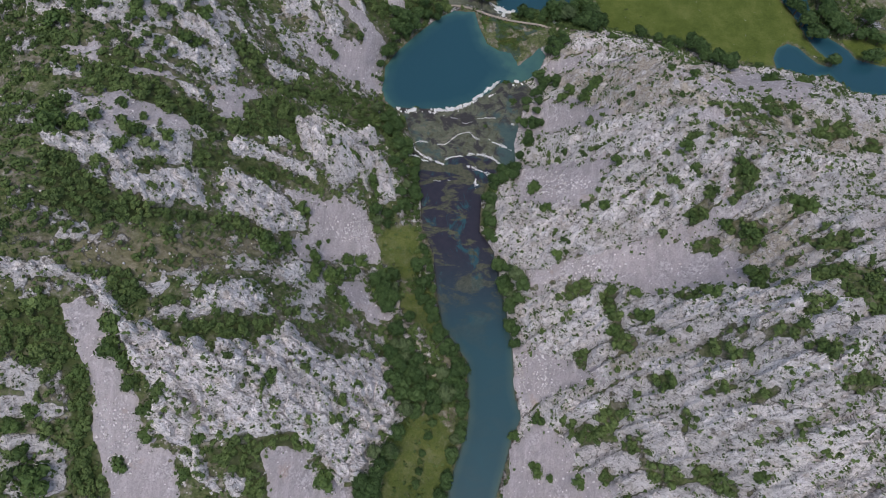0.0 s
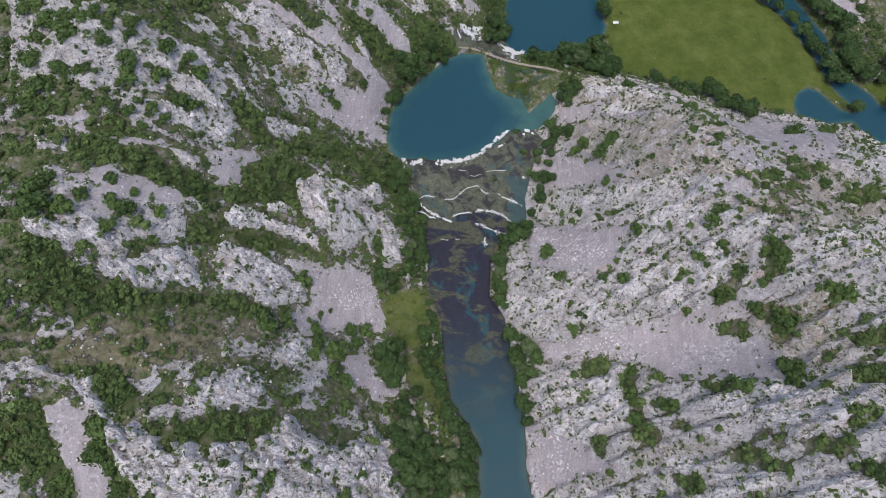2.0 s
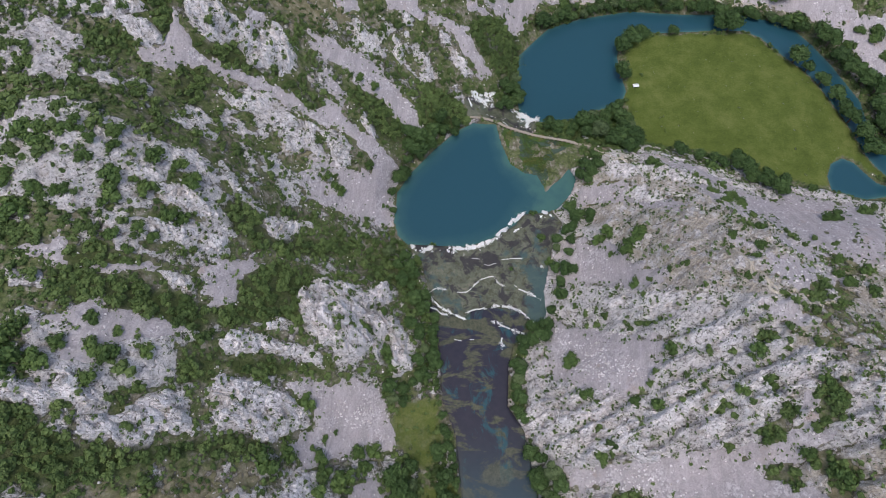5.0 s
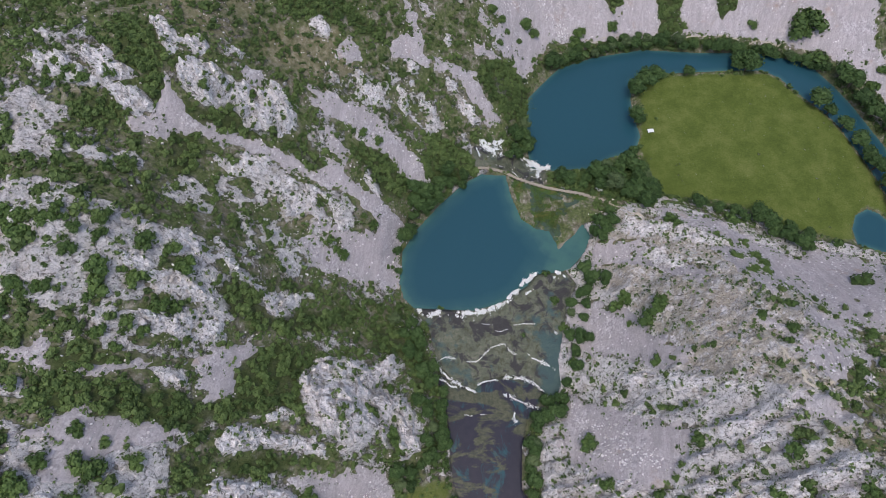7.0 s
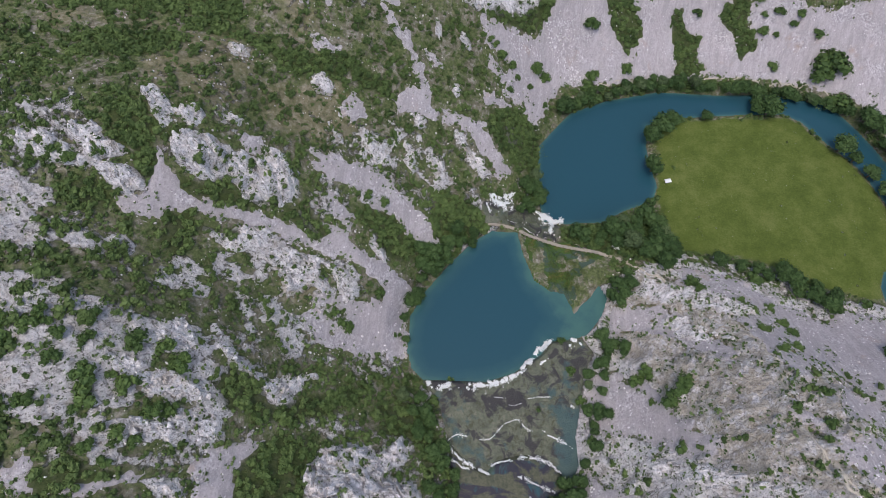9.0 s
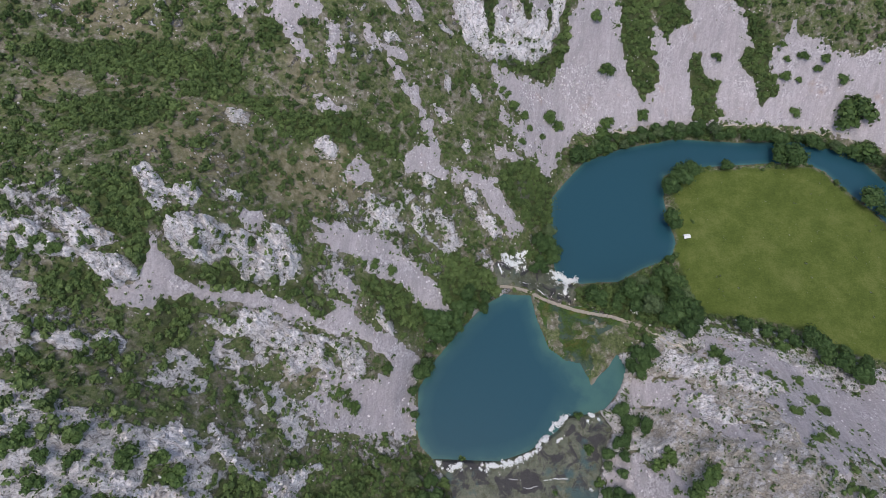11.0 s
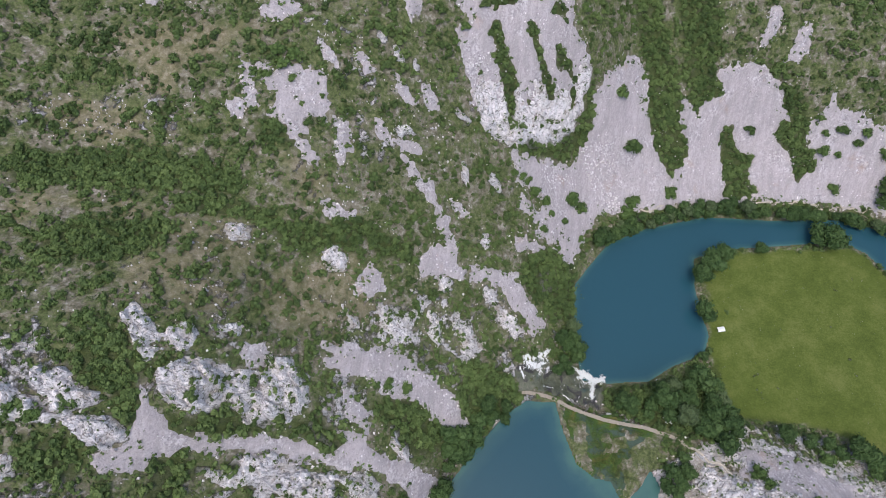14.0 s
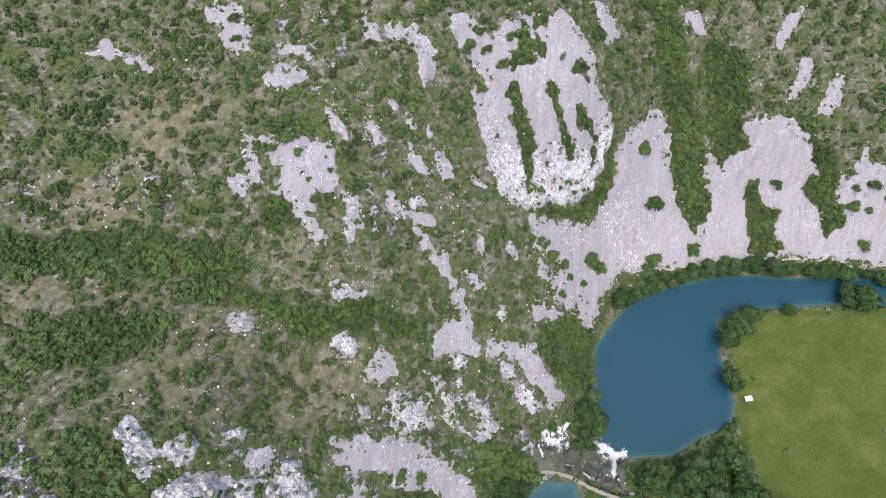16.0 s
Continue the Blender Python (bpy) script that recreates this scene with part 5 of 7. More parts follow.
def angular(count, seed):
    """Angular limestone blocks, about 1 m across."""
    shapes = []
    for k in range(count):
        r = random.Random(seed + k)
        bm = bmesh.new()
        for _ in range(13):
            v = Vector((r.gauss(0, 1), r.gauss(0, 1), r.gauss(0, 1))).normalized()
            bm.verts.new((v.x * 0.62, v.y * 0.48, v.z * 0.42))
        bmesh.ops.convex_hull(bm, input=bm.verts[:])
        bmesh.ops.delete(bm, geom=[v for v in bm.verts if not v.link_faces], context="VERTS")
        me = bpy.data.meshes.new("boulder")
        bm.to_mesh(me)
        bm.free()
        shapes.append(me)
    return shapes


BOULDERS_WEST, BOULDERS_EAST = angular(7, 70), angular(7, 90)
for shapes, material in ((BOULDERS_WEST, ROCK_WEST), (BOULDERS_EAST, ROCK_EAST)):
    for me in shapes:
        me.materials.append(material)


def with_blocks(thing, me, name, shapes, pts, count, sizes, seed):
    """Hangs the sheet and loose blocks on it under the thing."""
    r = random.Random(seed)
    p = np.array(pts, float)
    (x0, y0), (x1, y1) = p.min(0), p.max(0)
    mid = p.mean(0)
    thing.location = (mid[0], mid[1], float(height_at(mid[:1], mid[1:])[0]))
    down = thing.matrix_basis.inverted()
    for piece in me:
        part_mesh(name, piece, thing).matrix_basis = down
    for _ in range(count * 4):
        x, y = r.uniform(x0, x1), r.uniform(y0, y1)
        if count and float(inside(pts, np.array([x]), np.array([y]))[0]) > 2 and float(cover("thicket", np.array([x]), np.array([y]), 4, 4)[0]) < 0.2:
            size = r.uniform(*sizes)
            z = float(height_at(np.array([x]), np.array([y]))[0]) + 0.75
            part_mesh("boulder", r.choice(shapes), thing).matrix_basis = down @ pose(x, y, z + 0.12 * size, r.uniform(-25, 25), r.uniform(-25, 25), r.uniform(0, 360)) @ Matrix.Diagonal((size, size, size, 1))
            count -= 1


for k, (pts, _) in enumerate(OUTLINES["scree"]):
    me = sheet("gravel", pts, 1.3, scree_height, 2.5, SCREE, None, 4.0, 0.2, False, True, True)
    if not me:
        continue
    thing = tagged(new("scree_slope"), "pale grey-pink limestone scree slope", "scree", "scree slopes")
    spread = np.ptp(np.array(pts, float), axis=0)
    with_blocks(thing, me, "gravel", BOULDERS_WEST, pts, int(min(40, 4 + spread[0] * spread[1] / 250)), (0.8, 2.0), 900 + k)


TOP = Z.copy()


def crag(pts, rise):
    p = np.array(pts, float)
    spur = p[:, 0].mean() > 20 and p[:, 1].mean() < 450

    def bump_up(x, y, d):
        body, dome = smooth(-0.8, 1.8, d), smooth(0, 9, d)
        a, b = (x * 0.96 + y * 0.28, -x * 0.28 + y * 0.96) if spur else (x * 0.80 - y * 0.60, x * 0.60 + y * 0.80)
        a, b = a * (0.5 if spur else 0.8) + 1.6 * fbm(x, y, 7, 3, 51), b + 1.6 * fbm(x, y, 7, 3, 52)
        big, edge = blocks(a, b, 8.5, 53)
        small, rim = blocks(a * 1.1, b, 3.4, 57)
        chip, cut = blocks(a, b, 1.5, 63)
        top = rise * (0.10 + 0.25 * dome + 0.15 * strata(x, y) + 0.40 * big) * (0.35 + 0.65 * smooth(0, 0.17, edge))
        top = top + 2.6 * small * smooth(0, 0.2, rim) + 1.1 * chip * smooth(0, 0.22, cut) + 0.8 * (vnoise(x * 1.2, y * 1.2, 58) - 0.5)
        return body * top - 1.6 * (1 - body)

    me = sheet("rock_face", pts, 0.75, lambda x, y, d: height_at(x, y) + bump_up(x, y, d), 2.0, ROCK_EAST if spur else ROCK_WEST, None, 4.0, 0.29, True, True, True)
    i0, i1 = np.searchsorted(gx, (p[:, 0].min() - 4, p[:, 0].max() + 4))
    j0, j1 = np.searchsorted(gy, (p[:, 1].min() - 4, p[:, 1].max() + 4))
    x, y = X[j0:j1, i0:i1], Y[j0:j1, i0:i1]
    d = np.minimum(inside(pts, x, y) + 8 * (fbm(x, y, 9, 4, 17) - 0.5), hollows(x, y, 0.29))
    d = np.minimum(d, 7 * (0.5 - cover("thicket", x, y, 4, 4)))
    TOP[j0:j1, i0:i1] = np.maximum(TOP[j0:j1, i0:i1], Z[j0:j1, i0:i1] + bump_up(x, y, d))
    if not me:
        return
    ob = new("rock_crag")
    spread = np.ptp(p, axis=0)
    with_blocks(ob, me, "rock_face", BOULDERS_EAST if spur else BOULDERS_WEST, pts, int(min(30, 5 + spread[0] * spread[1] / 90)), (2.0, 4.2), int(p.sum()))
    tagged(ob, "craggy white limestone outcrop" if rise > 5 else "low broken limestone outcrop", "rock", "limestone outcrops")


for pts, rise in OUTLINES["crag"]:
    crag(pts, rise)

# ---- plants ----
rng = np.random.default_rng(7)


def ball(r, centre, radius, flat):
    """A rough eight-sided core of a leafy lobe."""
    co, f = [], []
    for k in range(6):
        a = k * math.pi / 3
        co += [(math.cos(a), math.sin(a), -0.3), (0.72 * math.cos(a + 0.5), 0.72 * math.sin(a + 0.5), 0.6)]
        n = 2 * ((k + 1) % 6)
        f.append((2 * k, n, n + 1, 2 * k + 1))
    co.append((0, 0, 0.85))
    f += [(1, 3, 5, 12), (5, 7, 9, 12), (9, 11, 1, 12)]
    co = np.array(co) * radius * r.uniform(0.85, 1.1, (13, 1)) * (1, 1, flat) + centre
    return co, np.array(f)


def leaf_clump(count, radius, size, flat=0.75, lobes=1, seed=0, core=0.86, loose=0.4):
    """Leaf sprays on one or several rounded lobes with dense cores: corners and four-cornered faces."""
    r = np.random.default_rng(seed)
    centre = np.zeros((lobes, 3))
    if lobes > 1:
        a = np.arange(lobes) * 2.4 + r.uniform(0, 1.2, lobes)
        centre = np.stack([np.cos(a), np.sin(a), r.uniform(-0.2, 0.3, lobes)], -1) * radius * r.uniform(0.35, 0.62, (lobes, 1))
        centre[0] = (0, 0, radius * 0.3)
    lobe_r = radius * (r.uniform(0.40, 0.60, lobes) if lobes > 1 else np.ones(1))
    which = r.choice(lobes, count, p=lobe_r**2 / (lobe_r**2).sum())
    way = r.normal(size=(count, 3))
    way[:, 2] = np.abs(way[:, 2]) * 1.1 - 0.3
    way /= np.linalg.norm(way, axis=1)[:, None]
    mid = centre[which] + way * lobe_r[which][:, None] * r.uniform(0.76, 1.16, (count, 1)) * (1, 1, flat)
    n = way + r.normal(size=(count, 3)) * loose
    n /= np.linalg.norm(n, axis=1)[:, None]
    u = np.cross(n, r.normal(size=(count, 3)))
    u /= np.linalg.norm(u, axis=1)[:, None]
    v = np.cross(n, u)
    s = size * r.uniform(0.6, 1.35, (count, 1))
    co = [np.stack([mid - u * s, mid - v * s * 0.75 - n * s * 0.15, mid + u * s, mid + v * s * 0.75 - n * s * 0.15], 1).reshape(-1, 3)]
    f, base = [np.arange(count * 4).reshape(-1, 4)], count * 4
    if core:
        for k in range(lobes):
            c, q = ball(r, centre[k], lobe_r[k] * core, flat)
            co.append(c)
            f.append(q + base)
            base += len(c)
    return np.concatenate(co), np.concatenate(f)


def scatter(spots, radii, tints, templates):
    """Many plants joined: templates are clumps of radius 1."""
    all_co, all_f, all_t, base = [], [], [], 0
    pick = rng.integers(0, len(templates), len(spots))
    for k, (co, f) in enumerate(templates):
        m = pick == k
        if not m.any():
            continue
        a = rng.uniform(0, 2 * np.pi, m.sum())
        c, s, r = np.cos(a)[:, None], np.sin(a)[:, None], radii[m][:, None]
        x = (co[None, :, 0] * c - co[None, :, 1] * s) * r + spots[m][:, 0:1]
        y = (co[None, :, 0] * s + co[None, :, 1] * c) * r + spots[m][:, 1:2]
        z = co[None, :, 2] * r + spots[m][:, 2:3]
        all_co.append(np.stack([x, y, z], -1).reshape(-1, 3))
        all_f.append((f[None] + (np.arange(m.sum()) * len(co))[:, None, None]).reshape(-1, 4) + base)
        all_t.append(np.repeat(tints[m], len(co)))
        base += m.sum() * len(co)
    return np.concatenate(all_co), np.concatenate(all_f), np.concatenate(all_t)


def rims(x, y):
    """1 along the borders of scree and crags, where bushes gather."""
    best = np.zeros(x.shape)
    for kind in ("scree", "crag"):
        for pts, _ in OUTLINES[kind]:
            d = near_inside(pts, x, y, 9)
            best = np.maximum(best, smooth(-6, -2.5, d) * smooth(4.5, -0.5, d))
    return best


def scrub_density(x, y):
    north = smooth(440, 560, y)
    spur = east(x, y)
    wild = fbm(x, y, 15, 4, 61)
    p = (0.42 + 0.58 * smooth(0.36, 0.54, wild)) * (1 - 0.3 * north) * (1 - spur) + np.maximum(0.14 * smooth(0.4, 0.6, wild), 0.75 * clefts(x, y)) * spur
    p = np.maximum(p, rims(x, y) * (0.55 - 0.35 * spur) * smooth(0.35, 0.5, fbm(x, y, 8, 3, 62)))
    p = p + (0.15 + 0.6 * smooth(0.40, 0.52, fbm(x, y, 9, 4, 66)) - p) * cover("mixed", x, y, 9, 7)
    p = p * (1 - 0.3 * np.maximum(cover("dry", x, y, 12, 6), cover("turf", x, y, 8, 5)))
    p = np.where(cover("bare", x, y) > 0.5, 0.04 + 0.30 * smooth(0.48, 0.58, wild), p)
    p = np.where(cover("crag", x, y) > 0.5, 0.05 + 0.45 * smooth(0.45, 0.37, grain(x, y)), p)
    p = np.where(cover("scree", x, y, 2, 3) > 0.4, 0.004, p)
    p = p + (0.96 - p) * cover("thicket", x, y, 4, 4)
    p = np.where(cover("grass", x, y, 2, 2) > 0.3, np.where(y < 330, 0.08, 0.004), p)
    for level, pts in WATER.values():
        p = np.where(near_inside(pts, x, y, 9) > -1.5, 0, p)
    for pts in (REED_ISLAND, TUFA_SLOPE):
        p = np.where(near_inside(pts, x, y, 9) > -2, 0, p)
    return p


cell = 6.0
sx, sy = np.meshgrid(np.arange(-340, 430, cell), np.arange(-42, 795, cell))
sx, sy = (sx + rng.uniform(0, cell, sx.shape)).ravel(), (sy + rng.uniform(0, cell, sy.shape)).ravel()
grow = rng.uniform(size=sx.shape) < scrub_density(sx, sy)
sx, sy = sx[grow], sy[grow]
nx, ny = rng.uniform(-340, 430, 9000), rng.uniform(400, 795, 9000)
grow = rng.uniform(size=nx.shape) < scrub_density(nx, ny) * smooth(400, 470, ny)
sx, sy = np.concatenate([sx, nx[grow]]), np.concatenate([sy, ny[grow]])
fx, fy = rng.uniform(-340, 430, 5000), rng.uniform(-42, 795, 5000)
grow = cover("thicket", fx, fy, 4, 4) * (scrub_density(fx, fy) > 0.5) > 0.6
sx, sy = np.concatenate([sx, fx[grow]]), np.concatenate([sy, fy[grow]])
thick = cover("thicket", sx, sy, 4, 4)
sr = (1.6 + 3.9 * rng.uniform(size=sx.shape) ** 1.5) * (1 - thick) + thick * rng.uniform(2.2, 5.2, sx.shape)
sr = np.where(east(sx, sy) * (1 - thick) > 0.5, sr * 0.78, sr * (1 + 0.3 * cover("bare", sx, sy) * (sy < 420)))
sr = sr * (1 - 0.12 * smooth(395, 470, sy)) * (1 - 0.35 * rims(sx, sy) * (1 - thick))
for x, y, radius in [(122, 278, 3.1), (131, 282, 3.1), (138, 282, 3.4), (116, 268, 2.3), (132, 266, 1.9), (143, 263, 2.2), (148, 264, 2.6), (138, 223, 2.9), (149, 221, 2.9), (156, 216, 3.3), (171, 219, 2.9), (148, 209, 3.3), (135, 205, 2.9), (128, 211, 2.6), (123, 196, 3.3), (113, 215, 2.9), (166, 227, 3.6), (175, 230, 3.6), (169, 244, 2.6), (168, 238, 2.2), (181, 245, 3.3), (186, 242, 3.0), (193, 241, 3.4), (185, 220, 3.6), (170, 261, 2.2), (185, 308, 3.6), (191, 317, 3.7), (174, 301, 2.3), (174, 331, 2.5), (188, 378, 2.9), (173, 357, 2.2), (189, 354, 3.6)]:
    sx, sy, sr, thick = np.r_[sx, x], np.r_[sy, y], np.r_[sr, radius * 1.1], np.r_[thick, 0]
for x, y, radius in [(131, 366, 1.8), (127, 373, 1.8), (116, 248, 3.8), (121, 248, 3.4), (104, 252, 2.3), (90, 255, 3.2), (84, 256, 3.2), (232, 322, 3.3), (223, 309, 3.5), (249, 315, 3.3), (259, 308, 3.3), (235, 306, 2.7), (159, 270, 1.9), (145, 291, 1.9), (134, 315, 2.0), (151, 284, 1.9), (151, 253, 1.8), (-212, 292, 3.2), (-228, 290, 3.9), (-208, 284, 3.2), (-216, 279, 3.9), (-186, 276, 2.6), (-204, 276, 2.9), (-192, 337, 3.0), (-155, 619, 3.3), (-109, 638, 2.2), (-105, 634, 3.0), (-94, 625, 3.3), (-64, 578, 3.4), (-48, 547, 3.4), (-131, 632, 3.7), (-19, 653, 3.2)]:
    sx, sy, sr, thick = np.r_[sx, x], np.r_[sy, y], np.r_[sr, radius * 1.1], np.r_[thick, 0]
for x, y, radius in [(-76, 616, 2.6), (-79, 637, 3.0), (-71, 614, 2.6)]:
    sx, sy, sr, thick = np.r_[sx, x], np.r_[sy, y], np.r_[sr, radius * 1.1], np.r_[thick, 0]
for x, y, radius in [(142, 190, 3.4), (167, 184, 3.7), (169, 189, 3.7), (179, 178, 3.7), (186, 186, 2.9), (145, 123, 3.2), (182, 114, 3.1), (92, 143, 3.8), (81, 140, 3.5), (97, 148, 3.1), (85, 175, 3.8), (80, 185, 3.5), (55, 185, 2.4), (65, 183, 2.3), (163, 158, 3.0), (171, 156, 3.0), (172, 223, 3.3), (210, 252, 3.7), (180, 251, 3.5), (279, 262, 3.8)]:
    sx, sy, sr, thick = np.r_[sx, x], np.r_[sy, y], np.r_[sr, radius * 1.1], np.r_[thick, 0]
sz = height_at(sx, sy, TOP) + 0.2 * sr
st = np.clip(0.50 - 0.12 * smooth(420, 520, sy) * (1 - thick) + 0.9 * (fbm(sx, sy, 40, 3, 71) - 0.5) + rng.normal(size=sx.shape) * 0.36, 0, 1)
templates = [leaf_clump(42 if k % 3 else 32, 1.0, 0.18, 0.95, (2, 3, 4)[k % 3], 100 + k, 0.82, 0.5) for k in range(9)]
co, faces, tint = scatter(np.stack([sx, sy, sz], -1), sr, st, templates)
ex, ey = rng.uniform(-340, 430, 120000), rng.uniform(-42, 795, 120000)
chance = (1 - 0.6 * smooth(420, 520, ey)) * (0.05 + 0.24 * east(ex, ey) + 0.45 * smooth(0.42, 0.6, fbm(ex, ey, 12, 4, 64)) + 0.35 * smooth(0.47, 0.38, grain(ex, ey)))
edge_here = rims(ex, ey) > 0.2
chance = np.where(edge_here, np.maximum(chance, 0.5), chance) * ((scrub_density(ex, ey) > 0.02) | edge_here) * (1 - cover("thicket", ex, ey, 4, 4))
for level, pts in WATER.values():
    chance = np.where(near_inside(pts, ex, ey, 9) > -1.5, 0, chance)
grow = rng.uniform(size=ex.shape) < chance
ex, ey = ex[grow], ey[grow]
tufts = [leaf_clump(5, 0.9, 0.55, 0.8, 1, 150 + k, 0) for k in range(6)]
er = 0.45 + 1.7 * rng.uniform(size=ex.shape) ** 2
et = np.clip(0.42 + rng.normal(size=ex.shape) * 0.28, 0, 1)
co2, faces2, tint2 = scatter(np.stack([ex, ey, height_at(ex, ey, TOP) + 0.15], -1), er, et, tufts)
qx, qy = rng.uniform(-340, 430, 34000), rng.uniform(-42, 795, 34000)
grow = rng.uniform(size=qx.shape) < np.where(cover("thicket", qx, qy, 4, 4) > 0.5, 1.0, 0.75 * smooth(0.30, 0.75, scrub_density(qx, qy)) * (1 - east(qx, qy)) * (1 - 0.8 * smooth(430, 520, qy)))
qx, qy = qx[grow], qy[grow]
low = [leaf_clump(15, 1.0, 0.3, 0.8, 1, 170 + k, 0.82, 0.6) for k in range(6)]
co3, faces3, tint3 = scatter(np.stack([qx, qy, height_at(qx, qy, TOP) + 0.2], -1), rng.uniform(1.6, 3.5, qx.shape) * np.where(cover("thicket", qx, qy, 4, 4) > 0.5, 1.0, 0.62), np.clip(0.4 + rng.normal(size=qx.shape) * 0.28, 0, 1), low)
co, faces, tint = np.concatenate([co, co2, co3]), np.concatenate([faces, faces2 + len(co), faces3 + len(co) + len(co2)]), np.concatenate([tint, tint2, tint3])
scrub = new("scrub", mesh_from("scrub", co, faces, [SCRUB], {"tint": tint}, flat=True))
tagged(scrub, "dense low green scrub bushes over the hillsides", "shrubs", kind="stuff")


def tapered(bm, a, b, ra, rb, sides=7):
    a, b = Vector(a), Vector(b)
    q = (b - a).to_track_quat("Z", "Y").to_matrix().to_4x4()
    bmesh.ops.create_cone(bm, cap_ends=True, segments=sides, radius1=ra, radius2=rb, depth=(b - a).length, matrix=Matrix.Translation((a + b) / 2) @ q)


TREES = []
for k in range(6):
    r = random.Random(40 + k)
    empty = new("tree")
    bm = bmesh.new()
    tapered(bm, (0, 0, -0.3), (0.02, 0.01, 0.55), 0.06, 0.035)
    for limb in range(5):
        a = limb * 1.3 + r.random()
        tapered(bm, (0.01, 0, 0.25 + 0.06 * limb), (0.34 * math.cos(a), 0.34 * math.sin(a), 0.62 + 0.1 * r.random()), 0.024, 0.008, 5)
    part("trunk", bm, BARK, empty, "grey-brown trunk with spreading limbs")
    co, faces = leaf_clump(520, 0.54, 0.05, 0.9, 8, 200 + k)
    co[:, 2] += 0.66
    part_mesh("crown", mesh_from("crown", co, faces, [WILLOW_LEAF if k == 5 else TREE_LEAF], None, True), empty)
    tagged(empty, "grey-green willow on the river bank" if k == 5 else "dark green broadleaf tree on the river bank", "tree", "riverside trees")
    TREES.append(empty)
SHRUBS = []
for k in range(4):
    empty = new("shrub")
    bm = bmesh.new()
    for stem in range(4):
        a = stem * 1.6 + k
        tapered(bm, (0.05 * math.cos(a), 0.05 * math.sin(a), -0.3), (0.5 * math.cos(a), 0.5 * math.sin(a), 0.5), 0.05, 0.02, 5)
    part("stem", bm, BARK, empty, "brown woody stems")
    co, faces = leaf_clump(260, 1.0, 0.12, 0.75, 5, 300 + k)
    co[:, 2] += 0.3
    part_mesh("foliage", mesh_from("foliage", co, faces, [SHRUB_LEAF], None, True), empty)
    tagged(empty, "lone rounded green shrub on pale scree", "shrub", "lone shrubs")
    SHRUBS.append(empty)
luck = random.Random(5)
UNPLANTED = TREES + SHRUBS


CAUSEWAY = [(9, 455), (19, 454), (29, 451), (41, 444), (51, 440), (65, 435), (79, 432), (91, 430), (102, 426), (112, 422), (119, 415)]


def planted(kinds, x, y, size, tall=1.0):
    """A copy of one of the plants, small enough to leave the causeway free."""
    off = min((Vector((x, y)) - Vector(p).lerp(Vector(q), k / 4)).length for p, q in zip(CAUSEWAY, CAUSEWAY[1:]) for k in range(5))
    if off < size + 1.5:
        size = max(1.2, min(size, off - 1.5))
    src = luck.choice(kinds)
    z = float(height_at(np.array([x]), np.array([y]))[0])
    m = pose(x, y, z, 0, 0, luck.uniform(0, 360))
    if src in UNPLANTED:
        UNPLANTED.remove(src)
        src.matrix_basis, ob = m, src
    else:
        ob = copy_thing(src, m)
    ob.scale = (size, size, size * tall)
    return ob


def tree(x, y, crown):
    planted(TREES[:5], x, y - 0.25 * crown, crown * 1.1, luck.uniform(0.8, 1.1))


def lone_shrub(x, y, radius):
    planted(SHRUBS, x, y - 0.3 * radius, radius * 1.15)


def rock_shrub(x, y, radius):
    tagged(planted(SHRUBS, x, y - 0.3 * radius, radius * 1.15), "rounded green shrub among pale limestone", "shrub", "lone shrubs")


def dry_spot(x, y):
    return all(float(inside(pts, np.array([x]), np.array([y]))[0]) < 0.5 for level, pts in WATER.values())


def tree_row(pts, spacing, crown):
    for (ax, ay), (bx, by) in zip(pts, pts[1:]):
        n = max(1, round(math.hypot(bx - ax, by - ay) / (1.25 * spacing)))
        for k in range(n):
            x, y = ax + (bx - ax) * (k + luck.random() * 0.6) / n + luck.uniform(-1.5, 1.5), ay + (by - ay) * (k + luck.random() * 0.6) / n + luck.uniform(-1.5, 1.5)
            planted(TREES, x, y - 0.3 * crown, crown * luck.uniform(0.8, 1.35), luck.uniform(0.75, 1.1))


def tree_stand(pts, spacing, crown):
    p = np.array(pts, float)
    (x0, y0), (x1, y1) = p.min(0), p.max(0)
    spacing, crown = spacing * 1.25, crown * 1.15
    for x in np.arange(x0, x1, spacing):
        for y in np.arange(y0, y1, spacing):
            px, py = x + luck.uniform(-2.5, 2.5), y + luck.uniform(-2.5, 2.5)
            if float(inside(pts, np.array([px]), np.array([py]))[0]) > -1 and dry_spot(px, py):
                planted(TREES, px, py - 0.2 * crown, crown * luck.uniform(0.8, 1.35), luck.uniform(0.8, 1.1))


tree_stand([(-35, 435), (-15, 448), (2, 451), (-2, 437), (-19, 429), (-27, 417), (-39, 406), (-51, 398), (-55, 404), (-43, 416)], 8, 9)
tree_row([(77, 581), (93, 584), (113, 591), (138, 600), (162, 605), (192, 607), (220, 604), (250, 602), (280, 601), (308, 593), (336, 579), (365, 562)], 7, 10)
tree_row([(88, 589), (118, 598), (162, 610), (206, 611)], 9, 8)
tree(158, 551, 15.5)
tree(168, 561, 17.7)
tree(180, 569, 14.0)
tree(211, 571, 9.2)
tree(260, 584, 17.3)
tree(269, 580, 19.6)
tree(154, 519, 15.1)
tree(148, 484, 7.4)
tree(83, 581, 15.1)
tree_stand([(65, 453), (77, 456), (97, 454), (120, 464), (135, 470), (148, 475), (150, 456), (153, 437), (155, 424), (136, 418), (121, 420), (108, 431), (89, 437), (70, 444)], 8.5, 11)
tree_stand([(34, 504), (50, 511), (60, 495), (54, 479), (37, 474)], 7, 9)
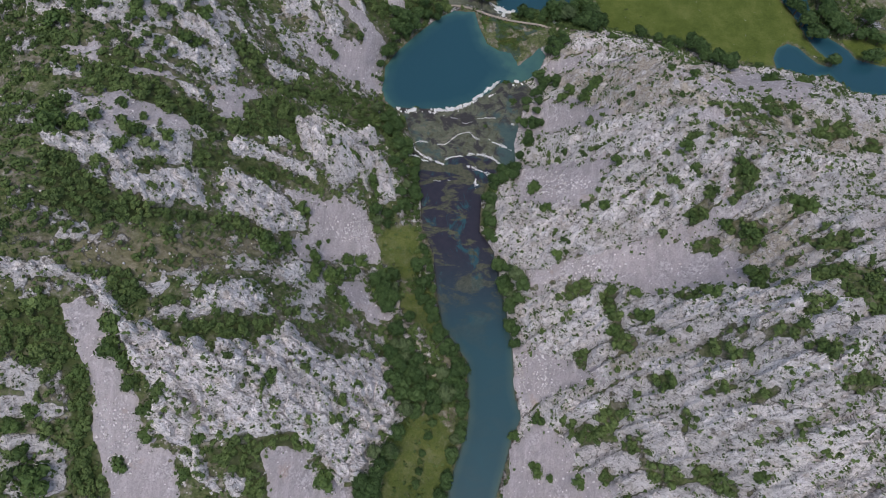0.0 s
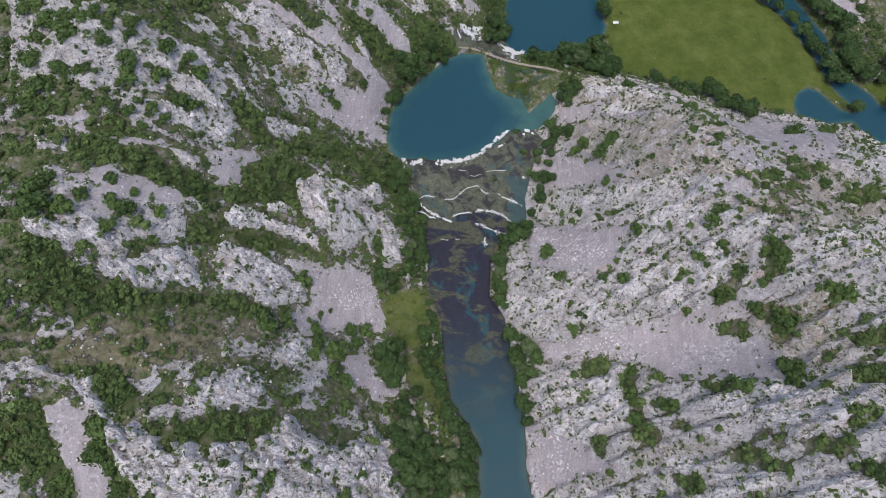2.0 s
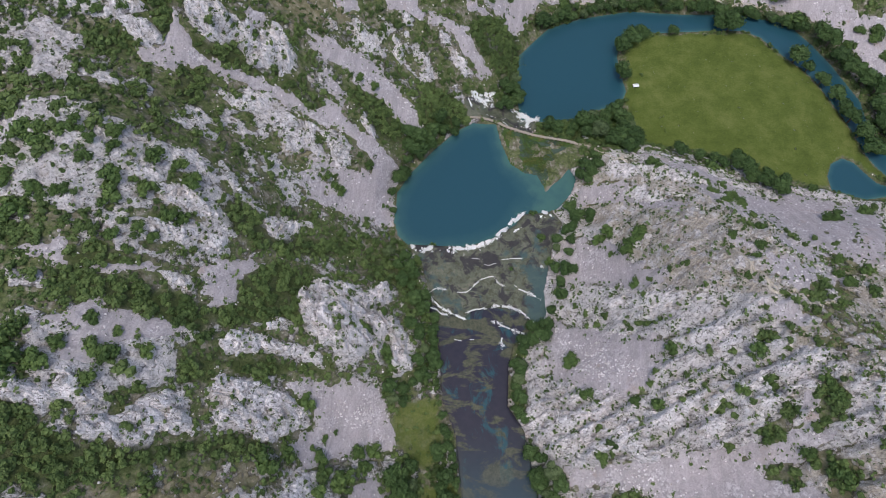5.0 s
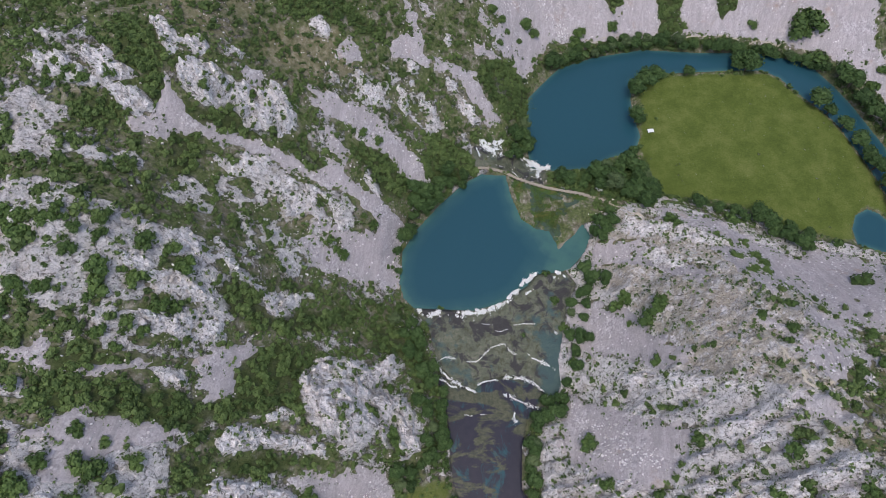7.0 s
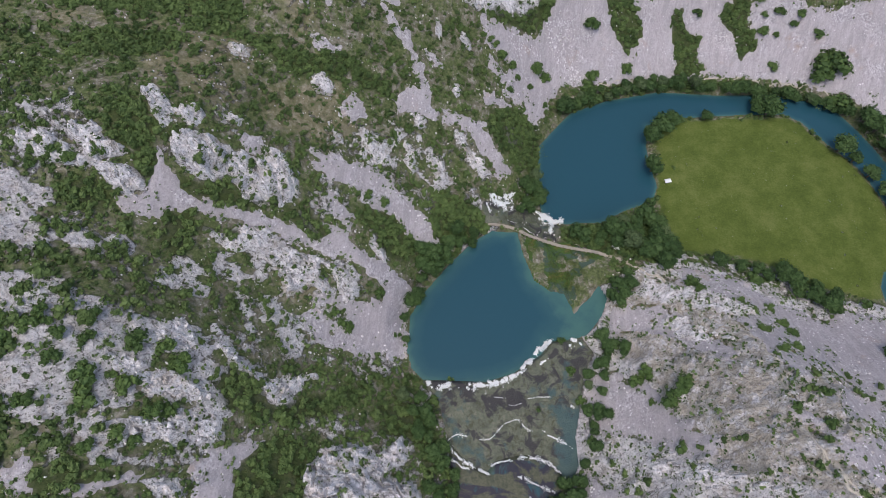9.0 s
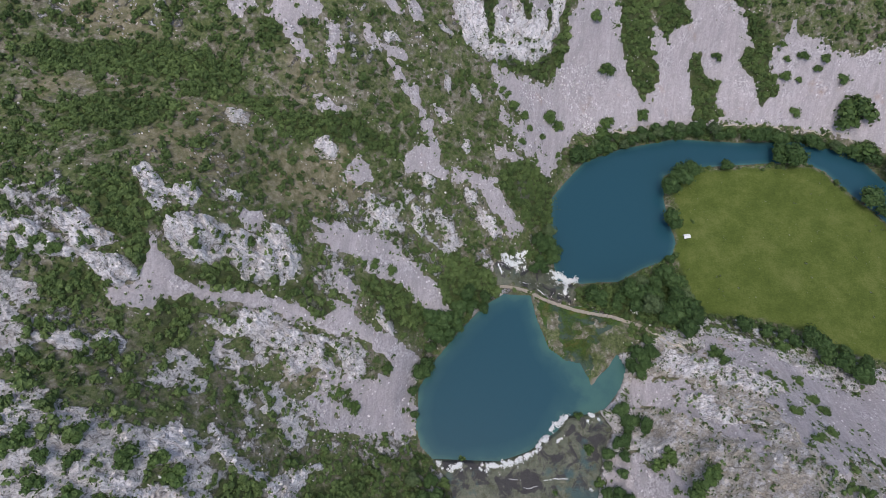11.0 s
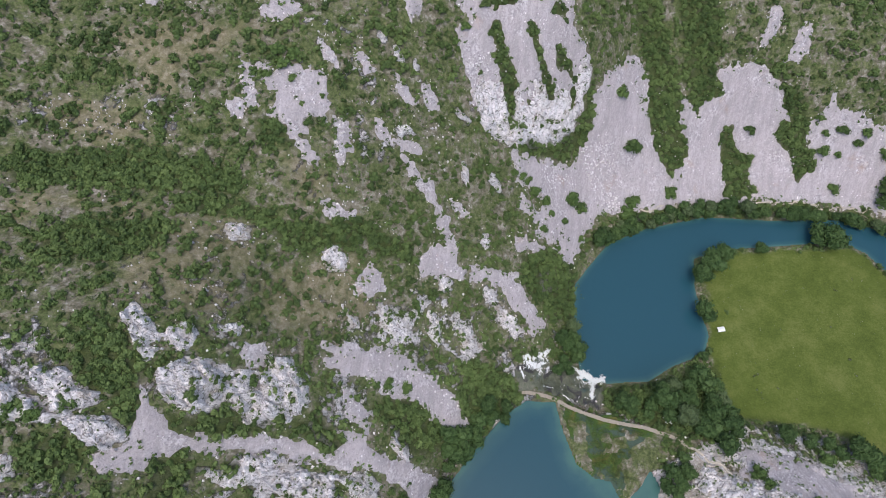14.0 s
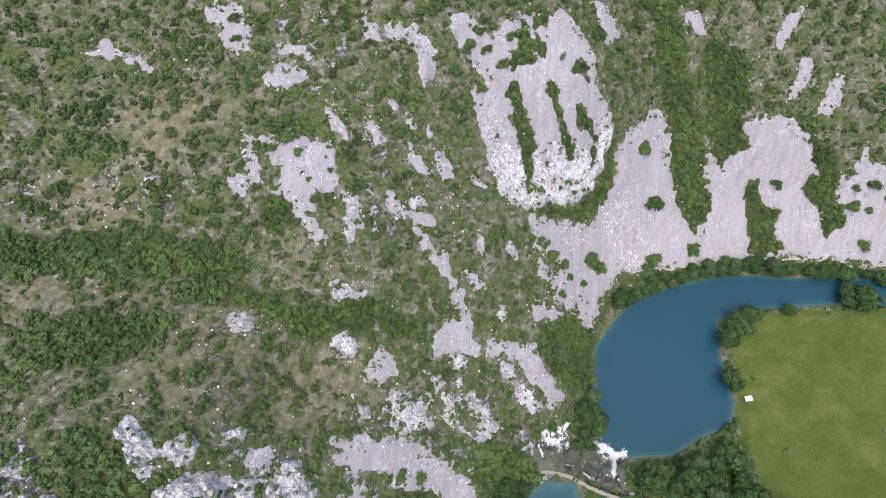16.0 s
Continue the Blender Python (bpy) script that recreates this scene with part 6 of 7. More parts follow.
tree_stand([(-55, 427), (-40, 428), (-24, 426), (-38, 412), (-51, 407)], 8, 10)
tree(-51, 391, 12.1)
tree(-47, 396, 10.4)
tree(-57, 378, 6.8)
tree(-56, 362, 5.9)
tree_stand([(-56, 322), (-43, 329), (-37, 310), (-33, 291), (-25, 290), (-29, 275), (-46, 285), (-55, 303)], 7, 8)
tree_stand([(-40, 265), (-26, 267), (-20, 244), (-22, 227), (-36, 227)], 7, 8)
tree_stand([(-52, 224), (-36, 223), (-36, 211), (-52, 207)], 7, 8)
tree_row([(57, 257), (49, 253), (42, 247), (38, 233), (35, 220), (34, 208), (31, 198)], 6, 8)
tree_stand([(38, 184), (47, 176), (59, 166), (56, 147), (46, 137), (41, 155)], 7, 8)
tree_row([(99, 350), (89, 350), (82, 342), (75, 336), (71, 324)], 6, 8)
tree(70, 310, 8.2)
tree(73, 299, 6.5)
tree(71, 286, 8.0)
tree(64, 275, 7.2)
tree(59, 265, 9.5)
tree(52, 255, 11.0)
tree(46, 252, 7.8)
tree(100, 392, 8.9)
tree(106, 400, 9.0)
tree(111, 405, 7.3)
tree_stand([(-53, 168), (-36, 166), (-35, 142), (-47, 140)], 7, 8)
tree_stand([(-34, 124), (-20, 121), (-10, 97), (6, 101), (16, 97), (14, 78), (6, 70), (-9, 77), (-25, 69), (-33, 84)], 7, 9)
tree_row([(-17, 203), (-15, 187), (-10, 168), (-7, 154)], 6, 7)
tree_row([(-17, 151), (-6, 140), (-2, 122), (6, 105)], 6, 8)
tree_row([(14, 70), (15, 60), (9, 49), (5, 37), (2, 23)], 6, 7)
tree_stand([(-52, 32), (-39, 46), (-31, 40), (-38, 19), (-51, 5)], 7, 8)
tree_row([(47, 160), (50, 142), (51, 125), (49, 117)], 6, 7)
tree_row([(-22, 272), (-25, 249), (-22, 234), (-29, 225), (-42, 219), (-52, 217)], 6, 7)
for x, y, radius in [(102, 404, 5.0), (111, 412, 5.1), (98, 395, 4.1), (106, 395, 4.5), (113, 401, 4.1), (103, 388, 3.6), (86, 364, 4.9), (89, 355, 4.8), (85, 343, 4.3), (93, 356, 4.0), (100, 353, 3.9), (84, 333, 3.5), (81, 322, 3.4), (77, 309, 5.1), (82, 307, 3.8), (73, 295, 2.9)]:
    tree(x, y, radius * 2)
for x, y, radius in [(9, 101, 4.5), (12, 85, 4.5), (13, 69, 4.4), (12, 55, 3.6), (6, 40, 4.8), (2, 24, 4.8), (-2, 15, 4.8), (-20, 177, 5.2), (-14, 162, 5.2), (-17, 155, 4.3), (-9, 146, 3.8), (-7, 134, 4.2), (-1, 122, 4.6), (7, 110, 4.5), (4, 93, 4.1), (42, 176, 5.2), (45, 162, 5.2), (48, 144, 5.1), (48, 129, 4.6), (51, 115, 3.8), (37, 212, 4.5), (36, 235, 4.6), (42, 251, 5.2), (50, 264, 4.8), (38, 199, 4.4)]:
    tree(x, y, radius * 2)
for x, y, radius in [(-50, 161, 5.5), (-43, 153, 5.9), (-39, 141, 5.0), (-26, 112, 5.7), (-30, 97, 5.6), (-21, 92, 5.7), (-27, 80, 5.6), (-17, 81, 5.3), (-9, 84, 4.9), (-35, 41, 5.9), (-41, 31, 5.9), (-45, 20, 6.2), (-30, 54, 5.2), (-46, 13, 5.4), (-19, 68, 4.8), (-7, 70, 4.9), (-7, 60, 2.8), (-10, 51, 2.8), (-14, 40, 2.4), (-16, 29, 2.4), (-18, 21, 2.8), (-37, 106, 4.8), (-34, 124, 4.5), (-24, 134, 3.8), (-40, 75, 3.1)]:
    tree(x, y, radius * 2)
for x, y, radius in [(352, 565, 9.2), (359, 556, 8.5), (365, 538, 8.4), (370, 522, 8.3), (379, 509, 9.0), (388, 500, 9.0), (384, 479, 8.8), (381, 462, 8.0), (386, 448, 8.6), (392, 438, 7.9), (323, 538, 8.8), (333, 526, 5.4), (342, 511, 6.7), (350, 495, 8.0), (354, 479, 7.9), (356, 467, 7.2), (360, 451, 8.4), (365, 435, 9.0), (374, 399, 5.7)]:
    tree(x, y, radius * 2)
for x, y, radius in [(407, 404, 6.3), (415, 404, 6.3), (410, 433, 6.4), (418, 432, 6.5), (427, 426, 5.8), (387, 448, 8.6), (382, 464, 8.6), (422, 452, 8.1)]:
    tree(x, y, radius * 2)
for x, y, radius in [(190, 428, 6.1), (207, 422, 4.5), (220, 420, 4.5), (226, 414, 4.5), (240, 419, 8.0), (247, 413, 8.0), (250, 404, 6.3), (260, 398, 7.4), (266, 390, 6.8), (270, 385, 5.1), (265, 407, 4.6), (276, 398, 5.2)]:
    tree(x, y, radius * 2)
lone_shrub(57, 359, 3.9)
lone_shrub(62, 337, 3.9)
lone_shrub(-24, 332, 3.0)
lone_shrub(37, 310, 2.9)
lone_shrub(67, 316, 3.4)
lone_shrub(71, 232, 6.3)
lone_shrub(60, 29, 5.6)
lone_shrub(69, 24, 2.8)
lone_shrub(86, 22, 4.7)
lone_shrub(-176, 29, 5.2)
lone_shrub(-90, 180, 3.3)
lone_shrub(-96, 174, 2.4)
lone_shrub(108, 332, 5.2)
lone_shrub(124, 319, 6.0)
lone_shrub(124, 132, 3.9)
lone_shrub(157, 119, 6.2)
lone_shrub(113, 140, 4.0)
lone_shrub(-85, 185, 2.1)
lone_shrub(113, 198, 4.9)
lone_shrub(101, 200, 4.1)
lone_shrub(48, 51, 4.1)
lone_shrub(67, 59, 3.2)
lone_shrub(120, 316, 5.9)
lone_shrub(166, 297, 3.5)
lone_shrub(174, 279, 3.0)
lone_shrub(282, 343, 7.2)
lone_shrub(159, 393, 4.3)
lone_shrub(246, 273, 4.9)
lone_shrub(220, 250, 3.6)
lone_shrub(107, 310, 2.6)
lone_shrub(-233, 295, 5.0)
lone_shrub(-222, 294, 3.5)
lone_shrub(-216, 295, 3.5)
lone_shrub(-218, 334, 3.6)
lone_shrub(-215, 329, 3.2)
lone_shrub(-210, 314, 4.5)
lone_shrub(-223, 306, 1.4)
lone_shrub(-195, 276, 4.1)
lone_shrub(-82, 452, 3.6)
lone_shrub(-96, 362, 3.8)
lone_shrub(-94, 360, 3.4)
lone_shrub(-71, 319, 2.9)
lone_shrub(-253, 318, 2.3)
lone_shrub(337, 585, 10.8)
lone_shrub(330, 619, 15.1)
lone_shrub(321, 614, 12.3)
lone_shrub(94, 675, 5.9)
lone_shrub(107, 647, 7.1)
lone_shrub(143, 617, 4.7)
lone_shrub(209, 664, 5.0)
lone_shrub(279, 620, 5.3)
lone_shrub(260, 666, 3.4)
lone_shrub(267, 657, 3.5)
lone_shrub(280, 658, 5.3)
lone_shrub(300, 656, 4.8)
lone_shrub(294, 650, 4.1)
lone_shrub(267, 646, 5.2)
lone_shrub(280, 643, 3.5)
lone_shrub(317, 642, 5.4)
lone_shrub(13, 604, 3.6)
lone_shrub(22, 598, 4.1)
lone_shrub(32, 595, 4.1)
lone_shrub(37, 588, 2.8)
lone_shrub(50, 586, 2.8)
lone_shrub(56, 604, 5.3)
lone_shrub(63, 600, 4.4)
lone_shrub(64, 577, 2.9)
lone_shrub(106, 603, 6.1)
lone_shrub(-81, 455, 2.6)
lone_shrub(-71, 452, 4.2)
lone_shrub(-93, 363, 3.4)
lone_shrub(-98, 364, 3.4)
lone_shrub(-102, 369, 3.4)
lone_shrub(156, 400, 5.8)
lone_shrub(-64, 363, 2.0)
lone_shrub(-61, 364, 2.0)
lone_shrub(-174, 687, 3.3)
lone_shrub(-176, 701, 3.8)
lone_shrub(-131, 606, 2.0)
lone_shrub(-136, 620, 3.0)
lone_shrub(-158, 622, 3.0)
lone_shrub(-37, 696, 3.7)
lone_shrub(-25, 696, 3.0)
lone_shrub(-30, 703, 3.0)
lone_shrub(12, 721, 3.2)
for x, y, radius in [(-274, 352, 6.1), (-250, 333, 7.4), (-234, 321, 7.0), (-208, 324, 3.8), (-219, 304, 1.9), (-253, 305, 6.4), (-244, 315, 2.8), (-189, 307, 3.0), (-201, 292, 3.3), (-197, 308, 6.0), (-196, 300, 6.7), (-182, 325, 6.1), (-182, 305, 5.6), (-171, 324, 5.4), (-165, 318, 6.1), (-241, 284, 6.9)]:
    rock_shrub(x, y, radius)
for x, y, radius in [(-220, 221, 4.2), (-194, 229, 4.2), (-207, 205, 6.1), (-203, 214, 4.4), (-224, 214, 7.0), (-221, 203, 8.2), (-189, 215, 6.1), (-183, 210, 6.1), (-170, 215, 4.5), (-187, 198, 4.3), (-191, 195, 2.0), (-183, 223, 3.1), (-188, 270, 3.6), (-184, 282, 4.4), (-179, 279, 3.7), (-174, 294, 5.2), (-167, 295, 4.5), (-74, 388, 4.2), (-101, 201, 6.0), (-107, 170, 5.1), (-116, 168, 8.5), (-91, 170, 5.3)]:
    rock_shrub(x, y, radius)
for x, y, radius in [(-71, 174, 5.1), (-62, 176, 5.6), (-66, 165, 5.1), (-75, 159, 5.0), (-88, 161, 5.3), (-81, 156, 6.0), (-89, 150, 5.1), (-76, 141, 5.6), (-69, 135, 5.2)]:
    rock_shrub(x, y, radius)
for x, y, radius in [(-177, 98, 7.1), (-180, 85, 6.4), (-172, 79, 4.6), (-168, 68, 5.3), (-159, 54, 5.3), (-161, 43, 5.0), (-142, 24, 4.3), (-198, 73, 4.4), (-146, 62, 4.1), (-126, 71, 4.0), (-117, 82, 4.7), (-110, 78, 4.7), (-105, 76, 4.0), (-97, 74, 4.7), (-123, 65, 4.0), (-137, 73, 3.4), (-76, 79, 2.5), (-57, 78, 5.2), (-65, 89, 4.4), (-86, 89, 3.5), (-72, 22, 7.5), (-61, 37, 3.8), (-62, 54, 3.8), (-216, 21, 9.3), (-225, 32, 5.4), (-222, 53, 4.6), (-231, 47, 5.4), (-134, 41, 4.2), (-118, 55, 2.4), (-86, 44, 3.6)]:
    rock_shrub(x, y, radius)
for x, y, radius in [(-81, 40, 4.4)]:
    rock_shrub(x, y, radius)
for x, y, radius in [(-148, 445, 3.5), (-130, 449, 3.6), (-88, 451, 2.5), (-153, 446, 3.1), (-171, 445, 3.1), (-239, 427, 5.4), (-231, 424, 4.6), (-249, 426, 3.5), (-218, 429, 4.6), (-250, 418, 3.5)]:
    rock_shrub(x, y, radius)
for x, y, radius in [(-151, 621, 3.0), (-142, 628, 4.4), (-134, 609, 1.7), (-119, 612, 2.0), (-127, 596, 3.0), (-149, 600, 2.0), (-118, 599, 2.3)]:
    rock_shrub(x, y, radius)
for x, y, radius in [(93, 762, 6.4), (116, 676, 2.8), (115, 692, 2.8), (6, 604, 3.1)]:
    rock_shrub(x, y, radius)
for x, y, radius in [(75, 208, 4.3), (71, 287, 4.9), (109, 209, 2.5), (137, 129, 2.7), (87, 124, 2.8), (67, 134, 3.3), (166, 266, 2.6), (179, 288, 3.6), (217, 264, 3.7), (251, 294, 4.1), (265, 284, 4.1), (64, 62, 4.0), (195, 29, 3.6), (217, 28, 2.6), (166, 66, 3.2), (180, 73, 3.2), (189, 72, 3.2), (122, 116, 3.7), (127, 114, 3.7)]:
    rock_shrub(x, y, radius)
for x, y, radius in [(-11, 704, 3.4), (-23, 706, 3.4), (-29, 709, 2.6), (-39, 693, 3.7), (-27, 695, 3.3), (-30, 676, 3.7), (-37, 667, 2.9), (51, 722, 5.0), (58, 707, 4.1)]:
    rock_shrub(x, y, radius)
for x, y, radius in [(211, 365, 4.6), (213, 357, 4.5), (210, 380, 4.2), (190, 373, 3.5), (190, 306, 3.8), (299, 389, 4.7), (325, 360, 6.3), (280, 343, 4.8), (185, 383, 3.1), (-79, 266, 3.5), (-67, 270, 4.1), (-69, 251, 3.9), (-66, 249, 3.5), (-93, 254, 2.6), (-55, 239, 4.0), (-54, 234, 4.0), (-51, 229, 3.6), (-86, 274, 3.6), (-58, 266, 3.3)]:
    rock_shrub(x, y, radius)
for x, y, radius in [(380, 553, 6.4), (410, 568, 7.4), (406, 559, 6.6), (413, 540, 6.5), (422, 562, 5.9), (391, 529, 4.2), (393, 568, 5.8), (418, 526, 5.8)]:
    rock_shrub(x, y, radius)
for x, y, radius in [(18, 603, 3.6), (25, 598, 3.7), (33, 594, 3.3), (38, 587, 2.3), (49, 586, 2.9), (56, 605, 6.3), (65, 600, 4.9), (64, 578, 2.4), (110, 611, 6.2), (110, 600, 4.6), (30, 574, 3.7), (143, 619, 5.3), (43, 564, 2.3)]:
    rock_shrub(x, y, radius)
for x, y, radius in [(115, 280, 4.0), (123, 230, 4.4), (159, 221, 5.1), (182, 337, 4.3), (200, 341, 4.5), (183, 355, 4.0), (103, 326, 5.6), (115, 310, 5.7), (214, 410, 6.3), (-236, 331, 4.1), (-222, 328, 4.6), (-199, 335, 4.9), (-198, 323, 4.2), (-145, 636, 4.5), (-136, 635, 4.5)]:
    rock_shrub(x, y, radius)
for x, y, radius in [(160, 178, 5.2), (176, 166, 4.4), (182, 160, 5.1), (186, 154, 5.8), (109, 120, 4.4), (108, 109, 5.1), (176, 128, 5.0), (177, 122, 4.2), (207, 168, 5.1), (213, 164, 4.4), (70, 119, 4.7), (80, 169, 4.6), (150, 201, 4.4), (161, 204, 4.4), (184, 200, 4.4), (187, 194, 4.4), (262, 268, 4.6), (244, 280, 4.2)]:
    rock_shrub(x, y, radius)


# ---- reeds ----
rx, ry = rng.uniform(-20, 140, 14000), rng.uniform(360, 460, 14000)
m = inside(REED_ISLAND, rx, ry) > 1.0
rx, ry = rx[m], ry[m]
m = (fbm(rx, ry, 11, 3, 81) > 0.40) & (rx - 0.7 * (ry - 410) < SAND[0])
rx, ry = rx[m], ry[m]
co, faces, tint = scatter(np.stack([rx, ry, np.full(rx.shape, 18.4)], -1), rng.uniform(0.5, 1.0, rx.shape), smooth(0.36, 0.66, fbm(rx, ry, 16, 3, 82)),
                          [leaf_clump(7, 1.0, 0.4, 1.0, 1, 400 + k, 0) for k in range(4)])
tagged(new("reeds", mesh_from("reeds", co, faces, [REED_LEAF], {"tint": tint}, True)), "green and yellowish reeds on the marshy island", "reeds", kind="stuff")


# ---- white water ----
def walk_line(pts, step, rounds=6):
    p = np.array(pts, float)
    at = np.r_[0, np.cumsum(np.hypot(*np.diff(p, axis=0).T))]
    s = np.arange(0, at[-1], step)
    x, y = np.interp(s, at, p[:, 0]), np.interp(s, at, p[:, 1])
    for _ in range(rounds):
        x[1:-1], y[1:-1] = (x[:-2] + 2 * x[1:-1] + x[2:]) / 4, (y[:-2] + 2 * y[1:-1] + y[2:]) / 4
    return x, y


def foam_line(pts, width):
    """White water along a step in the bed: thin lines are unbroken, wide ones run out in streaks."""
    x, y = walk_line(pts, 0.25, 25)
    x, y = x + 0.9 * (fbm(x, y, 4, 3, 92) - 0.5), y + 1.4 * (fbm(x, y, 4, 3, 93) - 0.5)
    n = max(3, int(4.5 * width))
    swell = 0.12 + 2.4 * np.repeat(smooth(0.3, 0.8, fbm(x, y, 3.5, 3, 91)), n) ** 1.5
    swell = np.minimum(swell, 0.75 if width > 2 else 9)
    streak = np.repeat(rng.normal(size=len(x)), n)
    x, y = np.repeat(x, n), np.repeat(y, n)
    wide = width > 2
    width = width * 1.3
    x = x + rng.normal(size=len(x)) * width * 0.14 * swell
    y = y + rng.normal(size=len(x)) * width * 0.20 * swell - (np.abs(streak) * rng.uniform(0, 1, len(x)) * width * 0.42 if wide else 0)
    keep = fbm(x, y, 2.6, 3, 94) > (0.46 if wide else 0.38)
    keep |= not keep.any()
    x, y = x[keep], y[keep]
    z = height_at(x, y)
    for level, outl in WATER.values():
        z = np.where(inside(outl, x, y) > -2.6, np.maximum(z, level), z)
    terrace = inside(WATER["terrace"][1], x, y)
    z = np.where(terrace > -1.5, np.maximum(z, tufa_height(x, y, terrace)), z)
    co, faces, _ = scatter(np.stack([x, y, z + 0.15], -1), rng.uniform(0.7, 1.5, x.shape) * min(0.42, max(0.17, 0.15 * width)), np.zeros(len(x)), [leaf_clump(5, 1.0, 0.62, 0.35, 1, 500 + k, 0, 0.3) for k in range(3)])
    tagged(new("white_water", mesh_from("white_water", co, faces, [FOAM], None, True)), "line of white foaming water over tufa", "waterfall", "white water")


foam_line([(-41, 330), (-36, 327), (-29, 326), (-24, 329)], 3.8)
foam_line([(-20, 327), (-18, 326)], 2.1)
foam_line([(-12, 327), (-5, 327), (2, 329), (6, 329), (14, 331), (20, 334), (25, 337), (31, 342), (36, 348), (40, 353), (45, 357), (51, 359)], 4.2)
foam_line([(41, 342), (47, 345)], 1.7)
foam_line([(63, 356), (66, 360), (72, 356)], 2.9)
foam_line([(7, 318), (16, 317)], 0.6)
foam_line([(16, 313), (21, 312), (26, 314)], 0.8)
foam_line([(30, 317), (40, 318), (46, 318)], 1.1)
foam_line([(56, 313), (62, 311)], 1.7)
foam_line([(-26, 290), (-23, 292), (-18, 293), (-13, 292)], 1.3)
foam_line([(-5, 290), (2, 290), (7, 294), (13, 300), (17, 302), (23, 303), (26, 298), (31, 295)], 1.1)
foam_line([(39, 296), (42, 292), (48, 290), (52, 288), (58, 283)], 1.5)
foam_line([(-24, 284), (-19, 278), (-13, 274)], 1.7)
foam_line([(-26, 277), (-21, 276), (-18, 272), (-13, 271)], 1.5)
foam_line([(-12, 274), (-6, 271), (1, 267)], 1.9)
foam_line([(1, 272), (7, 275), (19, 277), (25, 278), (35, 277), (41, 274), (45, 271), (50, 266), (52, 262)], 1.5)
foam_line([(20, 266), (26, 264), (34, 260), (43, 256)], 1.4)
foam_line([(-8, 252), (-2, 251)], 0.8)
foam_line([(3, 252), (7, 252)], 0.8)
foam_line([(27, 254), (26, 248), (29, 247)], 1.5)
foam_line([(11, 480), (21, 482), (33, 486)], 6.5)
foam_line([(13, 476), (23, 475), (30, 478)], 6.5)
foam_line([(48, 474), (57, 472), (64, 469)], 6.5)
foam_line([(52, 470), (60, 466), (64, 464)], 5)
foam_line([(64, 466), (68, 467), (74, 470)], 5)
foam_line([(63, 464), (60, 453)], 5)
foam_line([(106, 438), (117, 440)], 5)
foam_line([(110, 434), (114, 436)], 4)
foam_line([(110, 462), (110, 459)], 2.2)
foam_line([(68, 442), (71, 440)], 3)
foam_line([(91, 445), (89, 440)], 1.5)
foam_line([(48, 500), (56, 499)], 5)
foam_line([(24, 460), (32, 458)], 1.5)
foam_line([(38, 454), (43, 451)], 1.6)
foam_line([(7, 472), (10, 466)], 2.2)


# ---- causeway, tent, paths ----
def path_strip(pts, width):
    x, y = walk_line(pts, 1.2, 3)
    x, y = x + 9 * (fbm(x, y, 9, 3, 96) - 0.5), y + 9 * (fbm(x, y, 9, 3, 97) - 0.5)
    tx, ty = np.gradient(x), np.gradient(y)
    ln = np.hypot(tx, ty) + 1e-9
    nx, ny = -ty / ln, tx / ln
    rows = []
    for side in np.linspace(-1, 1, 5):
        w = width * 0.5 * side * (0.8 + 0.5 * fbm(x, y, 5, 2, 95))
        rows.append(np.stack([x + nx * w, y + ny * w, np.zeros(len(x))], -1))
    co = np.stack(rows, 1).reshape(-1, 3)
    co[:, 2] = height_at(co[:, 0], co[:, 1]) + 0.5 - 0.55 * np.tile([1, 0.2, 0, 0.2, 1], len(x))
    tagged(new("path", mesh_from("path", co, grid_faces(5, len(x))[0], [DIRT])), "narrow trodden path of pale earth", "path", kind="structure")


path_strip([(119, 411), (134, 402), (137, 384), (145, 378), (149, 370), (147, 357), (154, 352), (166, 362), (174, 350), (198, 361), (186, 329)], 0.7)
path_strip([(155, 364), (170, 350), (173, 333), (164, 301), (166, 275), (168, 262)], 0.7)
path_strip([(166, 275), (171, 265), (172, 256), (183, 250), (202, 245)], 0.8)
path_strip([(118, 415), (128, 411), (134, 402), (147, 394), (161, 388), (165, 380), (177, 376)], 1.7)
path_strip([(177, 376), (157, 375), (145, 375), (150, 369), (149, 361), (146, 353), (159, 357), (167, 349), (176, 344)], 0.7)
path_strip([(171, 269), (171, 253), (185, 252), (201, 249), (244, 249)], 1.7)
path_strip([(-36, 162), (-34, 142), (-28, 129), (-20, 117), (-14, 105), (-4, 95), (6, 88)], 2.5)
path_strip([(-59, 382), (-58, 366), (-58, 347)], 1.3)
path_strip([(118, 604), (148, 608), (182, 611), (226, 610), (260, 607), (309, 603), (334, 592)], 1.3)

bx, by = walk_line(CAUSEWAY, 1.9)
causeway = tagged(new("stone_causeway"), "old narrow dry-stone causeway across the lake outlet", "bridge")
causeway.location = (float(bx[0]), float(by[0]), 17.0)
stone_rng = random.Random(11)
slab_meshes = []
for k in range(6):
    bm = bmesh.new()
    bmesh.ops.create_cube(bm, size=1)
    for v in bm.verts:
        v.co.x, v.co.y, v.co.z = v.co.x * 1.84 + stone_rng.uniform(-0.12, 0.12), v.co.y * 2.5 + stone_rng.uniform(-0.3, 0.3), v.co.z * 0.35 + stone_rng.uniform(-0.05, 0.05)
    bmesh.ops.bevel(bm, geom=bm.edges[:], offset=0.06, segments=1, affect="EDGES")
    me = bpy.data.meshes.new("slab")
    bm.to_mesh(me)
    bm.free()
    me.materials.append(STONE)
    slab_meshes.append(me)
pier_meshes = []
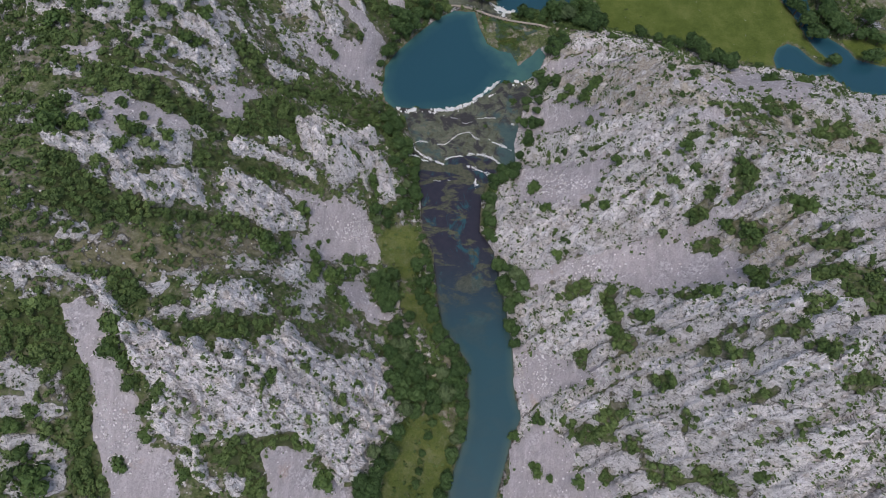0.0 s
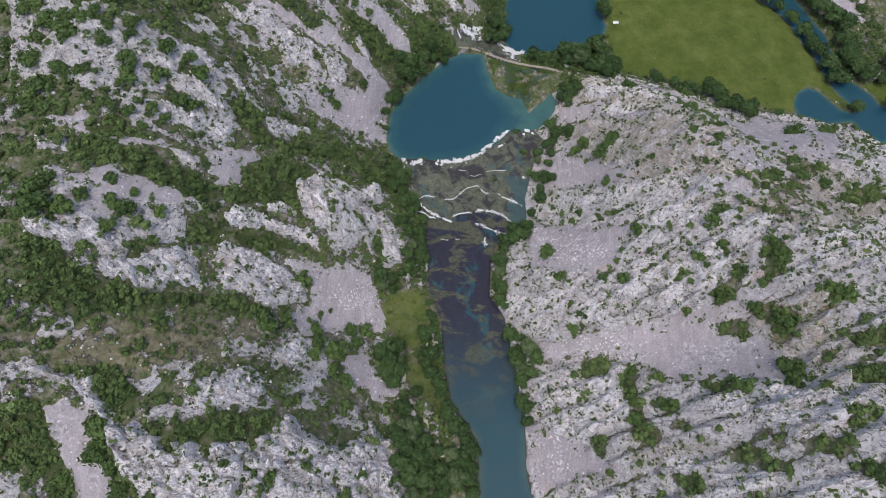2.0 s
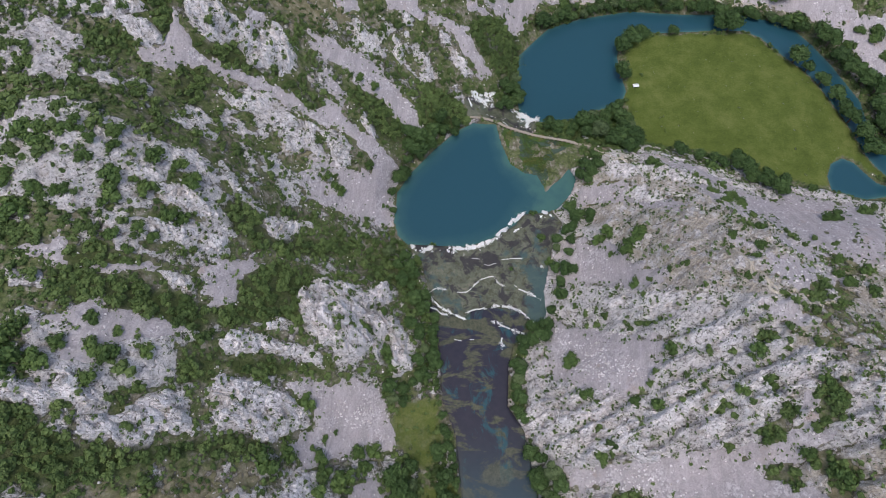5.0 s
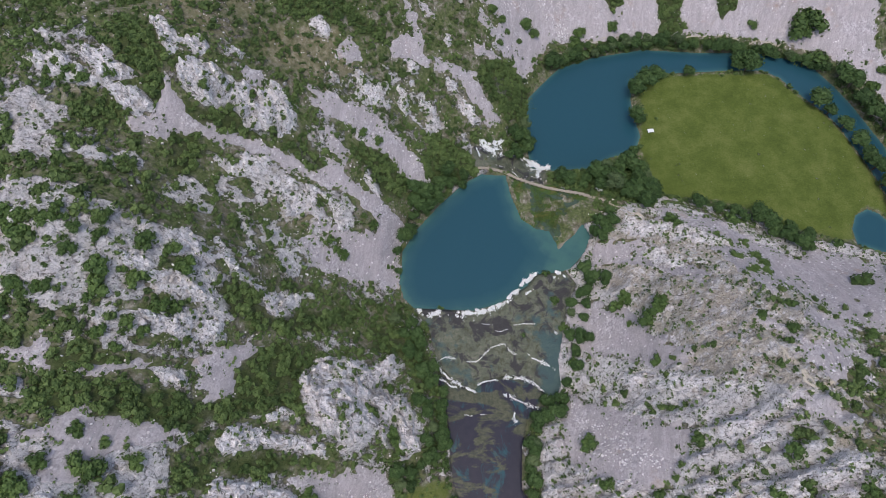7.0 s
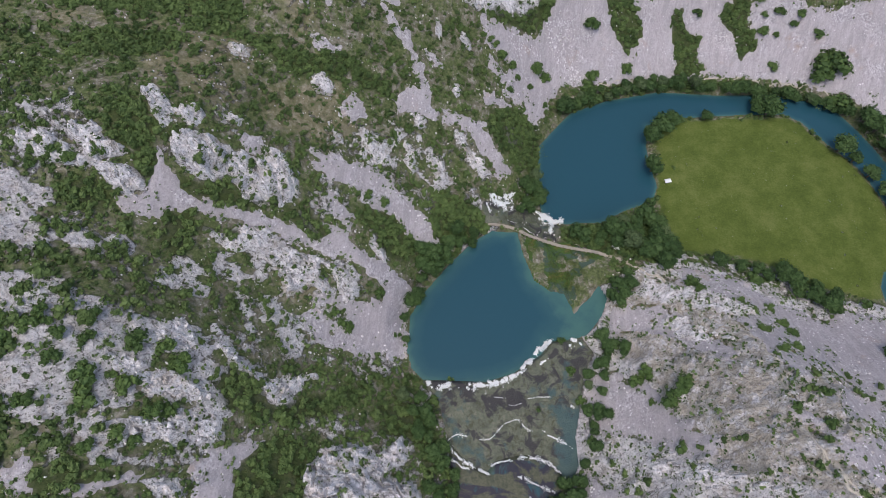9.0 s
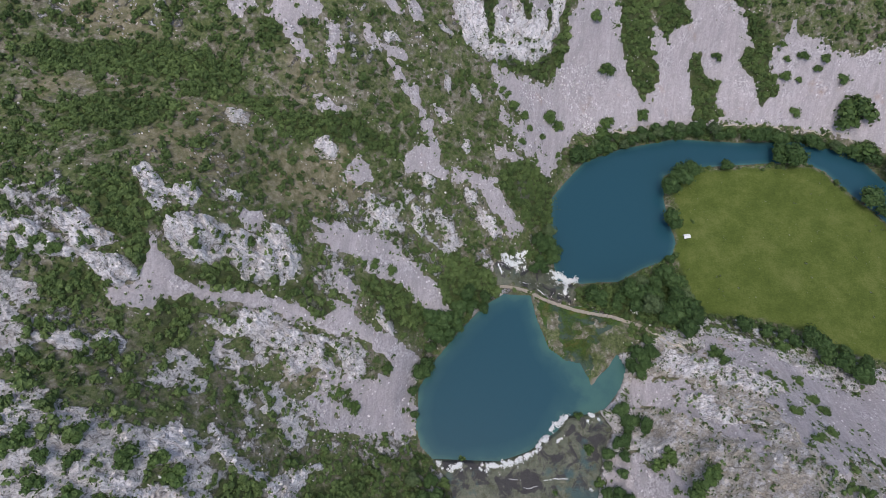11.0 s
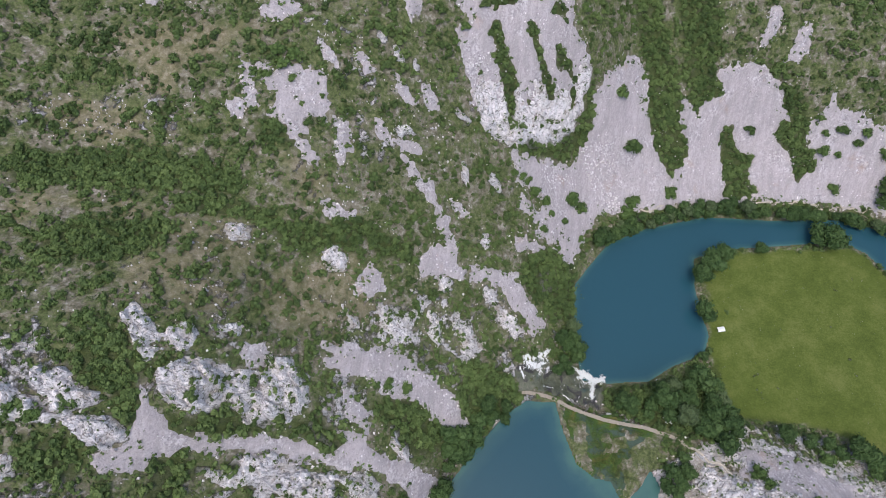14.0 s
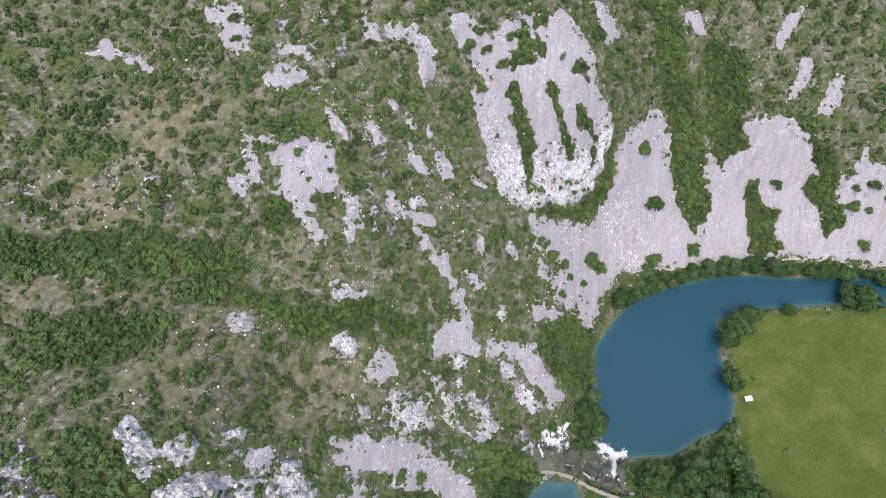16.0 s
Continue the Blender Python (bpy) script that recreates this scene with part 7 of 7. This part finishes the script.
for k in range(3):
    bm = bmesh.new()
    bmesh.ops.create_cube(bm, size=1)
    for v in bm.verts:
        spread = 1.15 if v.co.z < 0 else 1.0
        v.co.x, v.co.y, v.co.z = v.co.x * 1.5 * spread, v.co.y * 2.1 * spread + stone_rng.uniform(-0.15, 0.15), v.co.z * 2.6
    bmesh.ops.bevel(bm, geom=bm.edges[:], offset=0.1, segments=1, affect="EDGES")
    me = bpy.data.meshes.new("pier")
    bm.to_mesh(me)
    bm.free()
    me.materials.append(STONE)
    pier_meshes.append(me)
for k in range(len(bx)):
    j = min(max(k, 1), len(bx) - 2)
    heading = math.degrees(math.atan2(by[j + 1] - by[j - 1], bx[j + 1] - bx[j - 1]))
    for kind, shapes, z in (("slab", slab_meshes, 19.0), ("pier", pier_meshes, 17.6)):
        if kind == "pier" and k % 2:
            continue
        z = z + max(0.0, float(height_at(bx[k:k + 1], by[k:k + 1])[0]) - 18.9)
        ob = part_mesh(kind, stone_rng.choice(shapes), causeway)
        ob.matrix_basis = causeway.matrix_basis.inverted() @ pose(float(bx[k]), float(by[k]), z + stone_rng.uniform(-0.06, 0.06), 0, 0, heading + stone_rng.uniform(-5, 5))

tx, ty = (166, 503)
tz = float(height_at(np.array([tx]), np.array([ty]))[0])
tent = tagged(new("canopy_tent"), "white canvas canopy tent on the meadow", "tent")
tent.matrix_basis = pose(tx, ty, tz, 0, 0, 8)
bm = bmesh.new()
bmesh.ops.create_grid(bm, x_segments=12, y_segments=8, size=1)
for v in bm.verts:
    v.co.x, v.co.y = v.co.x * 2.8, v.co.y * 1.9
    v.co.z = 2.9 - 0.35 * abs(v.co.y) - 0.05 * math.cos(v.co.x * 3) - 0.06 * abs(v.co.x)
bmesh.ops.solidify(bm, geom=bm.faces[:], thickness=0.04)
part("roof", bm, CANVAS, tent)
for side_x in (-2.6, 2.6):
    for side_y in (-1.75, 1.75):
        bm = bmesh.new()
        tapered(bm, (side_x, side_y, -0.1), (side_x, side_y, 2.2), 0.04, 0.04, 8)
        part("post", bm, METAL, tent, "grey metal post")

# ---- loose stones on the scree ----
bx, by = rng.uniform(-330, 420, 190000), rng.uniform(-30, 790, 190000)
on_scree = cover("scree", bx, by, 2, 3) > 0.6
heap = cover("stones", bx, by, 6, 4)
chance = np.where(on_scree, 0.04 + 0.10 * (fbm(bx, by, 14, 4, 99) > 0.52) + 0.7 * heap, (0.06 * smooth(620, 430, by) * smooth(0.46, 0.6, fbm(bx, by, 20, 4, 98)) + 0.30 * cover("mixed", bx, by, 9, 7) * smooth(0.45, 0.6, fbm(bx, by, 9, 3, 97)) + 0.14 * rims(bx, by)) * (cover("grass", bx, by) < 0.2) * (cover("thicket", bx, by) < 0.3))
chance = np.where(near_inside(REED_ISLAND, bx, by, 9) > -2, 0, chance)
for level, pts in WATER.values():
    chance = np.where(near_inside(pts, bx, by, 9) > -1, 0, chance)
m = rng.uniform(size=bx.shape) < chance
bx, by, on_scree, heap = bx[m], by[m], on_scree[m], heap[m]
stone = []
for k in range(4):
    r = np.random.default_rng(600 + k)
    cube = np.array([(a, b, c) for a in (-1, 1) for b in (-1, 1) for c in (-1, 1)], float) * r.uniform(0.55, 1.0, (8, 3))
    stone.append((cube, np.array([(0, 1, 3, 2), (4, 6, 7, 5), (0, 4, 5, 1), (2, 3, 7, 6), (0, 2, 6, 4), (1, 5, 7, 3)])))
co, faces, _ = scatter(np.stack([bx, by, height_at(bx, by) + np.where(on_scree, 1.05, 0.15)], -1), np.where(on_scree, 0.22 + 0.2 * heap, 0.3) + 0.5 * rng.uniform(size=bx.shape) ** 4, np.zeros(len(bx)), stone)
tagged(new("scree_stones", mesh_from("scree_stones", co, faces, [ROCK_WEST], None, True)), "loose white limestone blocks on scree and hillside", "stones", kind="stuff")
